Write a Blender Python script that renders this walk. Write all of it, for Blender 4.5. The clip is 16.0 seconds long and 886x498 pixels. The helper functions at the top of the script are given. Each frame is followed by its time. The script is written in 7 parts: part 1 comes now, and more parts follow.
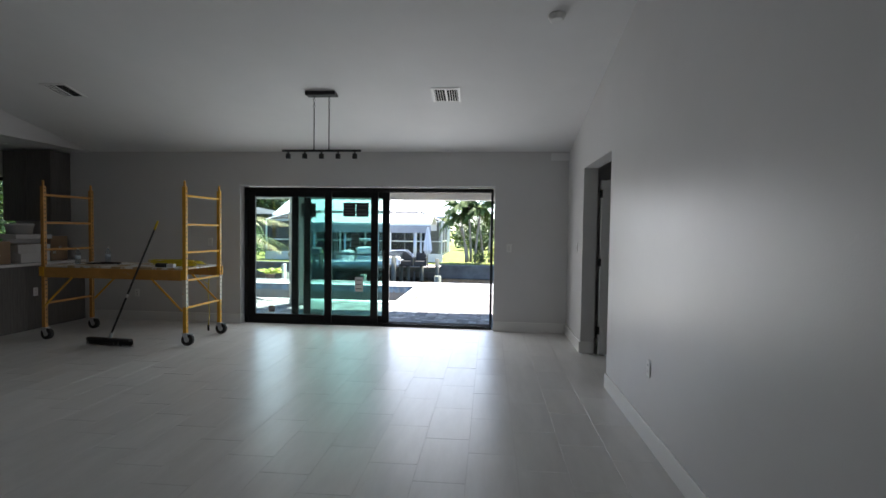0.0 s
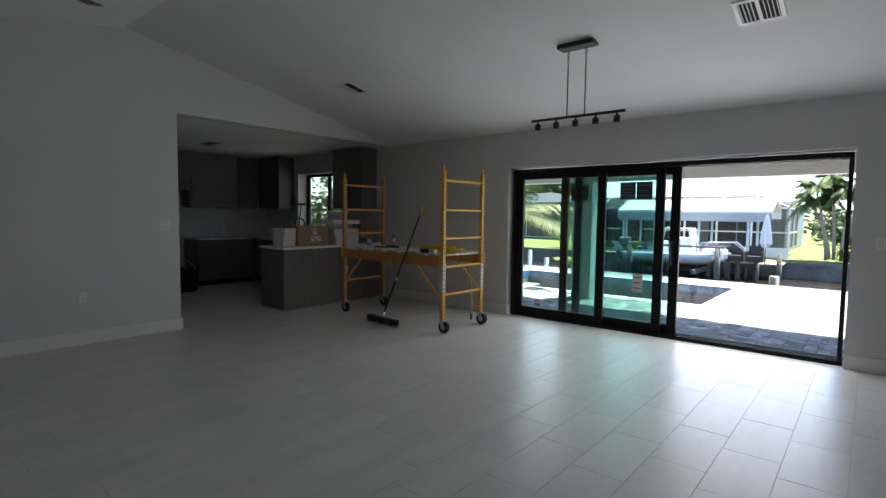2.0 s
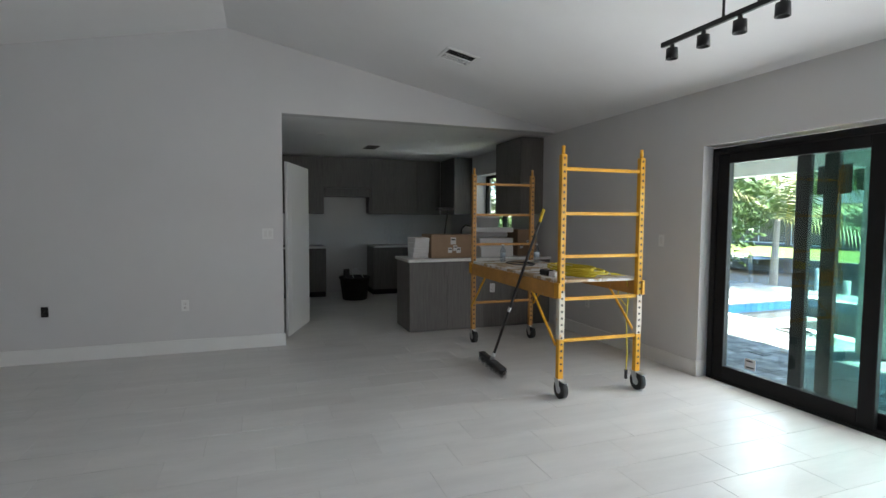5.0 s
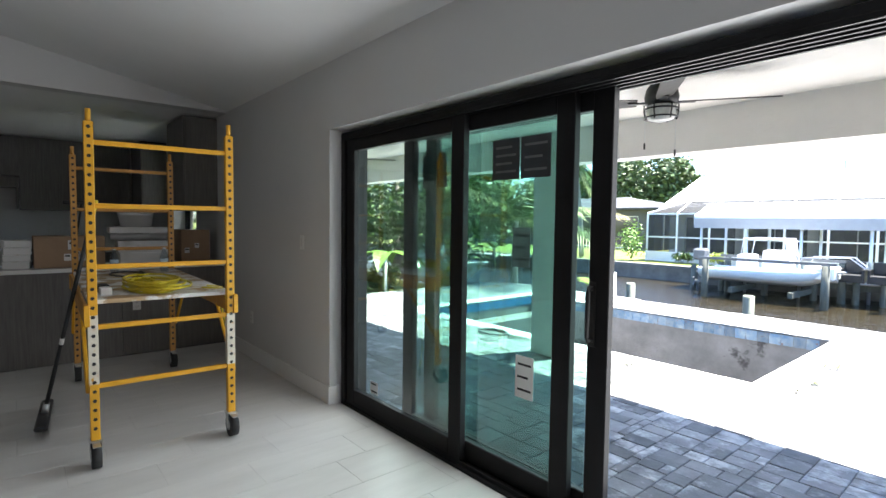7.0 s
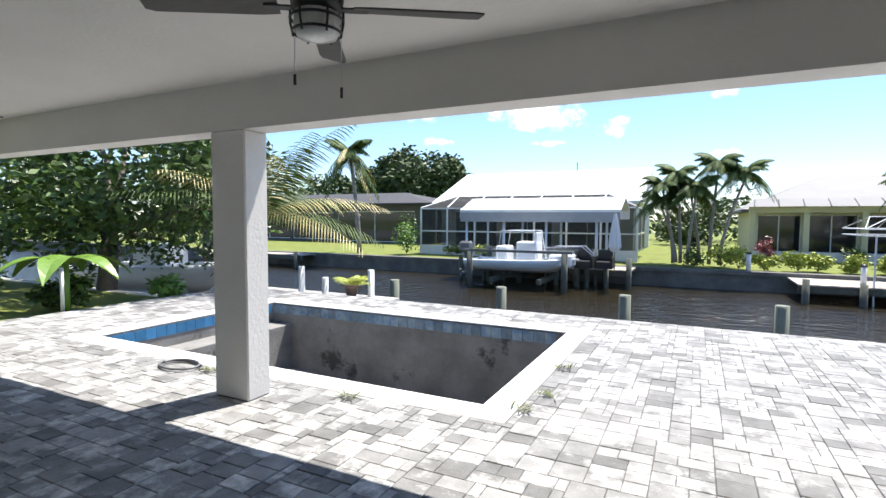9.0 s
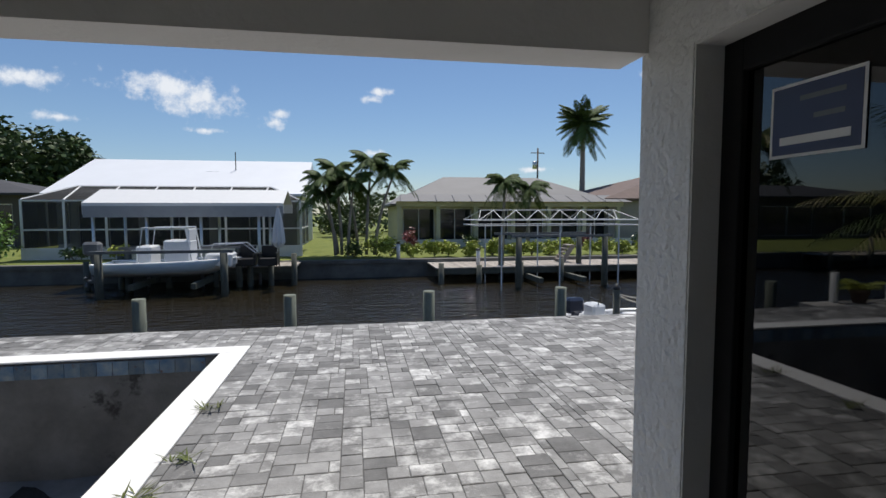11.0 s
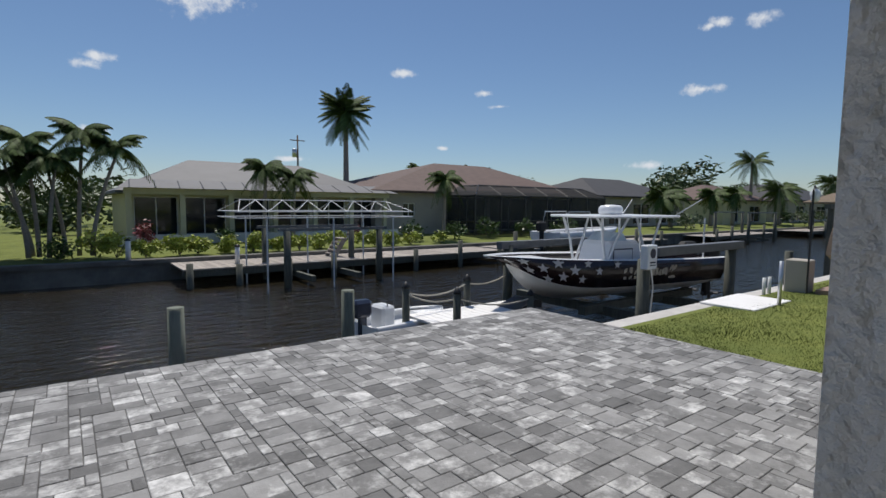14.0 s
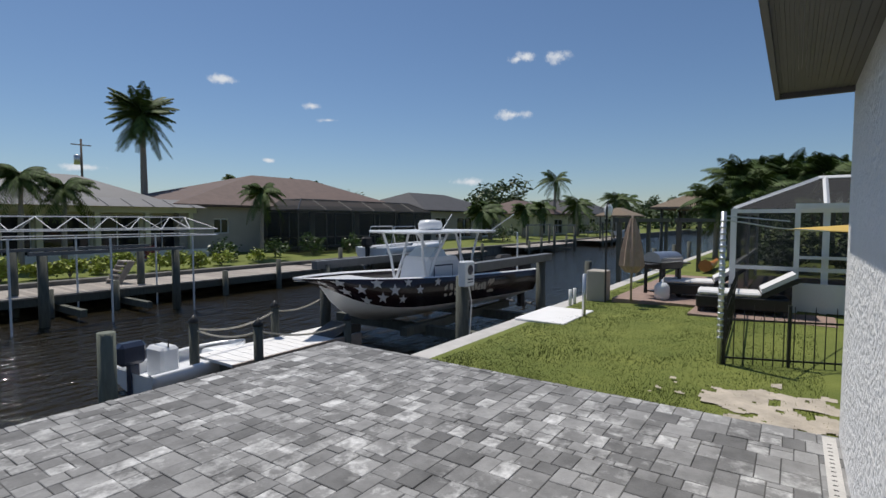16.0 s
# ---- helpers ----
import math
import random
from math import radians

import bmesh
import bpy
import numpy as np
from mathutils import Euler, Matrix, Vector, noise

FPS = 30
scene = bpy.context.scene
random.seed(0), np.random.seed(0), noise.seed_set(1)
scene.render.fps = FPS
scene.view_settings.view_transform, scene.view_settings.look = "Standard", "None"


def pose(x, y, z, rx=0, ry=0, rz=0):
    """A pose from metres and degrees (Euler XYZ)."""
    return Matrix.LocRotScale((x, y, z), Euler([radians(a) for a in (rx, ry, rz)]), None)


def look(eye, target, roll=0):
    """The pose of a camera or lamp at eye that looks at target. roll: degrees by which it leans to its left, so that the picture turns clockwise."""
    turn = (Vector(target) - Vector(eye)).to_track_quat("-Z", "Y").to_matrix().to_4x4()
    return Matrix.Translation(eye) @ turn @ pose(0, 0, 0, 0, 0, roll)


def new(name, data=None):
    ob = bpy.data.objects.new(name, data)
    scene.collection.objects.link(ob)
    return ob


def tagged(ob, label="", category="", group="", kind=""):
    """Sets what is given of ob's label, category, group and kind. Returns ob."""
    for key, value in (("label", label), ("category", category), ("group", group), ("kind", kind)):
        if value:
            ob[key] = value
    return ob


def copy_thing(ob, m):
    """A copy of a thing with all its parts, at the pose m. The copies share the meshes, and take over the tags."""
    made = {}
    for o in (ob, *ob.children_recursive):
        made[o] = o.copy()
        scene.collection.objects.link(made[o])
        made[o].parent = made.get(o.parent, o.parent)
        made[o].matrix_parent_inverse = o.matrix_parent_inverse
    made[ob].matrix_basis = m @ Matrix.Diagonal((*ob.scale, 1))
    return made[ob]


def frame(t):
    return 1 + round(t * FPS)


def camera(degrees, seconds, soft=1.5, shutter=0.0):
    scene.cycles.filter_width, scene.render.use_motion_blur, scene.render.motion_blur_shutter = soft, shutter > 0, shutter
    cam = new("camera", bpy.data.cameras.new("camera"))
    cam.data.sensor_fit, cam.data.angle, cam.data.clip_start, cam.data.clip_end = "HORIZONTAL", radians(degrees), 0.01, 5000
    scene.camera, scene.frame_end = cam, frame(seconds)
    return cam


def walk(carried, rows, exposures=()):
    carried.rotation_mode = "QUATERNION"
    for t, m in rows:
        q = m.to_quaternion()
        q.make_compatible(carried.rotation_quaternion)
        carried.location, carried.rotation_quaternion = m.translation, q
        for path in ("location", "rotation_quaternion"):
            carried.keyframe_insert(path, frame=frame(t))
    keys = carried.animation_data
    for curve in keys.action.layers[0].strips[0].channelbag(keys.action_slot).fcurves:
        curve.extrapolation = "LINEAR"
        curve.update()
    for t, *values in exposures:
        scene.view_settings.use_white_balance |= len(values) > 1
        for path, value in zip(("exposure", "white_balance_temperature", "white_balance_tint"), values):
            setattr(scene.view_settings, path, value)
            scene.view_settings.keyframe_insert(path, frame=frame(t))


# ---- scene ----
cam = camera(82.2, 16.0)
PATH = [
    (0, (0.47, -0.206, 1.446), (0.291, 1.785, 1.372), 0.8),
    (0.5, (0.553, 0.059, 1.404), (0.047, 1.993, 1.321), 0.8),
    (1, (0.575, 0.373, 1.38), (-0.155, 2.232, 1.278), 0.8),
    (1.5, (0.677, 0.706, 1.403), (-0.316, 2.437, 1.276), 0.7),
    (2, (0.685, 1.025, 1.412), (-0.6, 2.552, 1.278), 0.7),
    (2.5, (0.655, 1.418, 1.462), (-0.83, 2.751, 1.32), 0.6),
    (3, (0.679, 1.813, 1.492), (-0.965, 2.943, 1.352), 0.5),
    (5.5, (0.172, 3.817, 1.412), (-1.711, 4.478, 1.293), 0.3),
    (6, (0.147, 4.278, 1.407), (-1.686, 5.069, 1.296), 0.3),
    (6.5, (0.16, 4.796, 1.411), (-1.561, 5.809, 1.303), 0.6),
    (7, (0.219, 5.308, 1.406), (-1.307, 6.597, 1.298), 0.7),
    (7.5, (0.156, 5.799, 1.407), (-1.241, 7.225, 1.291), 0.8),
    (8, (0.111, 6.243, 1.404), (-1.151, 7.791, 1.291), 0.4),
    (8.5, (0.003, 6.701, 1.371), (-1.128, 8.346, 1.257), 0.5),
    (9, (-0.064, 7.023, 1.352), (-0.954, 8.81, 1.236), 0.3),
    (9.5, (-0.098, 7.263, 1.353), (-0.573, 9.202, 1.233), 0.2),
    (10, (-0.066, 7.435, 1.369), (-0.198, 9.427, 1.243), -0.1),
    (12.5, (-0.133, 8.886, 1.391), (0.622, 10.73, 1.225), 0.6),
    (13, (-0.099, 9.192, 1.388), (0.77, 10.986, 1.222), 0.6),
    (13.5, (-0.053, 9.456, 1.386), (0.981, 11.16, 1.221), 0.5),
    (14, (0.123, 9.669, 1.386), (1.312, 11.268, 1.214), 0.5),
    (14.5, (0.317, 9.844, 1.384), (1.607, 11.363, 1.214), 0.4),
    (15, (0.547, 9.991, 1.455), (1.976, 11.38, 1.284), 0.2),
    (15.5, (0.841, 10.019, 1.448), (2.398, 11.266, 1.306), 0.1),
    (16, (1.117, 10.098, 1.426), (2.759, 11.235, 1.313), 0.1),
]
walk(cam, [(t, look(eye, target, roll)) for t, eye, target, roll in PATH], [(0, 2.74), (2, 2.72), (3, 3.22), (5.5, 3.98), (6, 3.98), (7, 3.38), (7.5, 2.8), (8, 2.35), (8.5, 2.05), (9, 1.5), (9.5, 0.6), (10.2, 0.25), (12.5, -0.05), (16, -0.1)])

# ---- light ----
SUN_EL, SUN_AZ = radians(66), radians(20)
world = bpy.data.worlds.new("sky")
scene.world = world
world.use_nodes = True
wt = world.node_tree
wt.nodes.clear()
w_out = wt.nodes.new("ShaderNodeOutputWorld")
w_bg = wt.nodes.new("ShaderNodeBackground")
w_sky = wt.nodes.new("ShaderNodeTexSky")
w_sky.sky_type = "NISHITA"
w_sky.sun_disc = False
w_sky.sun_elevation, w_sky.sun_rotation = SUN_EL, SUN_AZ
w_sky.air_density, w_sky.dust_density, w_sky.ozone_density = 1.0, 0.3, 6.5
w_bg.inputs["Strength"].default_value = 0.085
wt.links.new(w_bg.outputs[0], w_out.inputs[0])

# small fair-weather clouds: azimuth (from +y to +x), elevation, half width, half height, degrees
CLOUDS = [(-18.0, 12.1, 6.4, 1.6), (-29.0, 11.7, 3.8, 1.0), (-7.7, 10.4, 1.2, 0.7), (-27.0, 8.6, 2.8, 0.5), (-14.8, 8.3, 2.4, 0.4), (2.9, 13.1, 1.4, 0.6), (2.0, 6.6, 2.1, 0.5), (11.1, 19.5, 4.0, 1.7), (2.1, 12.3, 1.6, 0.6), (-8.2, 9.5, 1.5, 0.8), (32.1, 14.0, 1.4, 0.5), (41.0, 12.1, 1.0, 0.4), (42.6, 10.7, 1.5, 0.3), (36.5, 6.3, 0.8, 0.3), (63.0, 11.5, 2.5, 0.6), (64.2, 17.3, 1.4, 0.6), (67.7, 17.1, 1.5, 1.0), (63.4, 17.1, 1.2, 0.5), (-15.7, 11.3, 4.4, 2.1), (19.9, 4.8, 2.4, 0.4), (58.3, 4.3, 2.1, 0.5)]


def wnode(kind, **values):
    n = wt.nodes.new(kind)
    for k, v in values.items():
        n.inputs[k].default_value = v
    return n


def wmath(op, a, b=None):
    n = wt.nodes.new("ShaderNodeMath")
    n.operation = op
    for i, v in enumerate((a, b)):
        if v is None:
            continue
        if isinstance(v, (int, float)):
            n.inputs[i].default_value = v
        else:
            wt.links.new(v, n.inputs[i])
    return n.outputs[0]


def sky_with_clouds():
    tc = wt.nodes.new("ShaderNodeTexCoord")
    fine = wnode("ShaderNodeTexNoise", Scale=38.0, Detail=6.0, Roughness=0.62)
    wt.links.new(tc.outputs["Generated"], fine.inputs["Vector"])
    wob = wmath("MULTIPLY", wmath("SUBTRACT", fine.outputs[0], 0.5), 2.6)
    total = None
    for az, el, hw, hh in CLOUDS:
        a, e = radians(az), radians(el)
        mp = wt.nodes.new("ShaderNodeMapping")
        mp.vector_type = "TEXTURE"
        mp.inputs["Location"].default_value = (math.sin(a) * math.cos(e), math.cos(a) * math.cos(e), math.sin(e))
        mp.inputs["Rotation"].default_value = (0, 0, -a)
        mp.inputs["Scale"].default_value = (radians(hw), 1.0, radians(hh))
        wt.links.new(tc.outputs["Generated"], mp.inputs["Vector"])
        ln = wt.nodes.new("ShaderNodeVectorMath")
        ln.operation = "LENGTH"
        wt.links.new(mp.outputs[0], ln.inputs[0])
        c = wmath("SUBTRACT", 1.0, ln.outputs["Value"])
        total = c if total is None else wmath("MAXIMUM", total, c)
    m = wmath("ADD", total, wob)
    rg = wt.nodes.new("ShaderNodeMapRange")
    rg.interpolation_type = "SMOOTHSTEP"
    rg.inputs["From Min"].default_value, rg.inputs["From Max"].default_value = 0.02, 1.05
    wt.links.new(m, rg.inputs["Value"])
    mix = wt.nodes.new("ShaderNodeMix")
    mix.data_type = "RGBA"
    wt.links.new(rg.outputs[0], mix.inputs["Factor"])
    wt.links.new(w_sky.outputs[0], mix.inputs["A"])
    mix.inputs["B"].default_value = (8.6, 9.0, 9.6, 1)
    wt.links.new(mix.outputs["Result"], w_bg.inputs[0])


sky_with_clouds()
sun = new("sun", bpy.data.lights.new("sun", "SUN"))
sun.data.energy, sun.data.angle, sun.data.color = 4.0, radians(0.5), (1.0, 0.95, 0.88)
sun.matrix_world = look((0, 0, 20), (-math.sin(SUN_AZ) * math.cos(SUN_EL), -math.cos(SUN_AZ) * math.cos(SUN_EL), 20 - math.sin(SUN_EL)))

# the sky's light in the opening of the sliding door
door_light = new("door_light", bpy.data.lights.new("door_light", "AREA"))
door_light.data.shape, door_light.data.size, door_light.data.size_y = "RECTANGLE", 3.6, 1.9
door_light.data.energy, door_light.data.color = 10.0, (0.97, 0.98, 1.0)
door_light.matrix_world = look((-1.35, 7.47, 1.05), (-1.35, 3.0, 0.75))


# ---- materials ----
def material(name, color, rough=0.6, metal=0.0, var=0.0, scale=6.0, bump=0.0, bump_scale=60.0, island=0.0, rand=0.0, color2=None,
             stretch=(1, 1, 1), spec=None, coat=0.0, detail=6.0, wear=None, wear_at=0.62, wear_soft=0.06, wear_mix=0.0, depth=0.01):
    """A surface with large stains (var, scale), fine relief (bump), and a shade of its own per island or object."""
    m = bpy.data.materials.new(name)
    m.use_nodes = True
    t = m.node_tree
    b = t.nodes["Principled BSDF"]
    b.inputs["Roughness"].default_value, b.inputs["Metallic"].default_value = rough, metal
    b.inputs["Base Color"].default_value = (*color, 1)
    if spec is not None:
        b.inputs["Specular IOR Level"].default_value = spec
    if coat:
        b.inputs["Coat Weight"].default_value = coat
    tc = t.nodes.new("ShaderNodeTexCoord")
    geo = t.nodes.new("ShaderNodeNewGeometry")
    mp = t.nodes.new("ShaderNodeMapping")
    mp.inputs["Scale"].default_value = stretch
    t.links.new(geo.outputs["Position"], mp.inputs["Vector"])
    col = None
    if var or color2:
        n1 = t.nodes.new("ShaderNodeTexNoise")
        n1.inputs["Scale"].default_value, n1.inputs["Detail"].default_value = scale, detail
        n1.inputs["Roughness"].default_value = 0.65
        t.links.new(mp.outputs[0], n1.inputs["Vector"])
        ramp = t.nodes.new("ShaderNodeMapRange")
        ramp.inputs["From Min"].default_value, ramp.inputs["From Max"].default_value = 0.3, 0.7
        t.links.new(n1.outputs[0], ramp.inputs["Value"])
        mx = t.nodes.new("ShaderNodeMix")
        mx.data_type = "RGBA"
        c2 = color2 or tuple(min(1, c * (1 + var)) for c in color)
        c1 = color if color2 else tuple(c * (1 - var) for c in color)
        mx.inputs["A"].default_value, mx.inputs["B"].default_value = (*c1, 1), (*c2, 1)
        t.links.new(ramp.outputs[0], mx.inputs["Factor"])
        col = mx.outputs["Result"]
    if wear:
        n3 = t.nodes.new("ShaderNodeTexNoise")
        n3.inputs["Scale"].default_value, n3.inputs["Detail"].default_value = wear[3], 9
        n3.inputs["Roughness"].default_value = 0.7
        t.links.new(mp.outputs[0], n3.inputs["Vector"])
        r3 = t.nodes.new("ShaderNodeMapRange")
        r3.inputs["From Min"].default_value, r3.inputs["From Max"].default_value = wear_at, wear_at + wear_soft
        if wear_mix:
            each = t.nodes.new("ShaderNodeMath")
            each.operation = "MULTIPLY_ADD"
            src = t.nodes.new("ShaderNodeObjectInfo").outputs["Random"] if rand else geo.outputs["Random Per Island"]
            hop = t.nodes.new("ShaderNodeMath")
            hop.operation = "PINGPONG"
            hop.inputs[1].default_value = 0.23
            t.links.new(src, hop.inputs[0])
            t.links.new(hop.outputs[0], each.inputs[0])
            each.inputs[1].default_value = wear_mix
            t.links.new(n3.outputs[0], each.inputs[2])
            t.links.new(each.outputs[0], r3.inputs["Value"])
        else:
            t.links.new(n3.outputs[0], r3.inputs["Value"])
        m3 = t.nodes.new("ShaderNodeMix")
        m3.data_type = "RGBA"
        m3.inputs["A"].default_value, m3.inputs["B"].default_value = (*color, 1), (*wear[:3], 1)
        if col is not None:
            t.links.new(col, m3.inputs["A"])
        t.links.new(r3.outputs[0], m3.inputs["Factor"])
        col = m3.outputs["Result"]
    if island or rand:
        hsv = t.nodes.new("ShaderNodeHueSaturation")
        if col is not None:
            t.links.new(col, hsv.inputs["Color"])
        else:
            hsv.inputs["Color"].default_value = (*color, 1)
        if rand:
            src = t.nodes.new("ShaderNodeObjectInfo").outputs["Random"]
        else:
            src = geo.outputs["Random Per Island"]
        k = rand or island
        r2 = t.nodes.new("ShaderNodeMapRange")
        r2.inputs["To Min"].default_value, r2.inputs["To Max"].default_value = 1 - k, 1 + k
        t.links.new(src, r2.inputs["Value"])
        t.links.new(r2.outputs[0], hsv.inputs["Value"])
        col = hsv.outputs[0]
    if col is not None:
        t.links.new(col, b.inputs["Base Color"])
    if bump:
        n2 = t.nodes.new("ShaderNodeTexNoise")
        n2.inputs["Scale"].default_value, n2.inputs["Detail"].default_value = bump_scale, 5
        t.links.new(mp.outputs[0], n2.inputs["Vector"])
        bp = t.nodes.new("ShaderNodeBump")
        bp.inputs["Strength"].default_value, bp.inputs["Distance"].default_value = min(1.0, bump), depth
        t.links.new(n2.outputs[0], bp.inputs["Height"])
        t.links.new(bp.outputs[0], b.inputs["Normal"])
    return m


def glass(name, tint, gloss=0.04):
    """A thin pane: tinted see-through with a mirror share that grows towards grazing."""
    m = bpy.data.materials.new(name)
    m.use_nodes = True
    t = m.node_tree
    t.nodes.clear()
    out = t.nodes.new("ShaderNodeOutputMaterial")
    tr = t.nodes.new("ShaderNodeBsdfTransparent")
    tr.inputs[0].default_value = (*tint, 1)
    gl = t.nodes.new("ShaderNodeBsdfGlossy")
    gl.inputs["Roughness"].default_value = 0.02
    lw = t.nodes.new("ShaderNodeLayerWeight")
    pw = t.nodes.new("ShaderNodeMath")
    pw.operation = "POWER"
    pw.inputs[1].default_value = 3.0
    t.links.new(lw.outputs["Facing"], pw.inputs[0])
    fr = t.nodes.new("ShaderNodeMapRange")
    fr.inputs["To Min"].default_value, fr.inputs["To Max"].default_value = gloss, 0.9
    t.links.new(pw.outputs[0], fr.inputs["Value"])
    mix = t.nodes.new("ShaderNodeMixShader")
    t.links.new(fr.outputs[0], mix.inputs[0])
    t.links.new(tr.outputs[0], mix.inputs[1])
    t.links.new(gl.outputs[0], mix.inputs[2])
    t.links.new(mix.outputs[0], out.inputs[0])
    return m


M_wall = material("wall_paint", (0.64, 0.635, 0.635), 0.38, var=0.03, scale=1.2, bump=0.05, bump_scale=90)
M_ceil = material("ceiling_paint", (0.80, 0.80, 0.80), 0.75, var=0.03, scale=1.0, bump=0.15, bump_scale=70)
M_white = material("white_trim", (0.78, 0.78, 0.77), 0.35, var=0.02, scale=4)
M_tile = material("floor_tile", (0.58, 0.57, 0.55), 0.34, color2=(0.68, 0.67, 0.65), scale=2.2, bump=0.05, bump_scale=25, stretch=(3.0, 0.6, 1), rand=0.03)
M_tile_j = material("floor_tile_far", (0.58, 0.57, 0.55), 0.34, color2=(0.68, 0.67, 0.65), scale=2.2, bump=0.05, bump_scale=25, stretch=(3.0, 0.6, 1), island=0.03)
M_grout = material("grout", (0.53, 0.52, 0.50), 0.8, var=0.1, scale=20)
M_black = material("black_aluminium", (0.010, 0.010, 0.011), 0.55, var=0.2, scale=8, spec=0.2)
M_blackm = material("black_metal", (0.015, 0.015, 0.016), 0.45, var=0.25, scale=12)
M_glass = glass("tinted_glass", (0.65, 0.80, 0.77))
M_glass_pale = glass("pale_tinted_glass", (0.78, 0.87, 0.85))
M_glass_dark = glass("dark_glass", (0.12, 0.14, 0.15), 0.08)
M_glass_clear = glass("clear_glass", (0.9, 0.93, 0.92))
M_stucco = material("exterior_stucco", (0.76, 0.75, 0.73), 0.8, var=0.04, scale=2, bump=1.0, bump_scale=26, depth=0.03)
M_stucco_s = material("smooth_stucco", (0.70, 0.68, 0.65), 0.8, var=0.03, scale=2, bump=0.35, bump_scale=30)
M_wood = material("grey_cabinet_laminate", (0.105, 0.098, 0.092), 0.45, color2=(0.17, 0.16, 0.15), scale=9, stretch=(6, 6, 0.35), bump=0.08, bump_scale=40)
M_top = material("quartz_top", (0.76, 0.75, 0.73), 0.2, var=0.04, scale=10)
M_yellow = material("yellow_scaffold_paint", (0.72, 0.36, 0.02), 0.4, var=0.12, scale=9, wear=(0.72, 0.70, 0.66, 9.0), wear_at=0.66)
M_yellow_o = material("worn_orange_paint", (0.50, 0.24, 0.05), 0.5, var=0.15, scale=9, wear=(0.55, 0.50, 0.42, 11.0), wear_at=0.64)
M_ply = material("paint_splashed_plywood", (0.42, 0.30, 0.17), 0.7, var=0.15, scale=7, wear=(0.72, 0.71, 0.69, 5.0), wear_at=0.47)
M_rubber = material("rubber", (0.018, 0.018, 0.018), 0.7, var=0.2, scale=15)
M_steel = material("galvanised_steel", (0.55, 0.56, 0.57), 0.35, 0.9, var=0.1, scale=14)
M_cord = material("yellow_cable", (0.62, 0.50, 0.03), 0.5, var=0.1, scale=30)
M_card = material("cardboard", (0.33, 0.22, 0.14), 0.85, var=0.08, scale=6, bump=0.05)
M_paper = material("white_card", (0.72, 0.71, 0.70), 0.7, var=0.04, scale=8)
M_concrete = material("concrete", (0.52, 0.50, 0.47), 0.9, var=0.15, scale=3, bump=0.4, bump_scale=50)
# far seawall: stained, and its base darkened for the shade on its face
M_seawall = material("shaded_seawall_concrete", (0.14, 0.135, 0.12), 0.9, var=0.35, scale=1.5, bump=0.5, bump_scale=20)
M_coping = material("white_coping", (0.80, 0.79, 0.77), 0.75, var=0.05, scale=3, bump=0.2, bump_scale=60)
M_gunite = material("pool_gunite", (0.15, 0.145, 0.135), 0.95, color2=(0.29, 0.28, 0.265), scale=1.6, bump=0.7, bump_scale=30, wear=(0.075, 0.07, 0.065, 1.4), wear_at=0.58)
M_grass = material("grass", (0.10, 0.13, 0.018), 0.95, color2=(0.185, 0.21, 0.04), scale=1.3, bump=0.9, bump_scale=70)
M_dirt = material("sandy_soil", (0.47, 0.41, 0.33), 0.95, var=0.25, scale=4, bump=0.6)
M_bark = material("palm_bark", (0.30, 0.26, 0.22), 0.95, var=0.25, scale=9, stretch=(1, 1, 5), bump=0.8, bump_scale=25)
M_leaf = material("leaf", (0.045, 0.09, 0.018), 0.45, island=0.45, color2=(0.08, 0.13, 0.02), scale=1.2)
M_palm = material("palm_frond", (0.045, 0.08, 0.018), 0.7, spec=0.3, island=0.4, color2=(0.085, 0.125, 0.028), scale=0.8)
M_palm_dry = material("dry_frond", (0.40, 0.31, 0.13), 0.6, island=0.35, color2=(0.24, 0.26, 0.07), scale=1.5)
M_wood_dock = material("weathered_dock_wood", (0.30, 0.25, 0.21), 0.9, var=0.25, scale=6, stretch=(1, 1, 1), bump=0.5)
M_pile = material("treated_piling", (0.10, 0.105, 0.085), 0.85, var=0.3, scale=6, stretch=(3, 3, 0.5), bump=0.5)
M_gel_white = material("white_gelcoat", (0.80, 0.81, 0.82), 0.25, var=0.02, scale=3)
M_alu = material("silver_aluminium", (0.62, 0.63, 0.64), 0.35, 0.8, var=0.05, scale=8)


# ---- mesh helpers ----
def part(name, bm, mat, parent=None, label=""):
    me = bpy.data.meshes.new(name)
    bm.normal_update()
    bm.to_mesh(me)
    bm.free()
    for mm in (mat if isinstance(mat, (list, tuple)) else [mat]):
        me.materials.append(mm)
    ob = new(name, me)
    if parent is not None:
        ob.parent = parent
    if label:
        ob["label"] = label
    return ob


def thing(name, x, y, z, label, category, group="", rz=0, kind=""):
    ob = new(name)
    ob.matrix_world = pose(x, y, z, 0, 0, rz)
    ob.empty_display_size = 0.1
    return tagged(ob, label, category, group, kind)


def box(bm, lo, hi, bevel=0.0, mi=0):
    lo, hi = Vector(lo), Vector(hi)
    c, s = (lo + hi) / 2, hi - lo
    r = bmesh.ops.create_cube(bm, size=1, matrix=Matrix.LocRotScale(c, None, s))
    vs = r["verts"]
    fs = {f for v in vs for f in v.link_faces}
    for f in fs:
        f.material_index = mi
    if bevel:
        es = list({e for v in vs for e in v.link_edges})
        bmesh.ops.bevel(bm, geom=es, offset=bevel, segments=1, affect="EDGES", profile=0.5)
    return vs


def bx(name, lo, hi, mat, parent=None, label="", bevel=0.0):
    bm = bmesh.new()
    box(bm, lo, hi, bevel)
    return part(name, bm, mat, parent, label)


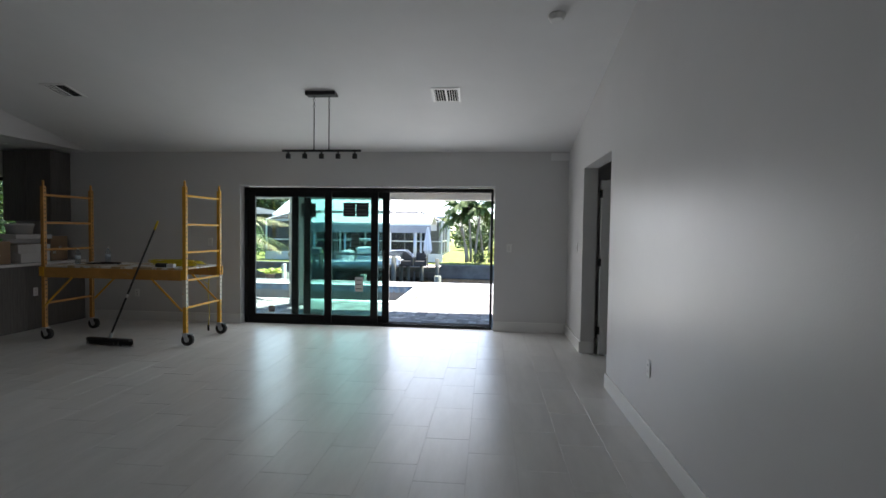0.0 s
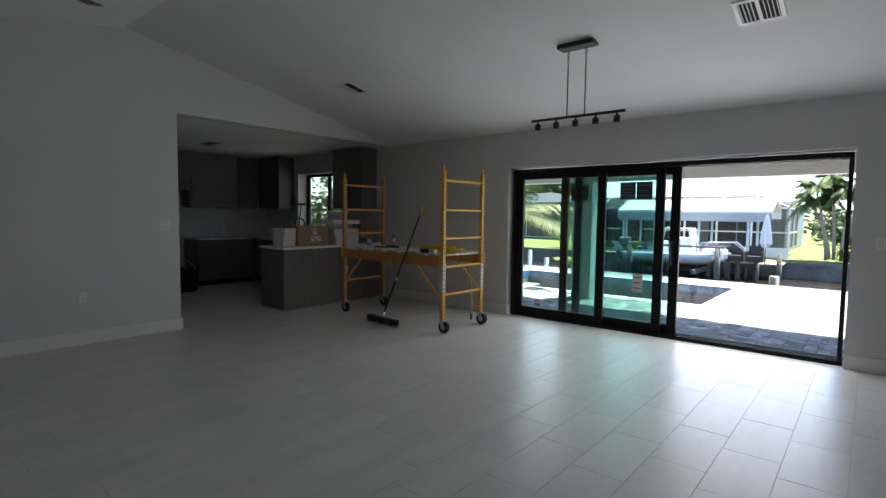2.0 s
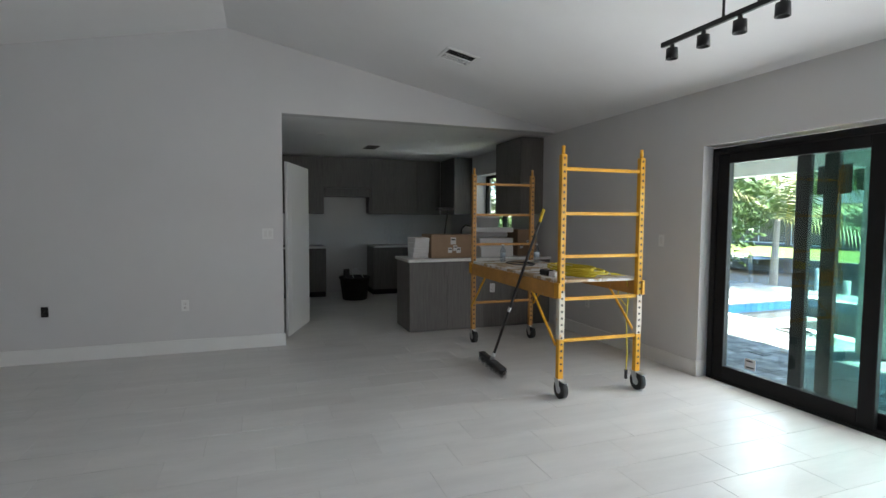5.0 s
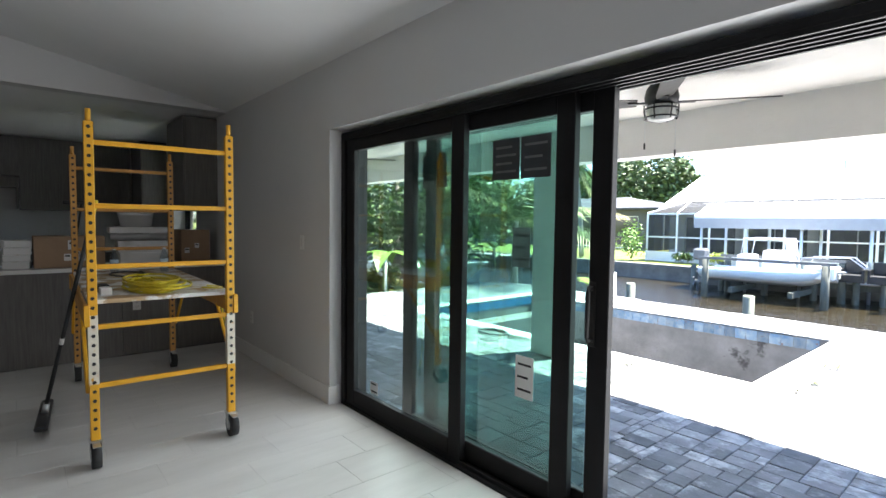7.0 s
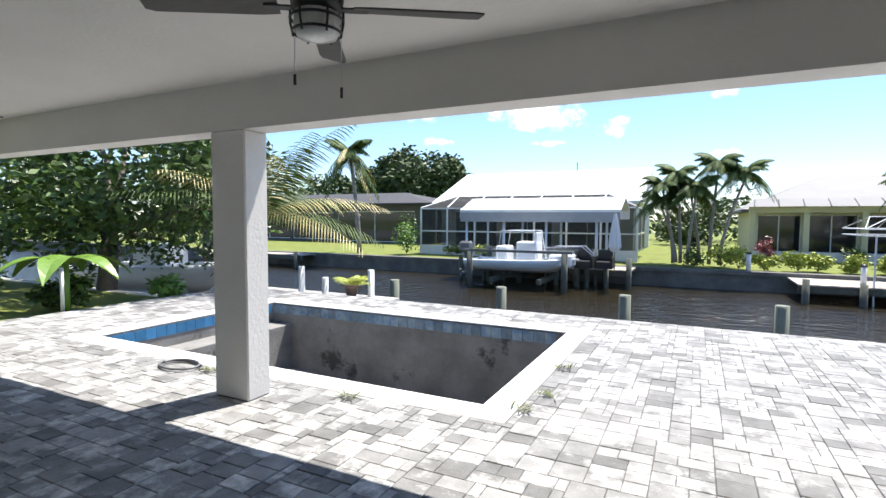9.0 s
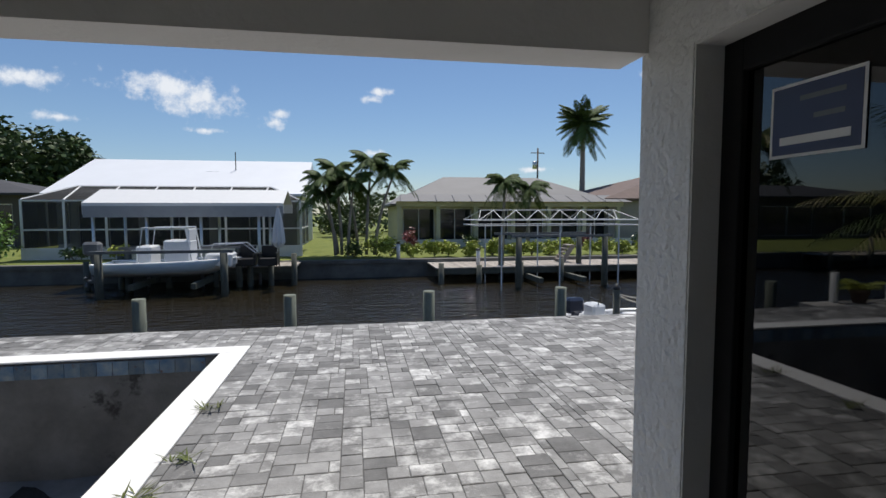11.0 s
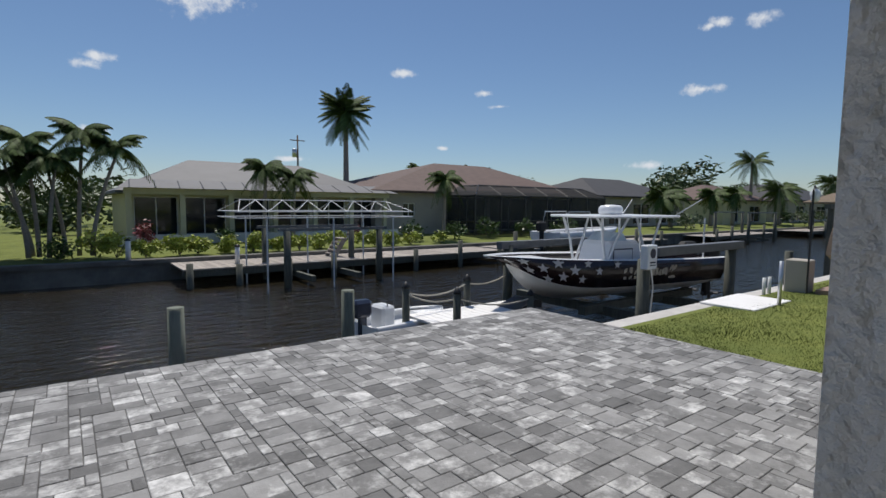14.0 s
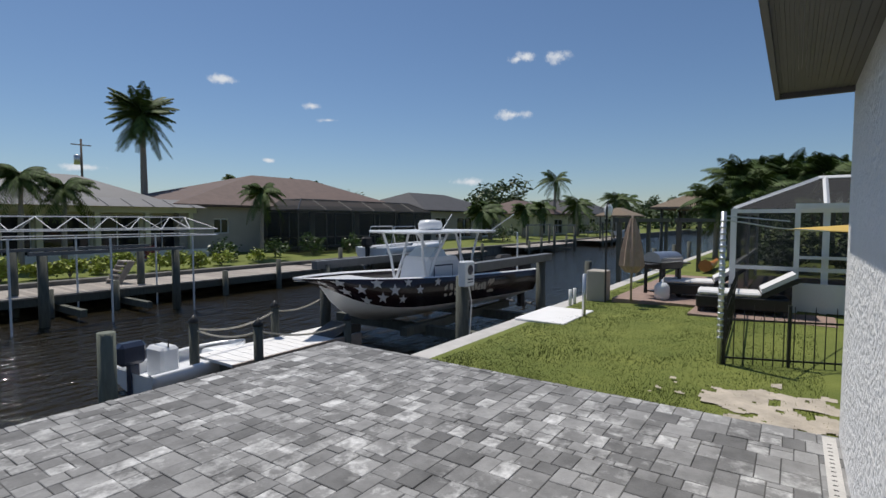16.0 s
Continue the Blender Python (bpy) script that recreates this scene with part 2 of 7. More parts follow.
def tube(bm, pts, r, n=8, r2=None, cap=True, mi=0):
    """A round bar along points, tapering from r to r2."""
    pts = [Vector(p) for p in pts]
    r2 = r if r2 is None else r2
    rings = []
    up = Vector((0, 0, 1))
    for i, p in enumerate(pts):
        d = (pts[min(i + 1, len(pts) - 1)] - pts[max(i - 1, 0)]).normalized()
        a = d.cross(up if abs(d.z) < 0.9 else Vector((1, 0, 0))).normalized()
        b = d.cross(a)
        rad = r + (r2 - r) * i / max(1, len(pts) - 1)
        rings.append([bm.verts.new(p + rad * (math.cos(2 * math.pi * k / n) * a + math.sin(2 * math.pi * k / n) * b)) for k in range(n)])
    for q0, q1 in zip(rings, rings[1:]):
        for k in range(n):
            f = bm.faces.new((q0[k], q0[(k + 1) % n], q1[(k + 1) % n], q1[k]))
            f.smooth = n > 6
            f.material_index = mi
    if cap:
        for q in (rings[0][::-1], rings[-1]):
            bm.faces.new(q).material_index = mi
    return rings


def lathe(bm, prof, n=20, at=(0, 0, 0), mi=0):
    """A turned body from (radius, z) pairs."""
    at = Vector(at)
    rings = [[bm.verts.new(at + Vector((r * math.cos(2 * math.pi * k / n), r * math.sin(2 * math.pi * k / n), z))) for k in range(n)] for r, z in prof]
    for q0, q1 in zip(rings, rings[1:]):
        for k in range(n):
            f = bm.faces.new((q0[k], q0[(k + 1) % n], q1[(k + 1) % n], q1[k]))
            f.smooth = True
            f.material_index = mi
    bm.faces.new(rings[0][::-1])
    bm.faces.new(rings[-1])


def poly(bm, pts, mi=0):
    f = bm.faces.new([bm.verts.new(p) for p in pts])
    f.material_index = mi
    return f


def prism(bm, outline, axis, lo, hi, mi=0):
    """An outline of (u, v) pairs pushed from lo to hi along axis (x, y or z)."""
    def at(u, v, w):
        return {"x": (w, u, v), "y": (u, w, v), "z": (u, v, w)}[axis]
    a = [bm.verts.new(at(u, v, lo)) for u, v in outline]
    b = [bm.verts.new(at(u, v, hi)) for u, v in outline]
    fs = [bm.faces.new(a[::-1]), bm.faces.new(b)]
    n = len(a)
    for i in range(n):
        fs.append(bm.faces.new((a[i], a[(i + 1) % n], b[(i + 1) % n], b[i])))
    for f in fs:
        f.material_index = mi
    bmesh.ops.recalc_face_normals(bm, faces=fs)
    return fs


def walls(name, pieces, mat, label="", kind="structure"):
    bm = bmesh.new()
    for lo, hi in pieces:
        box(bm, lo, hi)
    return tagged(part(name, bm, mat), label, "", "", kind)


# ---- the house ----
XW, XE, YN, YF, YO = -5.62, 1.58, 7.12, 7.2, 7.42   # room's west and east faces, north wall, door frame, outer face
DECK = -0.12
RIDGE_Y, SLOPE, Z_N = 3.1, 0.205, 2.575              # vaulted ceiling
Z_R = Z_N + SLOPE * (YN - RIDGE_Y)
YS = -3.2
OPX0, OPX1, OPZ = -3.25, 0.55, 2.08                 # opening of the sliding door
KY0, KZ = 3.63, 2.565                                 # kitchen opening
XK = -9.6                                           # kitchen's back wall
BEAM_Z, LAN_Z = 2.05, 2.42
WING_X, WING_Y, WING_E = 1.13, 9.79, 5.65


def north_wall():
    walls("wall_north", [((-6.9, YN, 0), (OPX0, YO, 2.95)), ((OPX1, YN, 0), (XE + 0.2, YO, 2.95)), ((OPX0, YN, OPZ), (OPX1, YO, 2.95)),
                         ((XK, YN, 0), (-8.35, YO, 2.95)), ((-8.35, YN, 0), (-6.9, YO, 1.1)), ((-8.35, YN, 2.2), (-6.9, YO, 2.95))],
          M_wall, "light grey painted wall with a wide door opening")


def gable(name, x0, x1, holes, label):
    """A side wall up to the vault, with holes (y0, y1, z) from the floor."""
    bm = bmesh.new()
    ys = sorted({YS, RIDGE_Y, YN, *[h[0] for h in holes], *[h[1] for h in holes]})
    for a, b in zip(ys, ys[1:]):
        z0 = max([h[2] for h in holes if h[0] <= a and b <= h[1]] or [0])
        top = [Z_N + SLOPE * (YN - y) if y >= RIDGE_Y else Z_R - SLOPE * (RIDGE_Y - y) for y in (a, b)]
        prism(bm, [(a, z0), (b, z0), (b, top[1]), (a, top[0])], "x", x0, x1)
    bmesh.ops.remove_doubles(bm, verts=bm.verts, dist=1e-4)
    return tagged(part(name, bm, M_wall), label, "", "", "structure")


north_wall()
gable("wall_west", XW - 0.16, XW, [(KY0, YN, KZ)], "light grey wall with the wide kitchen opening")
gable("wall_east", XE, XE + 0.16, [(4.6, 5.95, 2.2)], "light grey painted wall with a recessed doorway")
walls("wall_south", [((XW - 0.16, YS - 0.2, 0), (XE + 0.16, YS, 3.2))], M_wall, "light grey painted wall")
bm = bmesh.new()
zs = Z_R - SLOPE * (RIDGE_Y - YS)
prism(bm, [(YN + 0.3, Z_N - SLOPE * 0.3), (RIDGE_Y, Z_R), (YS - 0.2, zs - 0.04), (YS - 0.2, zs + 0.2), (RIDGE_Y, Z_R + 0.2), (YN + 0.3, Z_N + 0.2)], "x", XW - 0.2, XE + 0.2)
tagged(part("ceiling", bm, M_ceil), "white vaulted plaster ceiling", "", "", "structure")
walls("ceiling_kitchen", [((XK - 0.2, 1.0, KZ), (XW - 0.16, YO, KZ + 0.2))], M_ceil, "flat white kitchen ceiling")
walls("wall_kitchen_west", [((XK - 0.2, 1.0, 0), (XK, YO, KZ))], M_wall, "light grey kitchen wall")
walls("wall_kitchen_south", [((XK - 0.2, 0.9, 0), (XW - 0.16, 1.0, KZ))], M_wall, "light grey kitchen wall")
walls("floor_slab", [((XK - 0.2, YS - 0.2, -0.3), (XE + 2.6, YO, -0.002))], M_grout, "grey grout bed under the floor tiles")
# room beyond the east doorway
walls("wall_bedroom", [((XE + 2.4, 2.5, 0), (XE + 2.6, 7.0, 2.6)), ((XE + 0.16, 6.9, 0), (XE + 2.6, 7.1, 2.6)), ((XE + 0.16, 2.4, 0), (XE + 2.6, 2.5, 2.6))], M_wall, "grey walls of the next room")
walls("ceiling_bedroom", [((XE + 0.16, 2.4, 2.6), (XE + 2.6, 7.1, 2.7))], M_ceil, "white ceiling of the next room")


def baseboards():
    bm = bmesh.new()
    h, t = 0.14, 0.016
    for lo, hi in (((OPX1 + 0.0, YN - t, 0), (XE, YN, h)), ((XW - 0.0, YN - t, 0), (OPX0, YN, h)), ((XE - t, YS, 0), (XE, 4.6, h)), ((XE - t, 5.95, 0), (XE, YN - t, h)),
                   ((XW, YS, 0), (XW + t, KY0, h)), ((XW - 0.16, KY0, 0), (XW + t, KY0 + t, h)), ((XW + t, YS, 0), (XE - t, YS + t, h)),
                   ((OPX0 - t, YN - t, 0), (OPX0 + t, YF, h)), ((XE, 5.95 - t, 0), (XE + 0.16, 5.95, h)), ((XE, 4.6, 0), (XE + 0.16, 4.6 + t, h))):
        box(bm, lo, hi, 0.003)
    tagged(part("baseboard", bm, M_white), "white square-edged baseboard", "", "", "structure")


baseboards()

# lanai: beam, column, ceiling, wing walls
BX0 = -8.6
walls("wall_lanai_north_face", [((-6.9, YO, DECK - 0.3), (OPX0 - 0.02, YO + 0.02, LAN_Z)), ((-8.6, YO, DECK - 0.3), (-8.35, YO + 0.02, LAN_Z)), ((-8.35, YO, DECK - 0.3), (-6.9, YO + 0.02, 1.1)), ((-8.35, YO, 2.2), (-6.9, YO + 0.02, LAN_Z)), ((OPX1 + 0.02, YO, DECK - 0.3), (WING_X, YO + 0.02, LAN_Z)), ((OPX0 - 0.02, YO, OPZ + 0.02), (OPX1 + 0.02, YO + 0.02, LAN_Z))], M_stucco_s, "white stuccoed outside wall")
walls("ceiling_lanai", [((BX0 - 0.2, YO, LAN_Z), (WING_X + 0.3, 10.15, LAN_Z + 0.15))], M_stucco_s, "white lanai ceiling")
walls("wall_lanai_beam", [((BX0 - 0.2, 9.91, BEAM_Z), (WING_X, 10.15, LAN_Z))], M_stucco_s, "white stuccoed beam over the lanai")
column = thing("column", -3.43, 10.03, DECK, "square white stuccoed lanai column", "column")
bx("shaft", (-0.19, -0.12, 0), (0.19, 0.12, BEAM_Z - DECK), M_stucco_s, column, "", 0.012)
c2 = copy_thing(column, pose(-8.4, 10.03, DECK))
# wing: west wall with a glazed door, north wall, east wall
walls("wall_wing_west", [((WING_X, 9.62, DECK - 0.3), (WING_X + 0.3, WING_Y + 0.165, 2.6))], M_stucco, "light rough stucco wall beside a glazed door")
walls("wall_wing_return", [((WING_X, YO, DECK - 0.3), (WING_X + 0.2, 7.75, 2.6))], M_stucco, "light rough stucco wall at the house corner")
walls("wall_wing_lintel", [((WING_X, 7.75, 2.0), (WING_X + 0.2, 9.62, 2.6))], M_stucco, "light rough stucco wall over the glazed door")
walls("wall_wing_north", [((WING_X + 0.3, WING_Y - 0.2, DECK - 0.3), (WING_E, WING_Y, 2.6))], M_stucco, "light rough stucco wall of the house")
walls("wall_wing_east", [((WING_E - 0.2, 2.0, DECK - 0.3), (WING_E, WING_Y - 0.2, 2.6))], M_stucco, "light rough stucco wall of the house")
bm = bmesh.new()
box(bm, (WING_X + 0.004, 9.611, DECK), (WING_X + 0.12, 9.619, 2.0))
box(bm, (WING_X + 0.004, 7.75, 1.992), (WING_X + 0.12, 9.611, 1.9995))
tagged(part("trim_wing_door", bm, M_stucco_s), "smooth white lining of the wing door opening", "", "", "structure")
walls("floor_wing", [((WING_X + 0.2, 7.1, -0.3), (WING_E - 0.2, WING_Y - 0.2, -0.01))], M_tile_j, "pale tiled floor of the wing")
walls("ceiling_wing", [((WING_X + 0.2, 7.1, 2.45), (WING_E - 0.2, WING_Y - 0.2, 2.55))], M_ceil, "white ceiling of the wing")


def roof():
    bm = bmesh.new()
    # main hip roof over everything, and the eave's soffit with fascia
    z0 = 2.32
    box(bm, (BX0 - 0.5, 10.15, z0 - 0.02), (WING_X, 10.35, z0 + 0.16))
    part_roof = [(BX0 - 0.5, 10.3), (WING_E + 0.45, 10.25), (WING_E + 0.45, YS - 0.7), (XK - 0.8, YS - 0.7)]
    a = [bm.verts.new((x, y, z0 + 0.18)) for x, y in part_roof]
    b = [bm.verts.new((x, y, 4.2)) for x, y in ((-5, 3.4), (1.5, 3.4))]
    bm.faces.new((a[0], a[1], b[1], b[0]))
    bm.faces.new((a[1], a[2], b[1]))
    bm.faces.new((a[2], a[3], b[0], b[1]))
    bm.faces.new((a[3], a[0], b[0]))
    tagged(part("roof", bm, M_ceil), "pale shingled hip roof", "", "", "structure")


roof()
eave = thing("eave", 0, 0, 0, "dark ribbed soffit and fascia of the eave", "eave")
M_soffit = material("bronze_soffit", (0.09, 0.085, 0.08), 0.5, var=0.05, scale=4)
for i in range(24):
    y0 = WING_Y + 0.43 * i / 24
    bx("soffit_rib", (WING_X, y0 + 0.001, 2.35 - (0.004 if i % 2 else 0)), (WING_E - 0.05, y0 + 0.43 / 24, 2.37), M_soffit, eave)
bx("fascia", (WING_X, WING_Y + 0.43, 2.31), (WING_E - 0.02, WING_Y + 0.46, 2.5), M_soffit, eave)
bx("end_fascia", (WING_E - 0.05, WING_Y, 2.31), (WING_E - 0.02, WING_Y + 0.43, 2.5), M_soffit, eave)


# ---- sliding door ----
def sliding_door():
    d = thing("door_1", 0, 0, 0, "wide black aluminium sliding glass door, partly open", "sliding door", kind="structure")
    x0, x1, z1 = -3.22, 0.53, 2.055
    bm = bmesh.new()
    box(bm, (x0, YF, 0), (x0 + 0.05, YO - 0.02, z1), 0.003)
    box(bm, (x1 - 0.035, YF, 0), (x1, YO - 0.02, z1), 0.003)
    part("door_jamb", bm, M_black, d)
    bm = bmesh.new()
    box(bm, (x0, YF, z1 - 0.035), (x1, YO - 0.02, z1), 0.002)
    for i in range(5):
        y = YF + 0.004 + 0.046 * i
        box(bm, (x0 + 0.05, y, z1 - 0.055), (x1 - 0.035, y + 0.012, z1 - 0.03))
    part("door_head", bm, M_black, d)
    bm = bmesh.new()
    box(bm, (x0, YF, -0.01), (x1, YO - 0.02, 0.018), 0.002)
    for i in range(4):
        y = YF + 0.02 + 0.06 * i
        box(bm, (x0 + 0.05, y, 0.018), (x1 - 0.035, y + 0.012, 0.04))
    part("threshold", bm, M_black, d)
    for px0, px1, y in ((-3.17, -1.88, 7.222), (-2.515, -1.185, 7.272), (-2.345, -1.02, 7.322)):
        leaf = new("door_leaf")
        leaf.parent = d
        bm = bmesh.new()
        sw = 0.105
        box(bm, (px0, y, 0.03), (px0 + sw, y + 0.045, z1 - 0.04), 0.004)
        box(bm, (px1 - sw, y, 0.03), (px1, y + 0.045, z1 - 0.04), 0.004)
        box(bm, (px0 + sw, y, 0.03), (px1 - sw, y + 0.045, 0.14), 0.004)
        box(bm, (px0 + sw, y, z1 - 0.14), (px1 - sw, y + 0.045, z1 - 0.04), 0.004)
        part("leaf_frame", bm, M_black, leaf)
        g = bx("glass_pane", (px0 + sw - 0.01, y + 0.02, 0.13), (px1 - sw + 0.01, y + 0.024, z1 - 0.13), M_glass_pale if y < 7.23 else M_glass, leaf)
        g.visible_shadow = False
    # pull handle on the last leaf
    h = new("door_leaf")
    h.parent = d
    bm = bmesh.new()
    tube(bm, [(-1.10, 7.322, 0.87), (-1.10, 7.290, 0.87), (-1.10, 7.282, 0.89), (-1.10, 7.282, 1.09), (-1.10, 7.290, 1.11), (-1.10, 7.322, 1.11)], 0.011, 8)
    box(bm, (-1.117, 7.317, 0.84), (-1.083, 7.3225, 1.14), 0.002)
    part("handle", bm, M_blackm, h, "black pull handle")


sliding_door()


# ---- ground, water, pool ----
PX0, PX1, PY0, PY1 = -6.7, -1.54, 10.71, 13.65      # inside of the pool
DX0, DX1, DY1 = -8.9, 5.64, 14.88                   # paved deck
SHORE, FAR_Y, WATER = 13.95, 31.0, -1.5


def ground():
    bm = bmesh.new()
    xs = [-900, PX0 - 0.15, PX1 + 0.15, 900]
    ys = [(-900, -0.2), (PY0 - 0.15, -0.2), (PY1 + 0.15, -0.3), (SHORE + 0.02, -0.34), (SHORE + 0.05, -3.2), (FAR_Y + 0.15, -3.2), (FAR_Y + 0.2, -0.78), (40, -0.6), (1500, -0.6)]
    grid = [[bm.verts.new((x, y, z)) for x in xs] for y, z in ys]
    for j in range(len(ys) - 1):
        for i in range(3):
            if j == 1 and i == 1:
                continue
            bm.faces.new((grid[j][i], grid[j][i + 1], grid[j + 1][i + 1], grid[j + 1][i]))
    return tagged(part("ground", bm, M_grass), "green lawn with the canal's bed", "", "", "structure")


ground()
M_water = material("canal_water", (0.020, 0.016, 0.008), 0.05, spec=0.25)


def water_relief():
    t = M_water.node_tree
    geo = t.nodes.new("ShaderNodeNewGeometry")
    mp = t.nodes.new("ShaderNodeMapping")
    mp.inputs["Scale"].default_value = (0.55, 1.5, 1)
    t.links.new(geo.outputs["Position"], mp.inputs["Vector"])
    a = t.nodes.new("ShaderNodeTexNoise")
    a.inputs["Scale"].default_value, a.inputs["Detail"].default_value = 2.8, 4
    t.links.new(mp.outputs[0], a.inputs["Vector"])
    bp = t.nodes.new("ShaderNodeBump")
    bp.inputs["Strength"].default_value, bp.inputs["Distance"].default_value = 0.95, 0.16
    t.links.new(a.outputs[0], bp.inputs["Height"])
    t.links.new(bp.outputs[0], t.nodes["Principled BSDF"].inputs["Normal"])


water_relief()
bm = bmesh.new()
poly(bm, [(-900, SHORE, WATER), (900, SHORE, WATER), (900, FAR_Y + 0.1, WATER), (-900, FAR_Y + 0.1, WATER)])
tagged(part("water", bm, M_water), "dark rippled brown canal water", "", "", "structure")
walls("seawall_near", [((-300, SHORE - 0.3, -3), (DX0, SHORE + 0.12, -0.3)), ((DX0, DY1 - 0.2, -3), (DX1, DY1 + 0.06, DECK - 0.09)), ((DX1 - 0.2, SHORE - 0.1, -3), (DX1 + 0.06, DY1 - 0.2, DECK - 0.09)),
                       ((DX1 + 0.06, SHORE - 0.25, -3), (300, SHORE + 0.15, -0.3))], M_concrete, "concrete seawall with a broad pale cap")
walls("seawall_far", [((-400, FAR_Y, -3), (400, FAR_Y + 0.35, -0.72)), ((-400, FAR_Y - 0.08, -0.86), (400, FAR_Y + 0.4, -0.70))], M_seawall, "weathered, shade-darkened concrete seawall across the canal")


def pool():
    p = thing("pool", 0, 0, DECK, "empty swimming pool with raw grey plaster and a blue tile band", "pool", kind="structure")
    d, t = -1.45, 0.15
    for lo, hi in (((PX0 - t, PY0 - t, d), (PX0, PY1 + t, -0.012)), ((PX1, PY0 - t, d), (PX1 + t, PY1 + t, -0.012)), ((PX0, PY0 - t, d), (PX1, PY0, -0.012)), ((PX0, PY1, d), (PX1, PY1 + t, -0.012))):
        bx("pool_wall", lo, hi, M_gunite, p, "stained grey gunite wall")
    bm = bmesh.new()
    prism(bm, [(PX0, -1.12), (PX0 + 1.2, -1.14), (PX1 - 1.6, -1.26), (PX1, -1.2), (PX1, -1.6), (PX0, -1.6)], "y", PY0, PY1)
    part("pool_floor", bm, M_gunite, p)
    bm = bmesh.new()
    box(bm, (PX0, PY0, -1.22), (PX0 + 0.42, PY1, -0.34), 0.01)
    part("bench", bm, M_gunite, p)
    bm = bmesh.new()
    cw = 0.27
    box(bm, (PX0 - cw, PY0 - cw, -0.03), (PX1 + cw, PY0, 0.008), 0.006)
    box(bm, (PX0 - cw, PY1, -0.03), (PX1 + cw, PY1 + cw, 0.008), 0.006)
    box(bm, (PX0 - cw, PY0, -0.03), (PX0, PY1, 0.008), 0.006)
    box(bm, (PX1, PY0, -0.03), (PX1 + cw, PY1, 0.008), 0.006)
    part("coping", bm, M_coping, p, "bright white coping")
    return p


pool = pool()


# ---- plants ----
def rnd(a, b):
    return random.uniform(a, b)


def frond(bm, base, az, rise, length, droop, n=20, leaf=0.5, w=0.03, twist=0.25, mi=0, hang=0.45):
    """One feather leaf: an arching rib with two rows of narrow leaflets."""
    d = Vector((math.cos(az), math.sin(az), 0))
    side = Vector((-d.y, d.x, 0))
    base = Vector(base)
    pts = []
    for i in range(n + 1):
        s = i / n
        pts.append(base + d * length * (math.cos(rise) * s + (1 - math.cos(rise)) * 0.6 * s * s) + Vector((0, 0, length * (math.sin(rise) * s - droop * s * s))))
    tube(bm, pts[::2], w * 0.5, 4, w * 0.12, cap=False, mi=mi)
    for i in range(2, n + 1):
        s = i / n
        ll = leaf * (0.35 + 1.3 * math.sin(math.pi * min(1, s * 0.86 + 0.1))) * 0.72
        tan = (pts[i] - pts[i - 1]).normalized()
        for sg in (-1, 1):
            out = (side * sg + tan * 0.55 + Vector((0, 0, -hang - rnd(0, twist)))).normalized()
            tip = pts[i] + out * ll * rnd(0.85, 1.1)
            mid = pts[i] + out * ll * 0.5 + Vector((0, 0, 0.06 * ll))
            hw = tan * w * rnd(0.7, 1.0)
            poly(bm, [pts[i] - hw * 0.5, mid - hw, tip, mid + hw, pts[i] + hw * 0.5], mi)


def palm(name, x, y, z, height, crown, label, lean=(0, 0), fronds=15, leaf=0.5, r=0.12, droop=0.75, rise=(0.1, 1.2), n=18, w=0.05, shaft=False, dry=0, hang=0.45, group="", full=1.0):
    fronds, droop, w, leaf = round(fronds * (1 + 0.9 * full)), droop * (1 - 0.1 * full), w * (1 + 0.25 * full), leaf * (1 + 0.1 * full)
    t = thing(name, x, y, z, label, "palm tree", group)
    bm = bmesh.new()
    k = 9
    pts = [(lean[0] * (i / k) ** 1.6, lean[1] * (i / k) ** 1.6, height * i / k) for i in range(k + 1)]
    tube(bm, pts, r * 1.25, 10, r * 0.75)
    part("trunk", bm, M_bark, t)
    top = Vector(pts[-1])
    if shaft:
        bm = bmesh.new()
        tube(bm, [top, top + Vector((0, 0, crown * 0.3))], r * 0.8, 10, r * 0.45)
        part("crownshaft", bm, M_palm, t, "smooth green crownshaft")
        top = top + Vector((0, 0, crown * 0.28))
    bm = bmesh.new()
    for i in range(fronds):
        a = 2.4 * i + rnd(-0.3, 0.3)
        rs = rise[0] + (rise[1] - rise[0]) * ((i * 0.7549) % 1)
        frond(bm, top, a, rs, crown * rnd(0.85, 1.1), droop * rnd(0.8, 1.15) * (1 - 0.45 * max(0, math.sin(rs))), n, leaf, w, mi=1 if i < dry else 0, hang=hang)
    part("crown", bm, [M_palm, M_palm_dry], t, "feathery arching fronds")
    return t


def leaf_cloud(bm, centres, count, size, mi=0):
    """Many small leaves scattered through ball-shaped clumps (x, y, z, radius)."""
    wts = [c[3] ** 2 for c in centres]
    for c in random.choices(centres, wts, k=count):
        u = Vector((random.gauss(0, 1), random.gauss(0, 1), random.gauss(0, 1)))
        u.normalize()
        p = Vector(c[:3]) + u * c[3] * rnd(0.45, 1.08)
        a = Vector((rnd(-1, 1), rnd(-1, 1), rnd(-0.7, 0.3))).normalized()
        b = a.cross(Vector((rnd(-1, 1), rnd(-1, 1), rnd(-1, 1)))).normalized()
        s = size * rnd(0.6, 1.3)
        poly(bm, [p, p + a * s * 0.5 + b * s * 0.22, p + a * s, p + a * s * 0.5 - b * s * 0.22], mi)


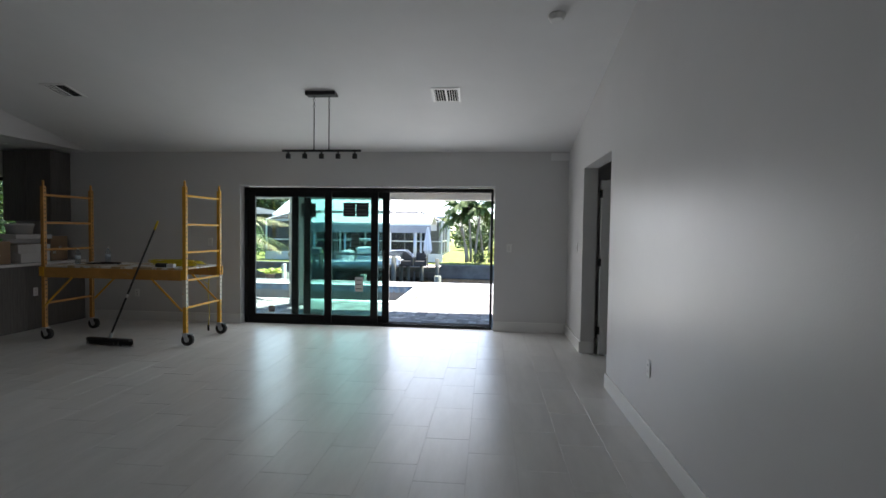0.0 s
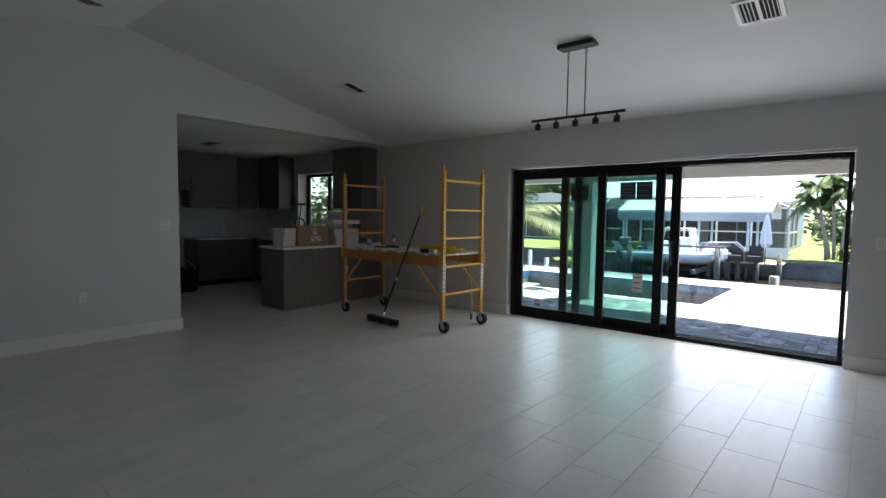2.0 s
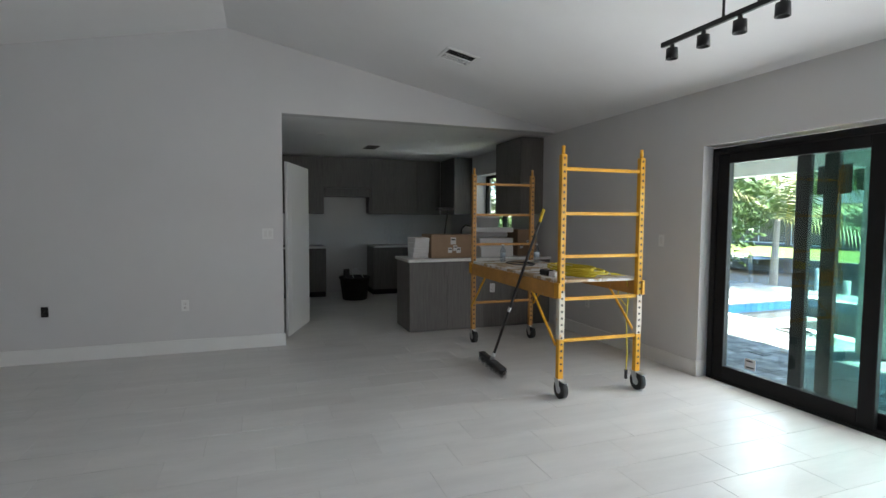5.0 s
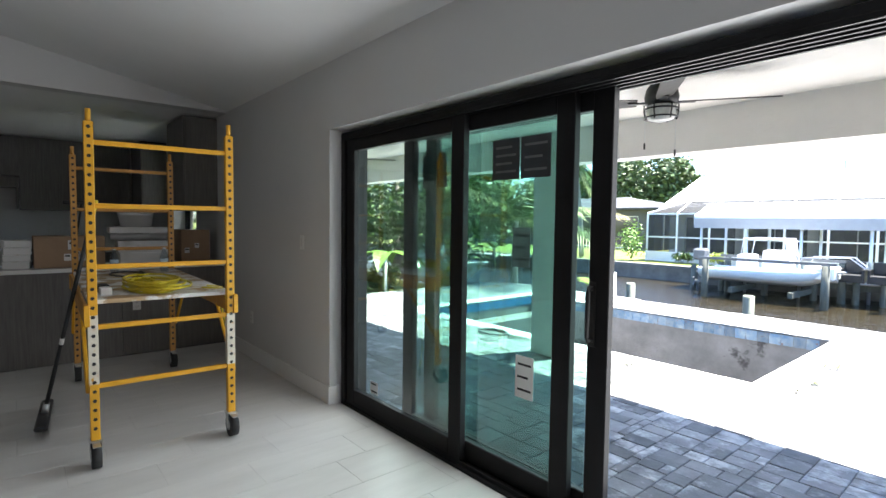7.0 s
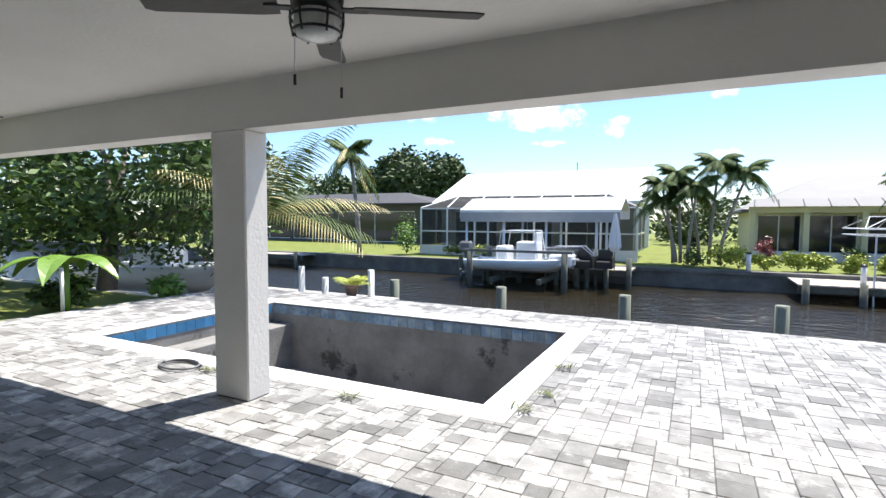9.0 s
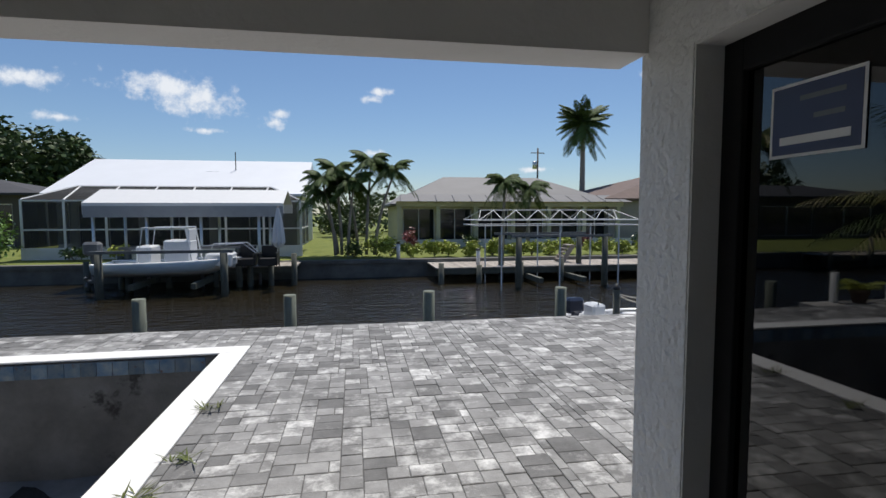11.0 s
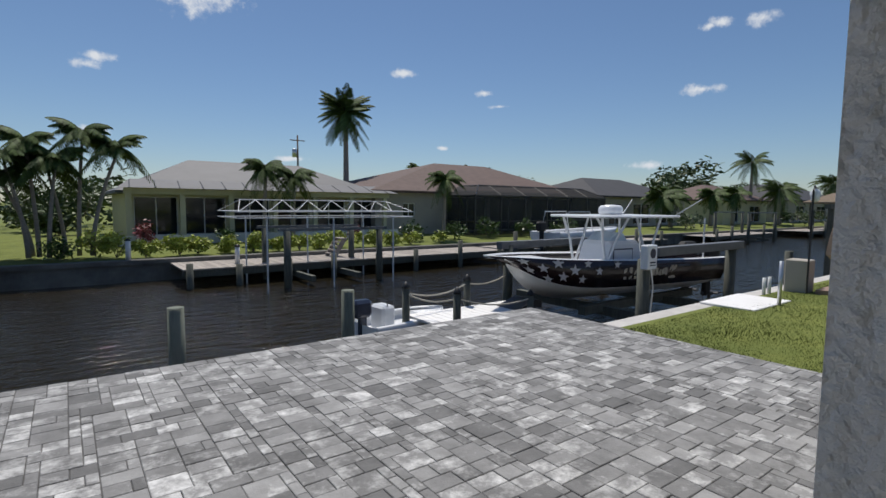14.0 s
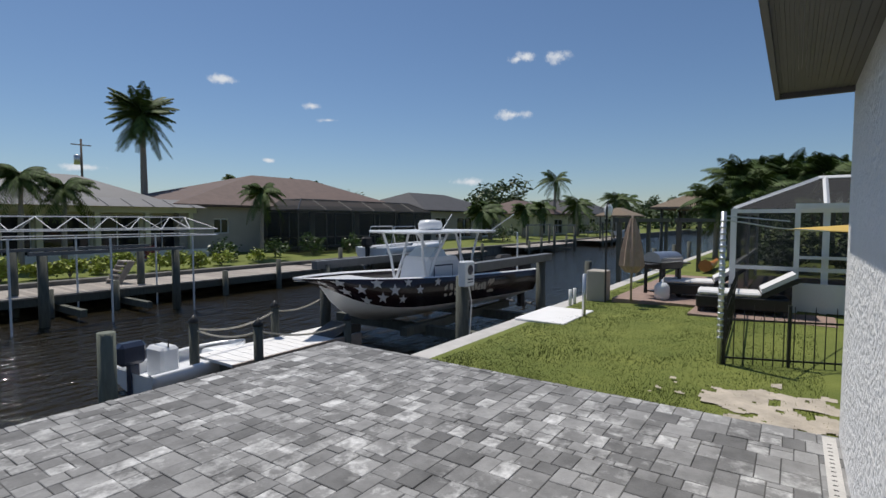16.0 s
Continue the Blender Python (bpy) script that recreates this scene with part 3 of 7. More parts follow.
def tree(name, x, y, z, label, trunk_h, r, clumps, leaves, size, limbs=7, mat=None, spread=1.0):
    t = thing(name, x, y, z, label, "tree")
    bm = bmesh.new()
    tube(bm, [(0, 0, 0), (0.06, 0.03, trunk_h * 0.5), (0, 0.1, trunk_h)], r, 10, r * 0.7)
    for i in range(min(limbs, len(clumps))):
        c = Vector(clumps[i * len(clumps) // limbs][:3])
        s = Vector((0, 0.1, trunk_h * rnd(0.8, 1)))
        m = s.lerp(c, 0.5) + Vector((rnd(-0.2, 0.2), rnd(-0.2, 0.2), rnd(0, 0.3)))
        tube(bm, [s, m, c], r * 0.5, 7, r * 0.12)
    part("trunk", bm, M_limb, t)
    bm = bmesh.new()
    leaf_cloud(bm, clumps, leaves, size)
    part("crown", bm, mat or M_leaf, t)
    return t


def clumps_in(n, cx, cy, cz, rx, ry, rz, r0, r1):
    out = []
    for _ in range(n):
        u = Vector((random.gauss(0, 1), random.gauss(0, 1), random.gauss(0, 1)))
        u.normalize()
        k = rnd(0.3, 1) ** 0.5
        out.append((cx + u.x * rx * k, cy + u.y * ry * k, cz + u.z * rz * k, rnd(r0, r1)))
    return out


def bush(x, y, z, w, d, h, label, mat, leaves=260, size=0.14, name="bush", group=""):
    t = thing(name, x, y, z, label, "bush", group)
    bm = bmesh.new()
    for i in range(4):
        tube(bm, [(0, 0, 0), (rnd(-w, w) * 0.3, rnd(-d, d) * 0.3, h * 0.6)], 0.02, 5, 0.008)
    part("stems", bm, M_limb, t)
    bm = bmesh.new()
    leaf_cloud(bm, clumps_in(9, 0, 0, h * 0.55, w * 0.36, d * 0.36, h * 0.3, h * 0.2, h * 0.34), leaves, size)
    part("foliage", bm, mat, t)
    return t


M_limb = material("tree_bark", (0.16, 0.13, 0.11), 0.95, var=0.3, scale=7, stretch=(1, 1, 0.4), bump=0.7, bump_scale=22)
M_hedge = material("yellow_green_leaf", (0.30, 0.36, 0.05), 0.6, island=0.4, color2=(0.42, 0.45, 0.08), scale=2)
M_red_leaf = material("red_leaf", (0.16, 0.03, 0.04), 0.5, island=0.4, color2=(0.25, 0.05, 0.06), scale=2)
M_far_leaf = material("far_foliage", (0.045, 0.075, 0.022), 0.6, island=0.4, color2=(0.075, 0.115, 0.03), scale=0.5)
M_banana = material("banana_leaf", (0.10, 0.20, 0.03), 0.4, island=0.25, color2=(0.18, 0.30, 0.05), scale=2)


# ---- buildings over the canal ----
M_roof_white = material("white_metal_roof", (0.82, 0.83, 0.84), 0.35, var=0.03, scale=0.6)
M_roof_grey = material("grey_roof", (0.125, 0.125, 0.13), 0.65, var=0.1, scale=0.8, bump=0.2, bump_scale=8)
M_roof_dark = material("dark_shingle", (0.045, 0.045, 0.05), 0.8, var=0.2, scale=1.2, bump=0.3, bump_scale=12)
M_roof_red = material("brown_roof_tile", (0.125, 0.082, 0.068), 0.8, var=0.2, scale=2, bump=0.7, bump_scale=9)
M_yel_wall = material("cream_stucco", (0.56, 0.53, 0.36), 0.85, var=0.05, scale=1.2, bump=0.2)
M_white_wall = material("white_siding", (0.70, 0.70, 0.69), 0.8, var=0.05, scale=1.5, stretch=(0.2, 0.2, 8), bump=0.2, bump_scale=4)
M_tan_wall = material("tan_stucco", (0.42, 0.38, 0.33), 0.85, var=0.06, scale=1.2, bump=0.2)
# brown stucco with the deep porch's shade darkened into its base colour
M_porch_wall = material("shaded_brown_stucco", (0.085, 0.078, 0.07), 0.85, var=0.06, scale=1.2)
# near-black stands in for the shade inside the far houses
M_dark_int = material("shade_dark_room", (0.03, 0.03, 0.032), 0.8, var=0.2, scale=1)
M_pane = material("dark_window_glass", (0.02, 0.024, 0.028), 0.06, var=0.1, scale=1)
M_frame_w = material("white_frame", (0.74, 0.74, 0.73), 0.45, var=0.03, scale=4)
M_bronze = material("bronze_frame", (0.05, 0.045, 0.04), 0.5, var=0.1, scale=4)


def screen(name, keep):
    m = bpy.data.materials.new(name)
    m.use_nodes = True
    t = m.node_tree
    t.nodes.clear()
    out = t.nodes.new("ShaderNodeOutputMaterial")
    tr = t.nodes.new("ShaderNodeBsdfTransparent")
    df = t.nodes.new("ShaderNodeBsdfDiffuse")
    df.inputs[0].default_value = (0.06, 0.06, 0.06, 1)
    mix = t.nodes.new("ShaderNodeMixShader")
    mix.inputs[0].default_value = 1 - keep
    t.links.new(tr.outputs[0], mix.inputs[1])
    t.links.new(df.outputs[0], mix.inputs[2])
    t.links.new(mix.outputs[0], out.inputs[0])
    return m


M_screen = screen("insect_screen", 0.32)
M_screen_roof = screen("roof_screen", 0.16)


def hip_roof(bm, x0, x1, y0, y1, z, rz, hip_l, hip_r, over=0.4, thick=0.14, mi=0):
    """A roof with its ridge along x; hip_l and hip_r: how far the ridge stops short of each end (0: a gable)."""
    x0, x1, y0, y1 = x0 - over, x1 + over, y0 - over, y1 + over
    ym = (y0 + y1) / 2
    a = [bm.verts.new(p) for p in ((x0, y0, z), (x1, y0, z), (x1, y1, z), (x0, y1, z))]
    c = [bm.verts.new((p.co.x, p.co.y, z - thick)) for p in a]
    r0, r1 = bm.verts.new((x0 + hip_l, ym, rz)), bm.verts.new((x1 - hip_r, ym, rz))
    for q in ((a[0], a[1], r1, r0), (a[1], a[2], r1), (a[2], a[3], r0, r1), (a[3], a[0], r0)):
        bm.faces.new(q).material_index = mi
    for i in range(4):
        bm.faces.new((c[i], c[(i + 1) % 4], a[(i + 1) % 4], a[i])).material_index = mi
    bm.faces.new(c[::-1]).material_index = mi


def house(label, x0, x1, y0, y1, z0, eave, ridge, wall, roof_m, hip_l, hip_r, openings, chimney=False, over=0.5):
    """openings on the canal side: (x0, x1, z0, z1) in world metres; each is a recess with a framed window."""
    t = thing("house", (x0 + x1) / 2, y0, z0, label, "house")
    ox, oz = (x0 + x1) / 2, z0
    bm = bmesh.new()
    xs = sorted({x0, x1, *[o[0] for o in openings], *[o[1] for o in openings]})
    for a, b in zip(xs, xs[1:]):
        o = next((o for o in openings if o[0] <= a and b <= o[1]), None)
        segs = [(z0 - 0.3, eave)] if o is None else [(z0 - 0.3, o[2]), (o[3], eave)]
        for s0, s1 in segs:
            if s1 > s0:
                box(bm, (a - ox, 0, s0 - oz), (b - ox, 0.2, s1 - oz))
    box(bm, (x0 - ox, 0.2, -0.3), (x0 - ox + 0.2, y1 - y0, eave - oz))
    box(bm, (x1 - ox - 0.2, 0.2, -0.3), (x1 - ox, y1 - y0, eave - oz))
    box(bm, (x0 - ox + 0.2, y1 - y0 - 0.2, -0.3), (x1 - ox - 0.2, y1 - y0, eave - oz))
    for xe, hp in ((x0 - ox, hip_l), (x1 - ox - 0.2, hip_r)):
        if hp == 0:
            prism(bm, [(0, eave - oz), (y1 - y0, eave - oz), ((y1 - y0) / 2, ridge - oz - 0.15)], "x", xe + 0.002, xe + 0.198)
    part("wall", bm, wall, t)
    bm = bmesh.new()
    hip_roof(bm, x0 - ox, x1 - ox, 0, y1 - y0, eave - oz + 0.14, ridge - oz, hip_l, hip_r, over)
    part("roof", bm, roof_m, t)
    # back wall and floor with the room's shade put into their colour
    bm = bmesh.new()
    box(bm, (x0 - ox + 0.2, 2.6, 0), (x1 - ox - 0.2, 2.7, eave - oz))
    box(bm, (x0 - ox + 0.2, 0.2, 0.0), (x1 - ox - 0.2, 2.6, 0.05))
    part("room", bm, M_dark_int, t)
    # opaque dark panes also stand in for the shade of the recesses
    for o in openings:
        w = bx("window", (o[0] - ox, 0.10, o[2] - oz), (o[1] - ox, 0.13, o[3] - oz), M_pane, t)
        bm = bmesh.new()
        for a, b, c, d in ((o[0], o[1], o[2], o[2] + 0.05), (o[0], o[1], o[3] - 0.05, o[3]), (o[0], o[0] + 0.05, o[2] + 0.05, o[3] - 0.05), (o[1] - 0.05, o[1], o[2] + 0.05, o[3] - 0.05),
                           ((o[0] + o[1]) / 2 - 0.025, (o[0] + o[1]) / 2 + 0.025, o[2] + 0.05, o[3] - 0.05)):
            box(bm, (a - ox, 0.06, c - oz), (b - ox, 0.10, d - oz))
        part("frame", bm, M_frame_w, w)
    return t


def pool_cage(label, x0, x1, y0, y1, z0, z1, top, inset, bays, frame_m, knee=0.0, rail=0.9, knee_m=None):
    """A screened pool enclosure with a mansard top; the house is on its far side."""
    t = thing("pool_cage", x0, y0, z0, label, "screen enclosure")
    w, d, h, hh = x1 - x0, y1 - y0, z1 - z0, top - z0
    for i in range(bays + 1):
        bm = bmesh.new()
        x = w * i / bays
        box(bm, (x - 0.05, 0, knee), (x + 0.05, 0.06, h))
        part("post", bm, frame_m, t)
    for x in (0, w):
        for j in (1, 2):
            bx("post", (x - 0.05, d * j / 2 - 0.05, knee), (x + 0.05, d * j / 2 + 0.02, h), frame_m, t)
    for zz in (h - 0.08, knee + rail):
        bx("rail", (0.05, 0.005, zz), (w - 0.05, 0.055, zz + 0.07), frame_m, t)
        for x in (0, w):
            bx("rail", (x - 0.04, 0.06, zz), (x + 0.04, d - 0.05, zz + 0.07), frame_m, t)
    bm = bmesh.new()
    tube(bm, [(inset, inset, hh), (w - inset, inset, hh)], 0.05, 4)
    part("roof_beam", bm, frame_m, t)
    for i in range(bays + 1):
        x = w * i / bays
        xt = min(max(x, inset), w - inset)
        bm = bmesh.new()
        tube(bm, [(x, 0.03, h), (xt, inset, hh), (xt, d, hh)], 0.045, 4)
        part("roof_beam", bm, frame_m, t)
    bm = bmesh.new()
    poly(bm, [(0, 0.03, h), (w, 0.03, h), (w - inset, inset, hh), (inset, inset, hh)])
    poly(bm, [(inset, inset, hh), (w - inset, inset, hh), (w - inset, d, hh), (inset, d, hh)])
    poly(bm, [(0, 0.03, h), (inset, inset, hh), (inset, d, hh), (0, d, h)])
    poly(bm, [(w, 0.03, h), (w, d, h), (w - inset, d, hh), (w - inset, inset, hh)])
    part("roof_screen", bm, M_screen_roof, t)
    bm = bmesh.new()
    poly(bm, [(0, 0.03, knee), (w, 0.03, knee), (w, 0.03, h), (0, 0.03, h)])
    poly(bm, [(0, 0.03, knee), (0, d, knee), (0, d, h), (0, 0.03, h)])
    poly(bm, [(w, 0.03, knee), (w, d, knee), (w, d, h), (w, 0.03, h)])
    part("screen", bm, M_screen, t)
    if knee:
        bx("knee_wall", (-0.06, -0.04, -0.4), (w + 0.06, 0.1, knee), knee_m or M_frame_w, t)
    return t


GZ = -0.62
house("long white house with a bright metal gable roof", -15.6, -3.3, 38.0, 49.0, GZ, 2.35, 4.85, M_white_wall, M_roof_white, 0.0, 0.0,
      [(-14.6, -11.6, -0.4, 1.9), (-11.2, -8.0, -0.4, 1.9), (-7.6, -4.2, -0.4, 1.9)])
pool_cage("white-framed screen enclosure on a low white wall", -15.0, -2.7, 34.0, 38.0, GZ, 2.05, 2.75, 1.6, 7, M_frame_w, 0.45, 0.8)
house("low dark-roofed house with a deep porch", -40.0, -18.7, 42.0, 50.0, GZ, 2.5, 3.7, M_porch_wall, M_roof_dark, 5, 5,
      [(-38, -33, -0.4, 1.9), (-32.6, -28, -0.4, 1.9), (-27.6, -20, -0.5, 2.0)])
house("cream house with a grey hip roof", 2.6, 17.0, 39.5, 49.0, GZ, 1.85, 4.0, M_yel_wall, M_roof_grey, 4.2, 4.2,
      [(2.9, 4.9, -0.3, 1.7), (5.1, 7.3, -0.3, 1.7), (7.5, 9.7, -0.3, 1.7), (9.9, 12.1, -0.3, 1.7), (12.3, 14.5, -0.3, 1.7), (14.7, 16.7, -0.3, 1.7)])
house("tan house with a brown tiled hip roof", 16.4, 37.0, 39.0, 52.0, GZ, 2.2, 4.95, M_tan_wall, M_roof_red, 9.8, 6.0,
      [(18.5, 19.5, 0.6, 1.5), (22.3, 26, -0.5, 2.0), (26.4, 30.5, -0.5, 2.0), (31, 36, -0.5, 2.0)])
pool_cage("dark bronze screen enclosure beside the tiled house", 22.0, 36.0, 35.5, 39.0, GZ, 2.1, 2.8, 1.4, 6, M_bronze, 0.0, 0.9)
house("grey house with a low dark hip roof", 41.0, 57.0, 40.0, 51.0, GZ, 2.3, 4.5, M_tan_wall, M_roof_dark, 5, 5, [(43, 45, -0.4, 1.7), (47, 50, -0.4, 1.7), (52, 55, -0.4, 1.7)])
house("low house with a terracotta roof far along the canal", 62.0, 74.0, 38.0, 48.0, GZ, 2.2, 4.3, M_yel_wall, M_roof_red, 5, 5, [(64, 66, -0.4, 1.6), (69, 72, -0.4, 1.6)])
house("dark-roofed house far along the canal", 80.0, 104.0, 38.0, 50.0, GZ, 2.4, 5.0, M_tan_wall, M_roof_dark, 5, 5, [(84, 87, -0.4, 1.7), (92, 96, -0.4, 1.7)])
# patio roof of the cream house: a screened terrace with square columns
terrace = thing("terrace", 2.4, 38.2, GZ, "grey-roofed terrace with cream columns and a raised wall", "terrace")
for i in range(7):
    bx("column", (0.05 + i * 2.35, 0, 0.3), (0.3 + i * 2.35, 0.25, 2.42), M_yel_wall, terrace)
bx("retaining_wall", (-0.3, -0.6, -0.3), (14.9, -0.4, 0.42), M_white_wall, terrace)
bx("header", (0, 0.002, 2.42), (14.6, 0.25, 2.72), M_yel_wall, terrace)
bm = bmesh.new()
for i in range(14):
    tube(bm, [(0.2 + i * 1.08, -0.4, 2.74), (0.2 + i * 1.08 + 0.15, 1.2, 3.15)], 0.03, 4)
poly(bm, [(-0.3, -0.42, 2.72), (15, -0.42, 2.72), (14.4, 1.4, 3.2), (0.4, 1.4, 3.2)])
part("roof_panel", bm, M_roof_grey, terrace)
skylight = thing("skylight", -8.6, 41.0, 3.62, "small dark skylight on the white roof", "skylight")
skylight.rotation_euler = (radians(26), 0, 0)
bx("pane", (-0.35, -0.4, 0.12), (0.35, 0.4, 0.2), M_pane, skylight)
bx("curb", (-0.4, -0.45, 0), (0.4, 0.45, 0.12), M_alu, skylight)
vent_pipe = thing("vent_pipe", -7.3, 41.6, 3.8, "thin pipe standing on the white roof", "pipe")
bm = bmesh.new()
tube(bm, [(0, 0, 0), (0, 0, 1.4)], 0.03, 6)
part("pipe", bm, M_bronze, vent_pipe)


# ---- docks, pilings, boats over the canal ----
def dock(label, x0, x1, y0, y1, z, posts):
    t = thing("dock", x0, y0, z, label, "dock")
    n = int((x1 - x0) / 0.19)
    bm = bmesh.new()
    for i in range(n):
        box(bm, ((x1 - x0) * i / n + 0.006, 0, -0.05), ((x1 - x0) * (i + 1) / n - 0.006, y1 - y0, 0))
    tagged(part("decking", bm, M_dockw, t), kind="stuff")
    bm = bmesh.new()
    box(bm, (0, 0.05, -0.28), (x1 - x0, 0.13, -0.052))
    box(bm, (0, y1 - y0 - 0.15, -0.28), (x1 - x0, y1 - y0 - 0.06, -0.052))
    part("joist", bm, M_pile, t)
    for px, h in posts:
        bm = bmesh.new()
        tube(bm, [(px - x0, -0.09, -1.6), (px - x0, -0.09, h)], 0.12, 10, 0.11)
        part("piling", bm, M_pile, t)
    return t


M_dockw = material("grey_dock_boards", (0.36, 0.32, 0.28), 0.9, var=0.15, scale=5, island=0.2, bump=0.3)
dock("weathered wooden dock with a boat lift", -10.2, -2.4, 29.2, 30.95, -0.72, [(-10.1, 0.3), (-8.9, 0.5), (-7.2, 0.5), (-5.5, 0.5), (-4.2, 0.4), (-3.4, 0.3), (-2.5, 0.5)])
dock("long wooden dock with dark pilings", 3.2, 18.0, 28.4, 30.95, -0.85, [(3.4, 0.2), (5.0, 0.1), (6.8, 0.2), (8.6, 0.3), (10.6, 0.2), (12.5, 0.3), (15, 0.6), (17.5, 0.4)])
dock("wooden dock behind the lifted boat", 18.4, 34.0, 28.8, 30.95, -0.85, [(19, 0.9), (21.5, 0.8), (24, 0.8), (27, 0.6), (30, 0.8), (33, 0.6)])
dock("long distant dock of grey wood", 40.0, 52.0, 28.6, 30.95, -0.85, [(40.5, 0.6), (43, 0.8), (46, 0.6), (49, 0.8), (51.5, 0.5)])
dock("long distant dock of grey wood", 58.0, 76.0, 28.0, 30.95, -0.85, [(58.5, 0.6), (62, 0.9), (66, 0.7), (70, 0.9), (75, 0.5)])
dock("low wooden dock by the far lawn", -26.0, -20.5, 29.6, 30.95, -0.75, [(-25.5, 0.4), (-23.2, 0.9), (-20.8, 0.2)])


def dock_pedestal(x, y, z, h):
    t = thing("dock_pedestal", x, y, z, "white dock pedestal with a dark cap", "pedestal", "dock pedestals")
    bm = bmesh.new()
    tube(bm, [(0, 0, 0), (0, 0, h)], 0.09, 12, 0.085)
    part("post", bm, M_frame_w, t)
    bm = bmesh.new()
    lathe(bm, [(0.1, h), (0.1, h + 0.04), (0.03, h + 0.09)], 12)
    part("cap", bm, M_blackm, t)


dock_pedestal(5.25, 29.5, -0.85, 0.62)
dock_pedestal(1.9, 31.2, -0.7, 0.7)
steps = thing("dock_steps", 9.1, 29.6, -0.85, "grey wooden steps standing on the dock", "steps")
for k in range(5):
    bx("tread", (0.1 * k, 0, 0.16 * (k + 1) - 0.04), (0.1 * k + 0.26, 0.7, 0.16 * (k + 1)), M_dockw, steps)
for sy in (-0.045, 0.705):
    bm = bmesh.new()
    prism(bm, [(0, 0), (0.2, 0), (0.7, 0.78), (0.45, 0.78)], "y", sy, sy + 0.04)
    part("stringer", bm, M_dockw, steps)


def canopy_cover():
    t = thing("boat_canopy", -10.3, 29.4, -0.6, "white fabric canopy over the boat lift", "canopy")
    w = 7.4
    bm = bmesh.new()
    prism(bm, [(0, 2.42), (1.55, 3.0), (3.1, 2.42), (3.1, 2.0), (3.06, 2.0), (3.06, 2.40), (1.55, 2.96), (0.04, 2.40), (0.04, 2.0), (0, 2.0)], "x", 0, w)
    part("cover", bm, M_frame_w, t)
    bm = bmesh.new()
    box(bm, (0.02, -0.004, 1.86), (w - 0.02, 0.0, 2.3))
    part("valance", bm, M_valance, t, "grey fabric valance")
    for x in (0.3, 2.2, 4.2, 6.4):
        for y in (0.15, 2.95):
            bm = bmesh.new()
            tube(bm, [(x, y, -1.2), (x, y, 2.45)], 0.06, 8)
            part("post", bm, M_alu, t)


M_valance = material("grey_canvas", (0.30, 0.31, 0.32), 0.9, var=0.08, scale=3)
canopy_cover()


def canopy_frame():
    t = thing("boat_canopy", 4.4, 26.0, -0.85, "bare white aluminium frame of a boat canopy", "canopy frame")
    w, d = 6.4, 2.6
    bm = bmesh.new()
    for z in (1.78, 1.98):
        for y in (0, d):
            tube(bm, [(0, y, z), (w, y, z)], 0.02, 5)
        for x in (0, w):
            tube(bm, [(x, 0, z), (x, d, z)], 0.02, 5)
    tube(bm, [(0.4, d / 2, 2.36), (w - 0.4, d / 2, 2.36)], 0.02, 5)
    part("rail", bm, M_frame_w, t)
    for i in range(8):
        bm = bmesh.new()
        x = w * i / 7
        xt = min(max(x, 0.4), w - 0.4)
        tube(bm, [(x, 0, 1.98), (xt, d / 2, 2.36), (x, d, 1.98)], 0.014, 5)
        if i < 7:
            tube(bm, [(x, 0, 1.98), (min(max(x + w / 7, 0.4), w - 0.4), d / 2, 2.36)], 0.015, 4)
        part("truss", bm, M_frame_w, t)
    for x in (0.9, 3.2, 5.6):
        for y in (0.1, d - 0.1):
            bm = bmesh.new()
            tube(bm, [(x, y, -0.9), (x, y, 1.8)], 0.028, 6)
            part("post", bm, M_frame_w, t)


canopy_frame()


def lift(label, x, y, z, w, d, h):
    t = thing("boat_lift", x, y, z, label, "boat lift")
    for px in (0, w):
        for py in (0, d):
            bm = bmesh.new()
            tube(bm, [(px, py, -1.2), (px, py, h)], 0.13, 10, 0.12)
            part("piling", bm, M_pile, t)
    for py in (0, d):
        bx("top_beam", (-0.3, py - 0.05, h), (w + 0.3, py + 0.05, h + 0.1), M_alu_dark, t)
    for px in (w * 0.25, w * 0.75):
        bx("cradle_beam", (px - 0.08, -0.1, -0.5), (px + 0.08, d + 0.1, -0.3), M_pile, t)
    return t


M_alu_dark = material("weathered_aluminium", (0.16, 0.165, 0.17), 0.5, 0.3, var=0.15, scale=4)
lift("dark boat lift with a blue top beam", 6.2, 26.8, -0.85, 3.6, 2.4, 1.3)
lift("boat lift before the white canopy", -8.6, 26.7, -0.72, 4.0, 2.3, 0.75)
lift("distant boat lift of dark timber", 43.5, 27.5, -0.85, 5.0, 2.6, 1.8)
lift("distant boat lift of dark timber", 64.5, 27.0, -0.85, 5.0, 2.8, 2.0)


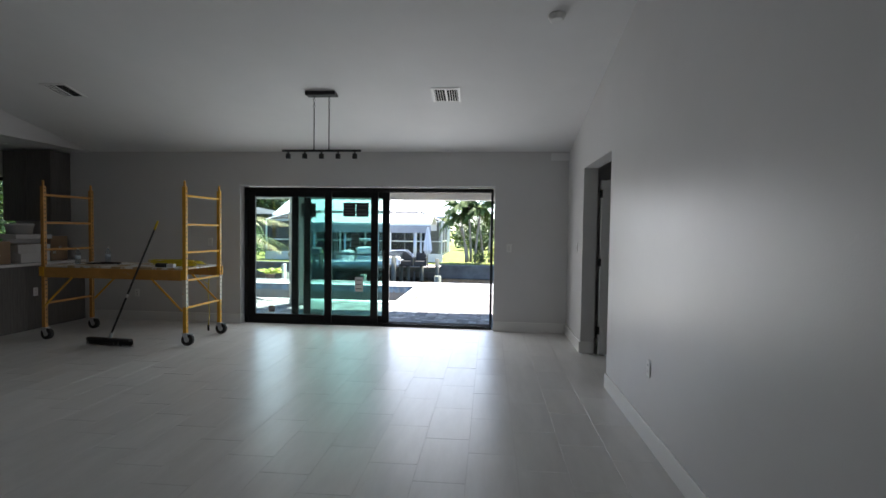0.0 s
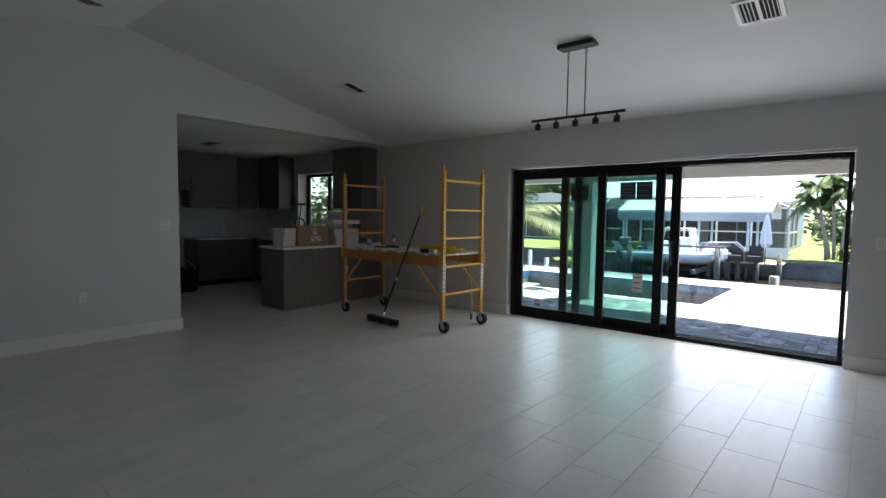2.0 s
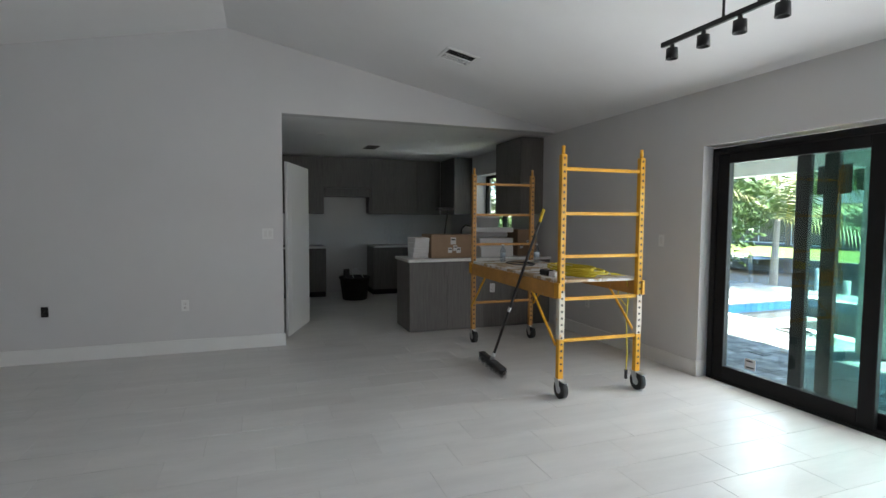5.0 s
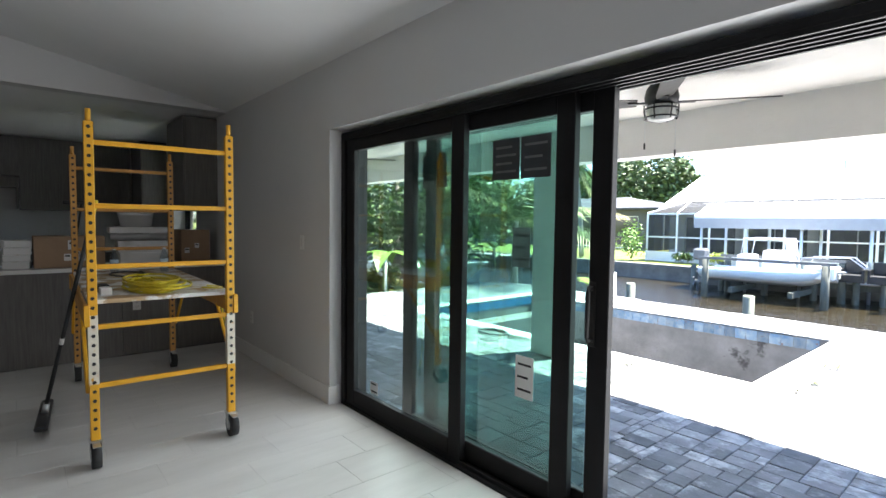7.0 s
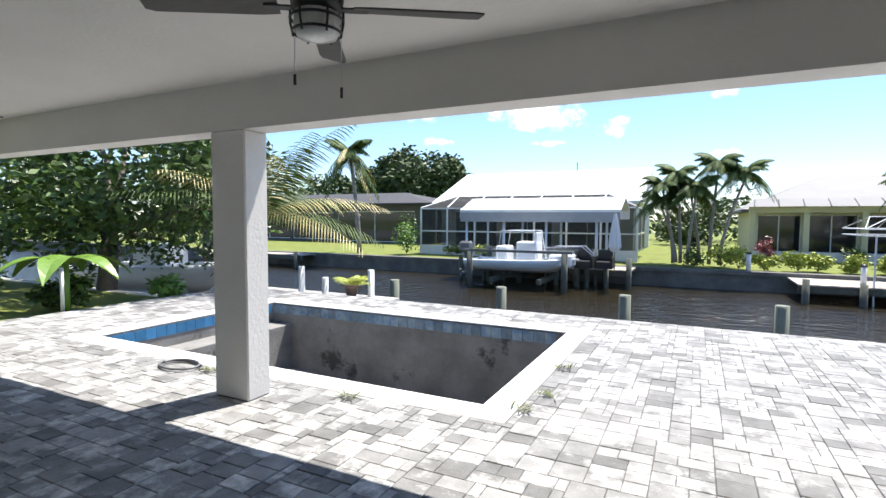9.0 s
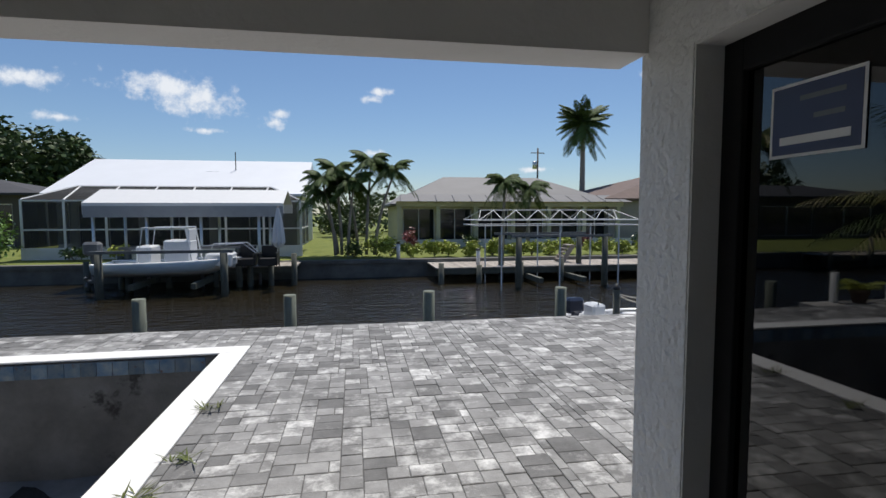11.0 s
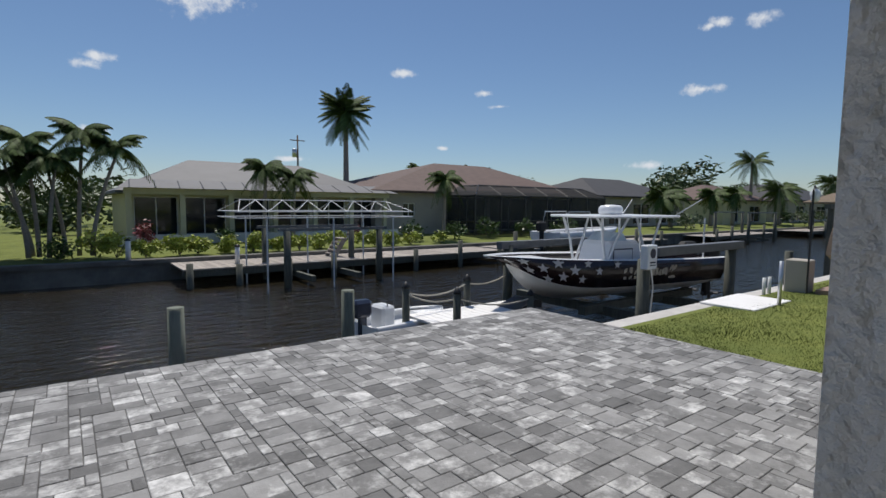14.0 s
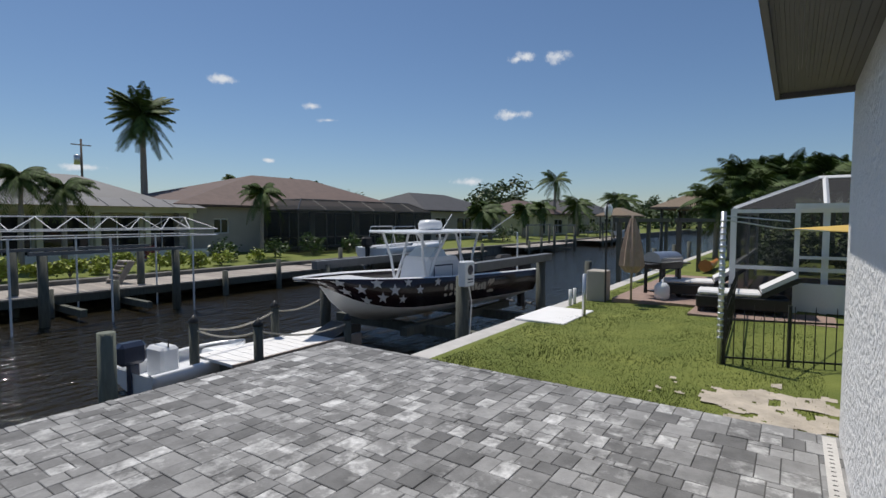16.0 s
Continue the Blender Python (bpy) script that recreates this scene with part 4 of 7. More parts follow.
def boat(name, x, y, z, rz, length, beam, depth, label, hull_m, deck_m, group=""):
    """A hull lofted from stern to bow (bow at +x), with deck, gunwale and coaming. Returns the thing."""
    t = thing(name, x, y, z, label, "boat", group, rz)
    bm = bmesh.new()
    n = 18
    rings = []
    for i in range(n + 1):
        s = i / n
        hb = beam / 2 * (1 - max(0, (s - 0.45) / 0.55) ** 2.8) * (0.94 + 0.06 * min(1, s * 3)) + 0.012
        kz = depth * 1.0 * max(0, (s - 0.5) / 0.5) ** 3.4
        gz = depth * (1.0 + 0.22 * s ** 1.6)
        cz = kz + (gz - kz) * 0.38
        xk = length * s - (0.085 * length * max(0, (s - 0.6) / 0.4) ** 2)
        xg = length * s
        hc = hb * 0.86
        prof = [(xk, 0, kz), (xk, hc, cz), (xk * 0.5 + xg * 0.5, hb * 0.97, cz + (gz - cz) * 0.45), (xg, hb, gz), (xg, hb * 0.90, gz + 0.02), (xg, hb * 0.84, gz - 0.02)]
        rings.append([bm.verts.new(p) for p in prof] + [bm.verts.new((p[0], -p[1], p[2])) for p in prof[1:]])
    for q0, q1 in zip(rings, rings[1:]):
        for a, b in ((0, 1), (1, 2), (2, 3), (3, 4), (4, 5)):
            f = bm.faces.new((q0[a], q1[a], q1[b], q0[b]))
            f.smooth = True
            f.material_index = {0: 1, 1: 0, 2: 0, 3: 1, 4: 1}[a]
        for a, b in ((0, 6), (6, 7), (7, 8), (8, 9), (9, 10)):
            f = bm.faces.new((q0[b], q1[b], q1[a], q0[a]))
            f.smooth = True
            f.material_index = {0: 1, 6: 0, 7: 0, 8: 1, 9: 1}[a]
    bm.faces.new([rings[0][k] for k in (0, 6, 7, 8, 9, 10, 5, 4, 3, 2, 1)]).material_index = 0
    part("hull", bm, [hull_m, deck_m], t)
    bm = bmesh.new()
    top = []
    for i in range(n + 1):
        s = i / n
        hb = beam / 2 * (1 - max(0, (s - 0.45) / 0.55) ** 2.8) * 0.84 + 0.004
        zz = depth * (1.0 + 0.22 * s ** 1.6) - (0.06 if s > 0.72 else depth * 0.5)
        top.append((bm.verts.new((length * s, hb, zz)), bm.verts.new((length * s, -hb, zz))))
    for a, b in zip(top, top[1:]):
        bm.faces.new((a[1], b[1], b[0], a[0]))
    part("deck", bm, deck_m, t)
    return t


def outboard(t, x, y, z, s, mat, name="outboard_motor"):
    bm = bmesh.new()
    box(bm, (x - 0.42 * s, y - 0.17 * s, z + 0.25 * s), (x + 0.18 * s, y + 0.17 * s, z + 0.75 * s), 0.09 * s)
    box(bm, (x - 0.2 * s, y - 0.07 * s, z - 0.75 * s), (x + 0.04 * s, y + 0.07 * s, z + 0.27 * s), 0.03 * s)
    m = part(name, bm, mat, t)
    bm = bmesh.new()
    tube(bm, [(x - 0.32 * s, y, z - 0.68 * s), (x + 0.1 * s, y, z - 0.68 * s)], 0.07 * s, 8, 0.04 * s)
    for k in range(3):
        a = 2.1 * k
        tube(bm, [(x - 0.34 * s, y, z - 0.68 * s), (x - 0.36 * s, y + 0.2 * s * math.cos(a), z - 0.68 * s + 0.2 * s * math.sin(a))], 0.03 * s, 5, 0.05 * s)
    part("propeller", bm, M_alu_dark, m)


M_light_blue = material("pale_blue_gelcoat", (0.52, 0.62, 0.70), 0.25, var=0.03, scale=3)
M_motor = material("dark_blue_cowling", (0.03, 0.04, 0.07), 0.25, var=0.1, scale=6)
b1 = boat("boat", -9.0, 27.85, -0.9, 0, 4.75, 1.9, 0.55, "pale blue open fishing boat hanging in its lift", M_light_blue, M_gel_white)
outboard(b1, -0.15, 0, 0.55, 1.0, M_alu_dark)
bm = bmesh.new()
box(bm, (2.2, -0.45, 0.4), (3.1, 0.45, 1.35), 0.06)
box(bm, (3.0, -0.4, 1.3), (3.08, 0.4, 1.75), 0.02)
part("console", bm, M_gel_white, b1)
for y in (-0.6, 0.6):
    bm = bmesh.new()
    tube(bm, [(1.4, y, 0.5), (1.6, y, 1.8), (3.0, y, 1.8), (3.2, y, 0.6)], 0.03, 6)
    part("rail", bm, M_gel_white, b1)
bx("leaning_post", (1.3, -0.5, 0.35), (1.8, 0.5, 1.15), M_gel_white, b1, "", 0.06)
bx("bow_seat", (3.6, -0.5, 0.35), (4.5, 0.5, 0.85), M_gel_white, b1, "", 0.06)
for y in (-0.75, 0.75):
    bm = bmesh.new()
    tube(bm, [(3.4, y, 0.7), (3.6, y, 1.15), (4.9, y * 0.5, 1.2), (5.3, y * 0.3, 0.85)], 0.025, 6)
    part("bow_rail", bm, M_alu, b1)
b2 = boat("boat", 20.0, 27.6, -0.7, 0, 6.2, 2.2, 0.75, "white open boat with a folded bimini on the far dock", M_gel_white, M_gel_white)
outboard(b2, -0.15, 0, 0.55, 1.0, M_rubber)
for y in (-0.8, 0.8):
    bm = bmesh.new()
    tube(bm, [(0.6, y, 0.7), (0.9, y, 1.8), (2.6, y, 1.8), (2.9, y, 0.7)], 0.03, 6)
    part("bimini_bow", bm, M_alu, b2)
b3 = boat("boat", 66.0, 27.8, -0.7, 0, 6.5, 2.3, 0.8, "small white boat under a distant dock roof", M_gel_white, M_gel_white)


def hut_roof(x, y, z, w, d, h, label, mat):
    t = thing("dock_shelter", x, y, z, label, "shelter")
    for px in (0.2, w - 0.2):
        for py in (0.2, d - 0.2):
            bm = bmesh.new()
            tube(bm, [(px, py, -1), (px, py, h)], 0.1, 8)
            part("post", bm, M_pile, t)
    bm = bmesh.new()
    hip_roof(bm, 0, w, 0, d, h + 0.1, h + 1.1, w * 0.35, w * 0.35, 0.4)
    part("roof", bm, mat, t)


M_thatch = material("brown_thatch", (0.22, 0.17, 0.12), 0.95, var=0.25, scale=5, stretch=(3, 3, 0.4), bump=0.6)
hut_roof(64.0, 26.6, -0.85, 6.0, 3.6, 2.8, "brown hip roof over a distant boat lift", M_thatch)
hut_roof(36.0, 13.8, -0.5, 6.5, 3.6, 2.7, "tan canopy roof over a neighbour's dock", M_thatch)


# ---- our side of the water ----
def piling(x, y, z0, z1, r, label, mat=None, cap=None):
    t = thing("mooring_piling", x, y, z0, label, "piling", "pilings along the seawall")
    bm = bmesh.new()
    tube(bm, [(0, 0, 0), (0, 0, (z1 - z0) * 0.5), (0, 0, z1 - z0)], r, 12, r * 0.94)
    part("post", bm, mat or M_pile, t)
    if cap:
        bm = bmesh.new()
        lathe(bm, [(r * 1.12, z1 - z0), (r * 1.12, z1 - z0 + 0.03), (0.01, z1 - z0 + 0.14)], 12)
        part("cap", bm, cap, t, "pointed cap")
    return t


M_pile_green = material("greenish_piling", (0.15, 0.165, 0.13), 0.85, var=0.25, scale=5, stretch=(3, 3, 0.5), bump=0.4)
M_pvc = material("white_sleeve", (0.72, 0.72, 0.70), 0.5, var=0.06, scale=4)
for px in (-7.2, -4.2, -1.39, 1.45, 4.41):
    piling(px, 18.48, -2.6, -0.25, 0.13, "round grey-green treated piling standing in the water", M_pile_green)
for px, py, h in ((-7.9, 15.7, 0.6), (-7.4, 15.9, 0.36), (-6.25, 16.0, 0.57)):
    piling(px, py, -2.0, h - 0.3, 0.075, "white sleeved dock post", M_pvc)
walls("dock_left", [((-9.6, DY1 + 0.06, -0.42), (-5.6, 16.1, -0.3))], M_concrete, "low concrete dock beside the deck")

pot = thing("potted_palm", -6.65, 15.85, -0.3, "small yellow-green palm in a clay pot", "potted plant")
bm = bmesh.new()
lathe(bm, [(0.10, 0), (0.15, 0.2), (0.165, 0.2), (0.165, 0.24), (0.13, 0.24)], 16)
part("pot", bm, material("clay", (0.16, 0.11, 0.09), 0.8, var=0.2, scale=9), pot)
bm = bmesh.new()
for i in range(9):
    frond(bm, (0, 0, 0.22), i * 2.4, 0.75 + 0.06 * i, 0.5, 0.5, 14, 0.17, 0.016)
part("fronds", bm, M_hedge, pot)


def near_dock():
    t = thing("small_dock", 6.0, 17.75, -1.0, "low white dock behind the paved deck", "dock")
    bm = bmesh.new()
    for i in range(15):
        box(bm, (i * 0.2, 0.0, -0.05), (i * 0.2 + 0.19, 1.15, 0.0))
    tagged(part("decking", bm, M_coping, t), kind="stuff")
    bx("fascia", (-0.02, -0.05, -0.25), (3.02, -0.002, 0.01), M_wood_dock, t)
    bm = bmesh.new()
    prism(bm, [(2.3, 0.002), (3.1, 0.002), (3.1, 0.16), (2.9, 0.2)], "y", 0.05, 0.75)
    part("ramp", bm, M_blackm, t)
    bx("support", (0.1, 0.3, -1.2), (0.35, 0.55, -0.052), M_pile, t)
    bx("support", (2.6, 0.3, -1.2), (2.85, 0.55, -0.052), M_pile, t)


near_dock()
M_cap = material("black_cap", (0.012, 0.012, 0.012), 0.5, var=0.1)
posts = [(5.9, 18.75, 0.62), (6.45, 17.68, 0.6), (7.75, 18.95, 0.62), (8.6, 17.7, 0.35)]
for px, py, h in posts:
    piling(px, py, -2.2, -1.0 + h, 0.085, "dark dock post with a pointed black cap", M_pile, M_cap)


def rope(a, b, sag, r=0.018):
    t = thing("rope", 0, 0, 0, "slack pale mooring rope between dock posts", "rope", "ropes of the small dock")
    a, b = Vector(a), Vector(b)
    bm = bmesh.new()
    tube(bm, [a.lerp(b, i / 10) - Vector((0, 0, sag * 4 * (i / 10) * (1 - i / 10))) for i in range(11)], r, 6)
    part("strand", bm, M_rope, t)


M_rope = material("pale_rope", (0.50, 0.46, 0.38), 0.9, var=0.15, scale=40)
rope((5.9, 18.75, -0.48), (7.75, 18.95, -0.46), 0.16)
rope((5.9, 18.75, -0.5), (6.45, 17.68, -0.5), 0.12)
rope((6.45, 17.68, -0.5), (8.6, 17.7, -0.72), 0.14)
rope((7.75, 18.95, -0.46), (9.6, 19.6, -0.5), 0.1)


# small skiff
skiff = boat("skiff", 4.98, 19.0, -1.5, 4, 2.2, 1.25, 0.42, "white open skiff moored at the deck", M_gel_white, M_gel_white)
outboard(skiff, 0.1, 0.05, 0.35, 0.75, M_motor)
bm = bmesh.new()
box(bm, (0.35, -0.25, 0.2), (0.68, 0.25, 0.76), 0.05)
part("console", bm, M_gel_white, skiff)
bm = bmesh.new()
tube(bm, [(0.5, -0.2, 0.74), (0.5, -0.2, 0.86), (0.5, 0.2, 0.86), (0.5, 0.2, 0.74)], 0.015, 6)
part("grab_rail", bm, M_blackm, skiff)


# lifted centre-console boat with a star-spangled hull
M_flag = material("dark_wrapped_hull", (0.010, 0.010, 0.014), 0.25, color2=(0.028, 0.012, 0.014), scale=0.7, coat=0.4)
M_star = material("white_star_print", (0.66, 0.66, 0.67), 0.3, var=0.1, scale=10)
BL, BB, BD = 7.3, 2.5, 1.0
big = boat("boat", 15.15, 17.45, -1.0, 171, BL, BB, BD, "white centre-console boat with a dark star-printed hull on a lift", M_flag, M_gel_white)


def hull_at(s, v):
    """A point of the topside that faces the lawn: s from stern to bow, v from chine to gunwale."""
    hb = BB / 2 * (1 - max(0, (s - 0.45) / 0.55) ** 2.8) * (0.94 + 0.06 * min(1, s * 3)) + 0.012
    kz = BD * 1.0 * max(0, (s - 0.5) / 0.5) ** 3.4
    gz = BD * (1.0 + 0.22 * s ** 1.6)
    cz = kz + (gz - kz) * 0.38
    xk = BL * s - (0.085 * BL * max(0, (s - 0.6) / 0.4) ** 2)
    xg = BL * s
    P = [Vector((xk, hb * 0.86, cz)), Vector((xk * 0.5 + xg * 0.5, hb * 0.97, cz + (gz - cz) * 0.45)), Vector((xg, hb, gz))]
    p = P[0].lerp(P[1], v / 0.45) if v < 0.45 else P[1].lerp(P[2], (v - 0.45) / 0.55)
    return p + Vector((0.006, 0.012, 0))


for i, (s, v) in enumerate(((0.955, 0.62), (0.905, 0.8), (0.90, 0.35), (0.85, 0.58), (0.84, 0.12), (0.80, 0.85), (0.785, 0.33), (0.745, 0.62), (0.70, 0.88), (0.715, 0.3), (0.655, 0.62), (0.585, 0.86))):
    bm = bmesh.new()
    k = 0.15 if i < 8 else 0.115
    pts = []
    for j in range(10):
        a = math.pi / 2 + j * math.pi / 5
        rr = k if j % 2 == 0 else k * 0.42
        pts.append(hull_at(min(0.995, s + rr * math.cos(a) / BL), min(1, max(0, v + rr * math.sin(a) / 0.66))))
    c = bm.verts.new(hull_at(s, v))
    vs = [bm.verts.new(p) for p in pts]
    for j in range(10):
        bm.faces.new((c, vs[j], vs[(j + 1) % 10]))
    part("star", bm, M_star, big, "white star print")
for s0, s1, v0, v1 in ((0.44, 0.56, 0.3, 0.75), (0.34, 0.42, 0.4, 0.7), (0.29, 0.32, 0.25, 0.8)):
    bm = bmesh.new()
    for q in range(5):
        sa = s0 + (s1 - s0) * q / 5
        poly(bm, [hull_at(sa, v0 + 0.05 * (q % 2)), hull_at(sa + 0.012, v0), hull_at(sa + 0.018, v1 - 0.1 * (q % 3)), hull_at(sa + 0.004, v1)])
    part("hull_graphic", bm, M_rope, big, "pale blurred hull graphic")
bm = bmesh.new()
box(bm, (2.5, -0.52, 0.5), (4.1, 0.52, 1.5), 0.1)
for v in bm.verts:
    if v.co.z > 1.2:
        v.co.x = 3.2 + (v.co.x - 3.2) * 0.72
cons = part("console", bm, M_gel_white, big)
bx("door", (3.0, 0.522, 0.7), (3.7, 0.534, 1.3), M_motor, cons, "blue-edged console door")
bx("door_panel", (3.03, 0.534, 0.73), (3.67, 0.545, 1.27), M_gel_white, cons)
bm = bmesh.new()
poly(bm, [(3.75, -0.42, 1.48), (3.75, 0.42, 1.48), (3.45, 0.38, 1.72), (3.45, -0.38, 1.72)])
poly(bm, [(3.75, 0.42, 1.48), (3.1, 0.42, 1.48), (3.2, 0.38, 1.68), (3.45, 0.38, 1.72)])
part("windscreen", bm, M_light_blue, big)
bm = bmesh.new()
box(bm, (1.7, -0.95, 2.1), (4.6, 0.95, 2.17), 0.03)
part("hardtop", bm, M_gel_white, big)
for x0, x1 in ((2.4, 2.2), (2.4, 3.1), (4.0, 3.4), (4.0, 4.3)):
    for y in (-0.6, 0.6):
        bm = bmesh.new()
        tube(bm, [(x0, y, 0.8), ((x0 + x1) / 2, y, 1.5), (x1, y * 1.2, 2.1)], 0.035, 6)
        part("top_support", bm, M_gel_white, big)
bm = bmesh.new()
lathe(bm, [(0.30, 0), (0.32, 0.06), (0.32, 0.16), (0.26, 0.24), (0.05, 0.26)], 20, (3.3, 0, 2.18))
part("radar_dome", bm, M_gel_white, big)
for y in (-0.9, 0.9):
    bm = bmesh.new()
    tube(bm, [(1.9, y, 2.15), (1.2, y * 1.3, 2.6)], 0.015, 5)
    tube(bm, [(0.9, y * 1.2, 0.9), (0.9, y * 1.2, 2.1)], 0.025, 5)
    part("rod_holder", bm, M_frame_w, big)
for y in (-0.35, 0.35):
    outboard(big, -0.25, y, 0.55, 1.05, M_rubber)


def near_lift():
    t = thing("boat_lift", 9.75, 15.6, -2.2, "dark timber boat lift carrying the star-printed boat", "boat lift")
    for px, py in ((0, 0), (4.55, 0.3), (0.25, 4.3), (4.8, 4.4)):
        bm = bmesh.new()
        tube(bm, [(px, py, -0.6), (px, py, 2.5)], 0.14, 10, 0.13)
        part("piling", bm, M_pile, t)
    bm = bmesh.new()
    box(bm, (0.8, 0.12, 2.5), (4.9, 0.34, 2.7), 0.01)
    part("top_beam", bm, M_alu_dark, t)
    bx("top_beam", (-0.1, 4.2, 2.4), (5.0, 4.4, 2.6), M_alu_dark, t)
    for px in (0.9, 3.6):
        bx("cradle_beam", (px, -0.1, 0.92), (px + 0.2, 4.6, 1.14), M_pile, t)
    bx("bunk", (0.2, 1.6, 1.0), (5.2, 1.8, 1.2), M_pile, t)
    return t


near_lift()
sign = thing("lift_motor_box", 9.62, 15.42, 0.12, "white lift control box with a dark round emblem", "control box")
bx("case", (-0.17, -0.09, 0), (0.17, 0.09, 0.5), M_gel_white, sign, "", 0.02)
bm = bmesh.new()
lathe(bm, [(0.10, 0), (0.10, 0.004)], 20)
bmesh.ops.rotate(bm, verts=bm.verts, cent=(0, 0, 0), matrix=Matrix.Rotation(radians(90), 3, "X"))
bmesh.ops.translate(bm, verts=bm.verts, vec=(0, -0.092, 0.33))
part("emblem", bm, M_motor, sign, "dark blue round emblem")
bx("text_bar", (-0.1, -0.096, 0.13), (0.1, -0.091, 0.16), M_motor, sign)
bx("text_bar", (-0.1, -0.096, 0.08), (0.1, -0.091, 0.10), M_motor, sign)
bm = bmesh.new()
tube(bm, [(0.1, 0, 0.0), (0.16, -0.02, -0.4), (0.12, 0, -1.0), (0.2, 0, -1.5)], 0.02, 6)
part("conduit", bm, M_alu, sign)


# ---- neighbour's garden ----
LZ = -0.22


def iron_fence(x0, y0, x1, y1, z, h):
    L = math.hypot(x1 - x0, y1 - y0)
    t = thing("fence", x0, y0, z, "low black iron garden fence with pointed pickets", "fence", "garden fence", math.degrees(math.atan2(y1 - y0, x1 - x0)))
    n = int(L / 0.1)
    for i in range(n + 1):
        bm = bmesh.new()
        x = L * i / n
        hh = h * (1.0 if i % 2 else 0.9)
        tube(bm, [(x, 0, 0), (x, 0, hh), (x, 0, hh + 0.04)], 0.007, 5, 0.004)
        part("picket", bm, M_blackm, t)
    for zz in (0.08, h * 0.78):
        bx("rail", (0, -0.008, zz), (L, 0.008, zz + 0.02), M_blackm, t)
    for x in (0, L / 2, L):
        bx("post", (x - 0.015, -0.015, 0), (x + 0.015, 0.015, h + 0.05), M_blackm, t)


iron_fence(7.65, 10.72, 8.1, 9.5, LZ, 0.66)
iron_fence(7.65, 10.74, 11.9, 10.95, LZ, 0.66)
shade_pole = thing("shade_pole", 7.62, 10.76, LZ, "grey pole wound with wire holding the shade sail", "pole")
bm = bmesh.new()
tube(bm, [(0, 0, 0), (0, 0, 1.75)], 0.028, 8)
for i in range(20):
    lathe(bm, [(0.032, 0.3 + i * 0.07), (0.036, 0.315 + i * 0.07), (0.032, 0.33 + i * 0.07)], 8)
part("pole", bm, M_alu, shade_pole)
bm = bmesh.new()
tube(bm, [(0, 0, 1.66), (0.6, -0.5, 1.56), (1.2, -1.0, 1.52)], 0.008, 5)
tube(bm, [(0, 0, 1.70), (2.2, -0.6, 1.64)], 0.008, 5)
part("cable", bm, M_alu, shade_pole)
sail = thing("shade_sail", 8.7, 10.05, 1.28, "yellow triangular shade sail stretched on cables", "shade sail")
bm = bmesh.new()
pts = [(-0.2, 0.15, 0.05), (0.5, -0.75, 0.0), (1.6, -0.9, 0.12)]
poly(bm, pts)
poly(bm, [(x, y, z - 0.012) for x, y, z in pts[::-1]])
part("cloth", bm, material("yellow_cloth", (0.62, 0.42, 0.10), 0.8, var=0.08, scale=4), sail)

cage = pool_cage("bronze and white screen enclosure of the next house", 0, 7.0, 0, 7.0, LZ, 1.65, 2.25, 1.3, 5, M_frame_w, 0.0, 0.75)
cage.matrix_world = pose(12.1, 11.05, LZ, 0, 0, -90)
cdoor = thing("screen_door", 12.0, 10.0, LZ, "white-framed screen door with a white kick panel", "screen door")
bx("kick_panel", (0, -0.78, 0.05), (0.04, 0.02, 0.55), M_frame_w, cdoor)
bm = bmesh.new()
box(bm, (-0.01, -0.86, 0), (0.05, -0.78, 1.95))
box(bm, (-0.01, 0.02, 0), (0.05, 0.1, 1.95))
box(bm, (-0.01, -0.78, 1.86), (0.05, 0.02, 1.95))
box(bm, (-0.01, -0.78, 0.98), (0.05, 0.02, 1.03))
part("frame", bm, M_frame_w, cdoor)
walls("pavement_neighbour", [((11.803, 10.98, LZ - 0.1), (17.5, 13.2, LZ + 0.03)), ((10.8, 9.5, LZ - 0.1), (11.8, 11.6, LZ + 0.03))], material("brick_paving", (0.30, 0.21, 0.17), 0.9, var=0.2, scale=6, bump=0.3), "reddish paved patio of the neighbour")

walls("pavement_cage", [((12.15, 4.1, LZ - 0.1), (19.0, 10.95, LZ + 0.02))], material("patio_paving", (0.17, 0.15, 0.14), 0.9, var=0.2, scale=4, bump=0.2), "dark paved floor of the screen enclosure")
for hx_, hy_ in ((20.0, 5.2), (20.2, 7.0), (20.0, 8.8), (20.3, 10.4)):
    bush(hx_, hy_, LZ - 0.05, 2.0, 2.2, 2.0, "dark dense shrub behind the screen enclosure", M_far_leaf, 1300, 0.2, group="shrubs behind the enclosure")

grill = thing("gas_grill", 12.7, 12.4, LZ + 0.03, "black gas grill with a rounded steel lid on an open cart", "grill", "", -30)
for sx in (-0.27, 0.27):
    for sy in (-0.2, 0.2):
        bx("leg", (sx - 0.025, sy - 0.025, 0.06), (sx + 0.025, sy + 0.025, 0.6), M_blackm, grill)
    bx("cross_bar", (sx - 0.02, -0.175, 0.1), (sx + 0.02, 0.175, 0.13), M_blackm, grill)
bx("bottom_shelf", (-0.245, -0.2, 0.1), (0.245, 0.2, 0.12), M_blackm, grill)
bx("firebox", (-0.33, -0.25, 0.6), (0.33, 0.25, 0.74), M_blackm, grill, "", 0.02)
bm = bmesh.new()
prism(bm, [(-0.25, 0.745)] + [(0.25 * math.cos(math.pi - math.pi * k / 10), 0.76 + 0.2 * math.sin(math.pi * k / 10)) for k in range(11)] + [(0.25, 0.745)], "x", -0.33, 0.33)
part("lid", bm, M_steel, grill, "rounded steel lid")
bm = bmesh.new()
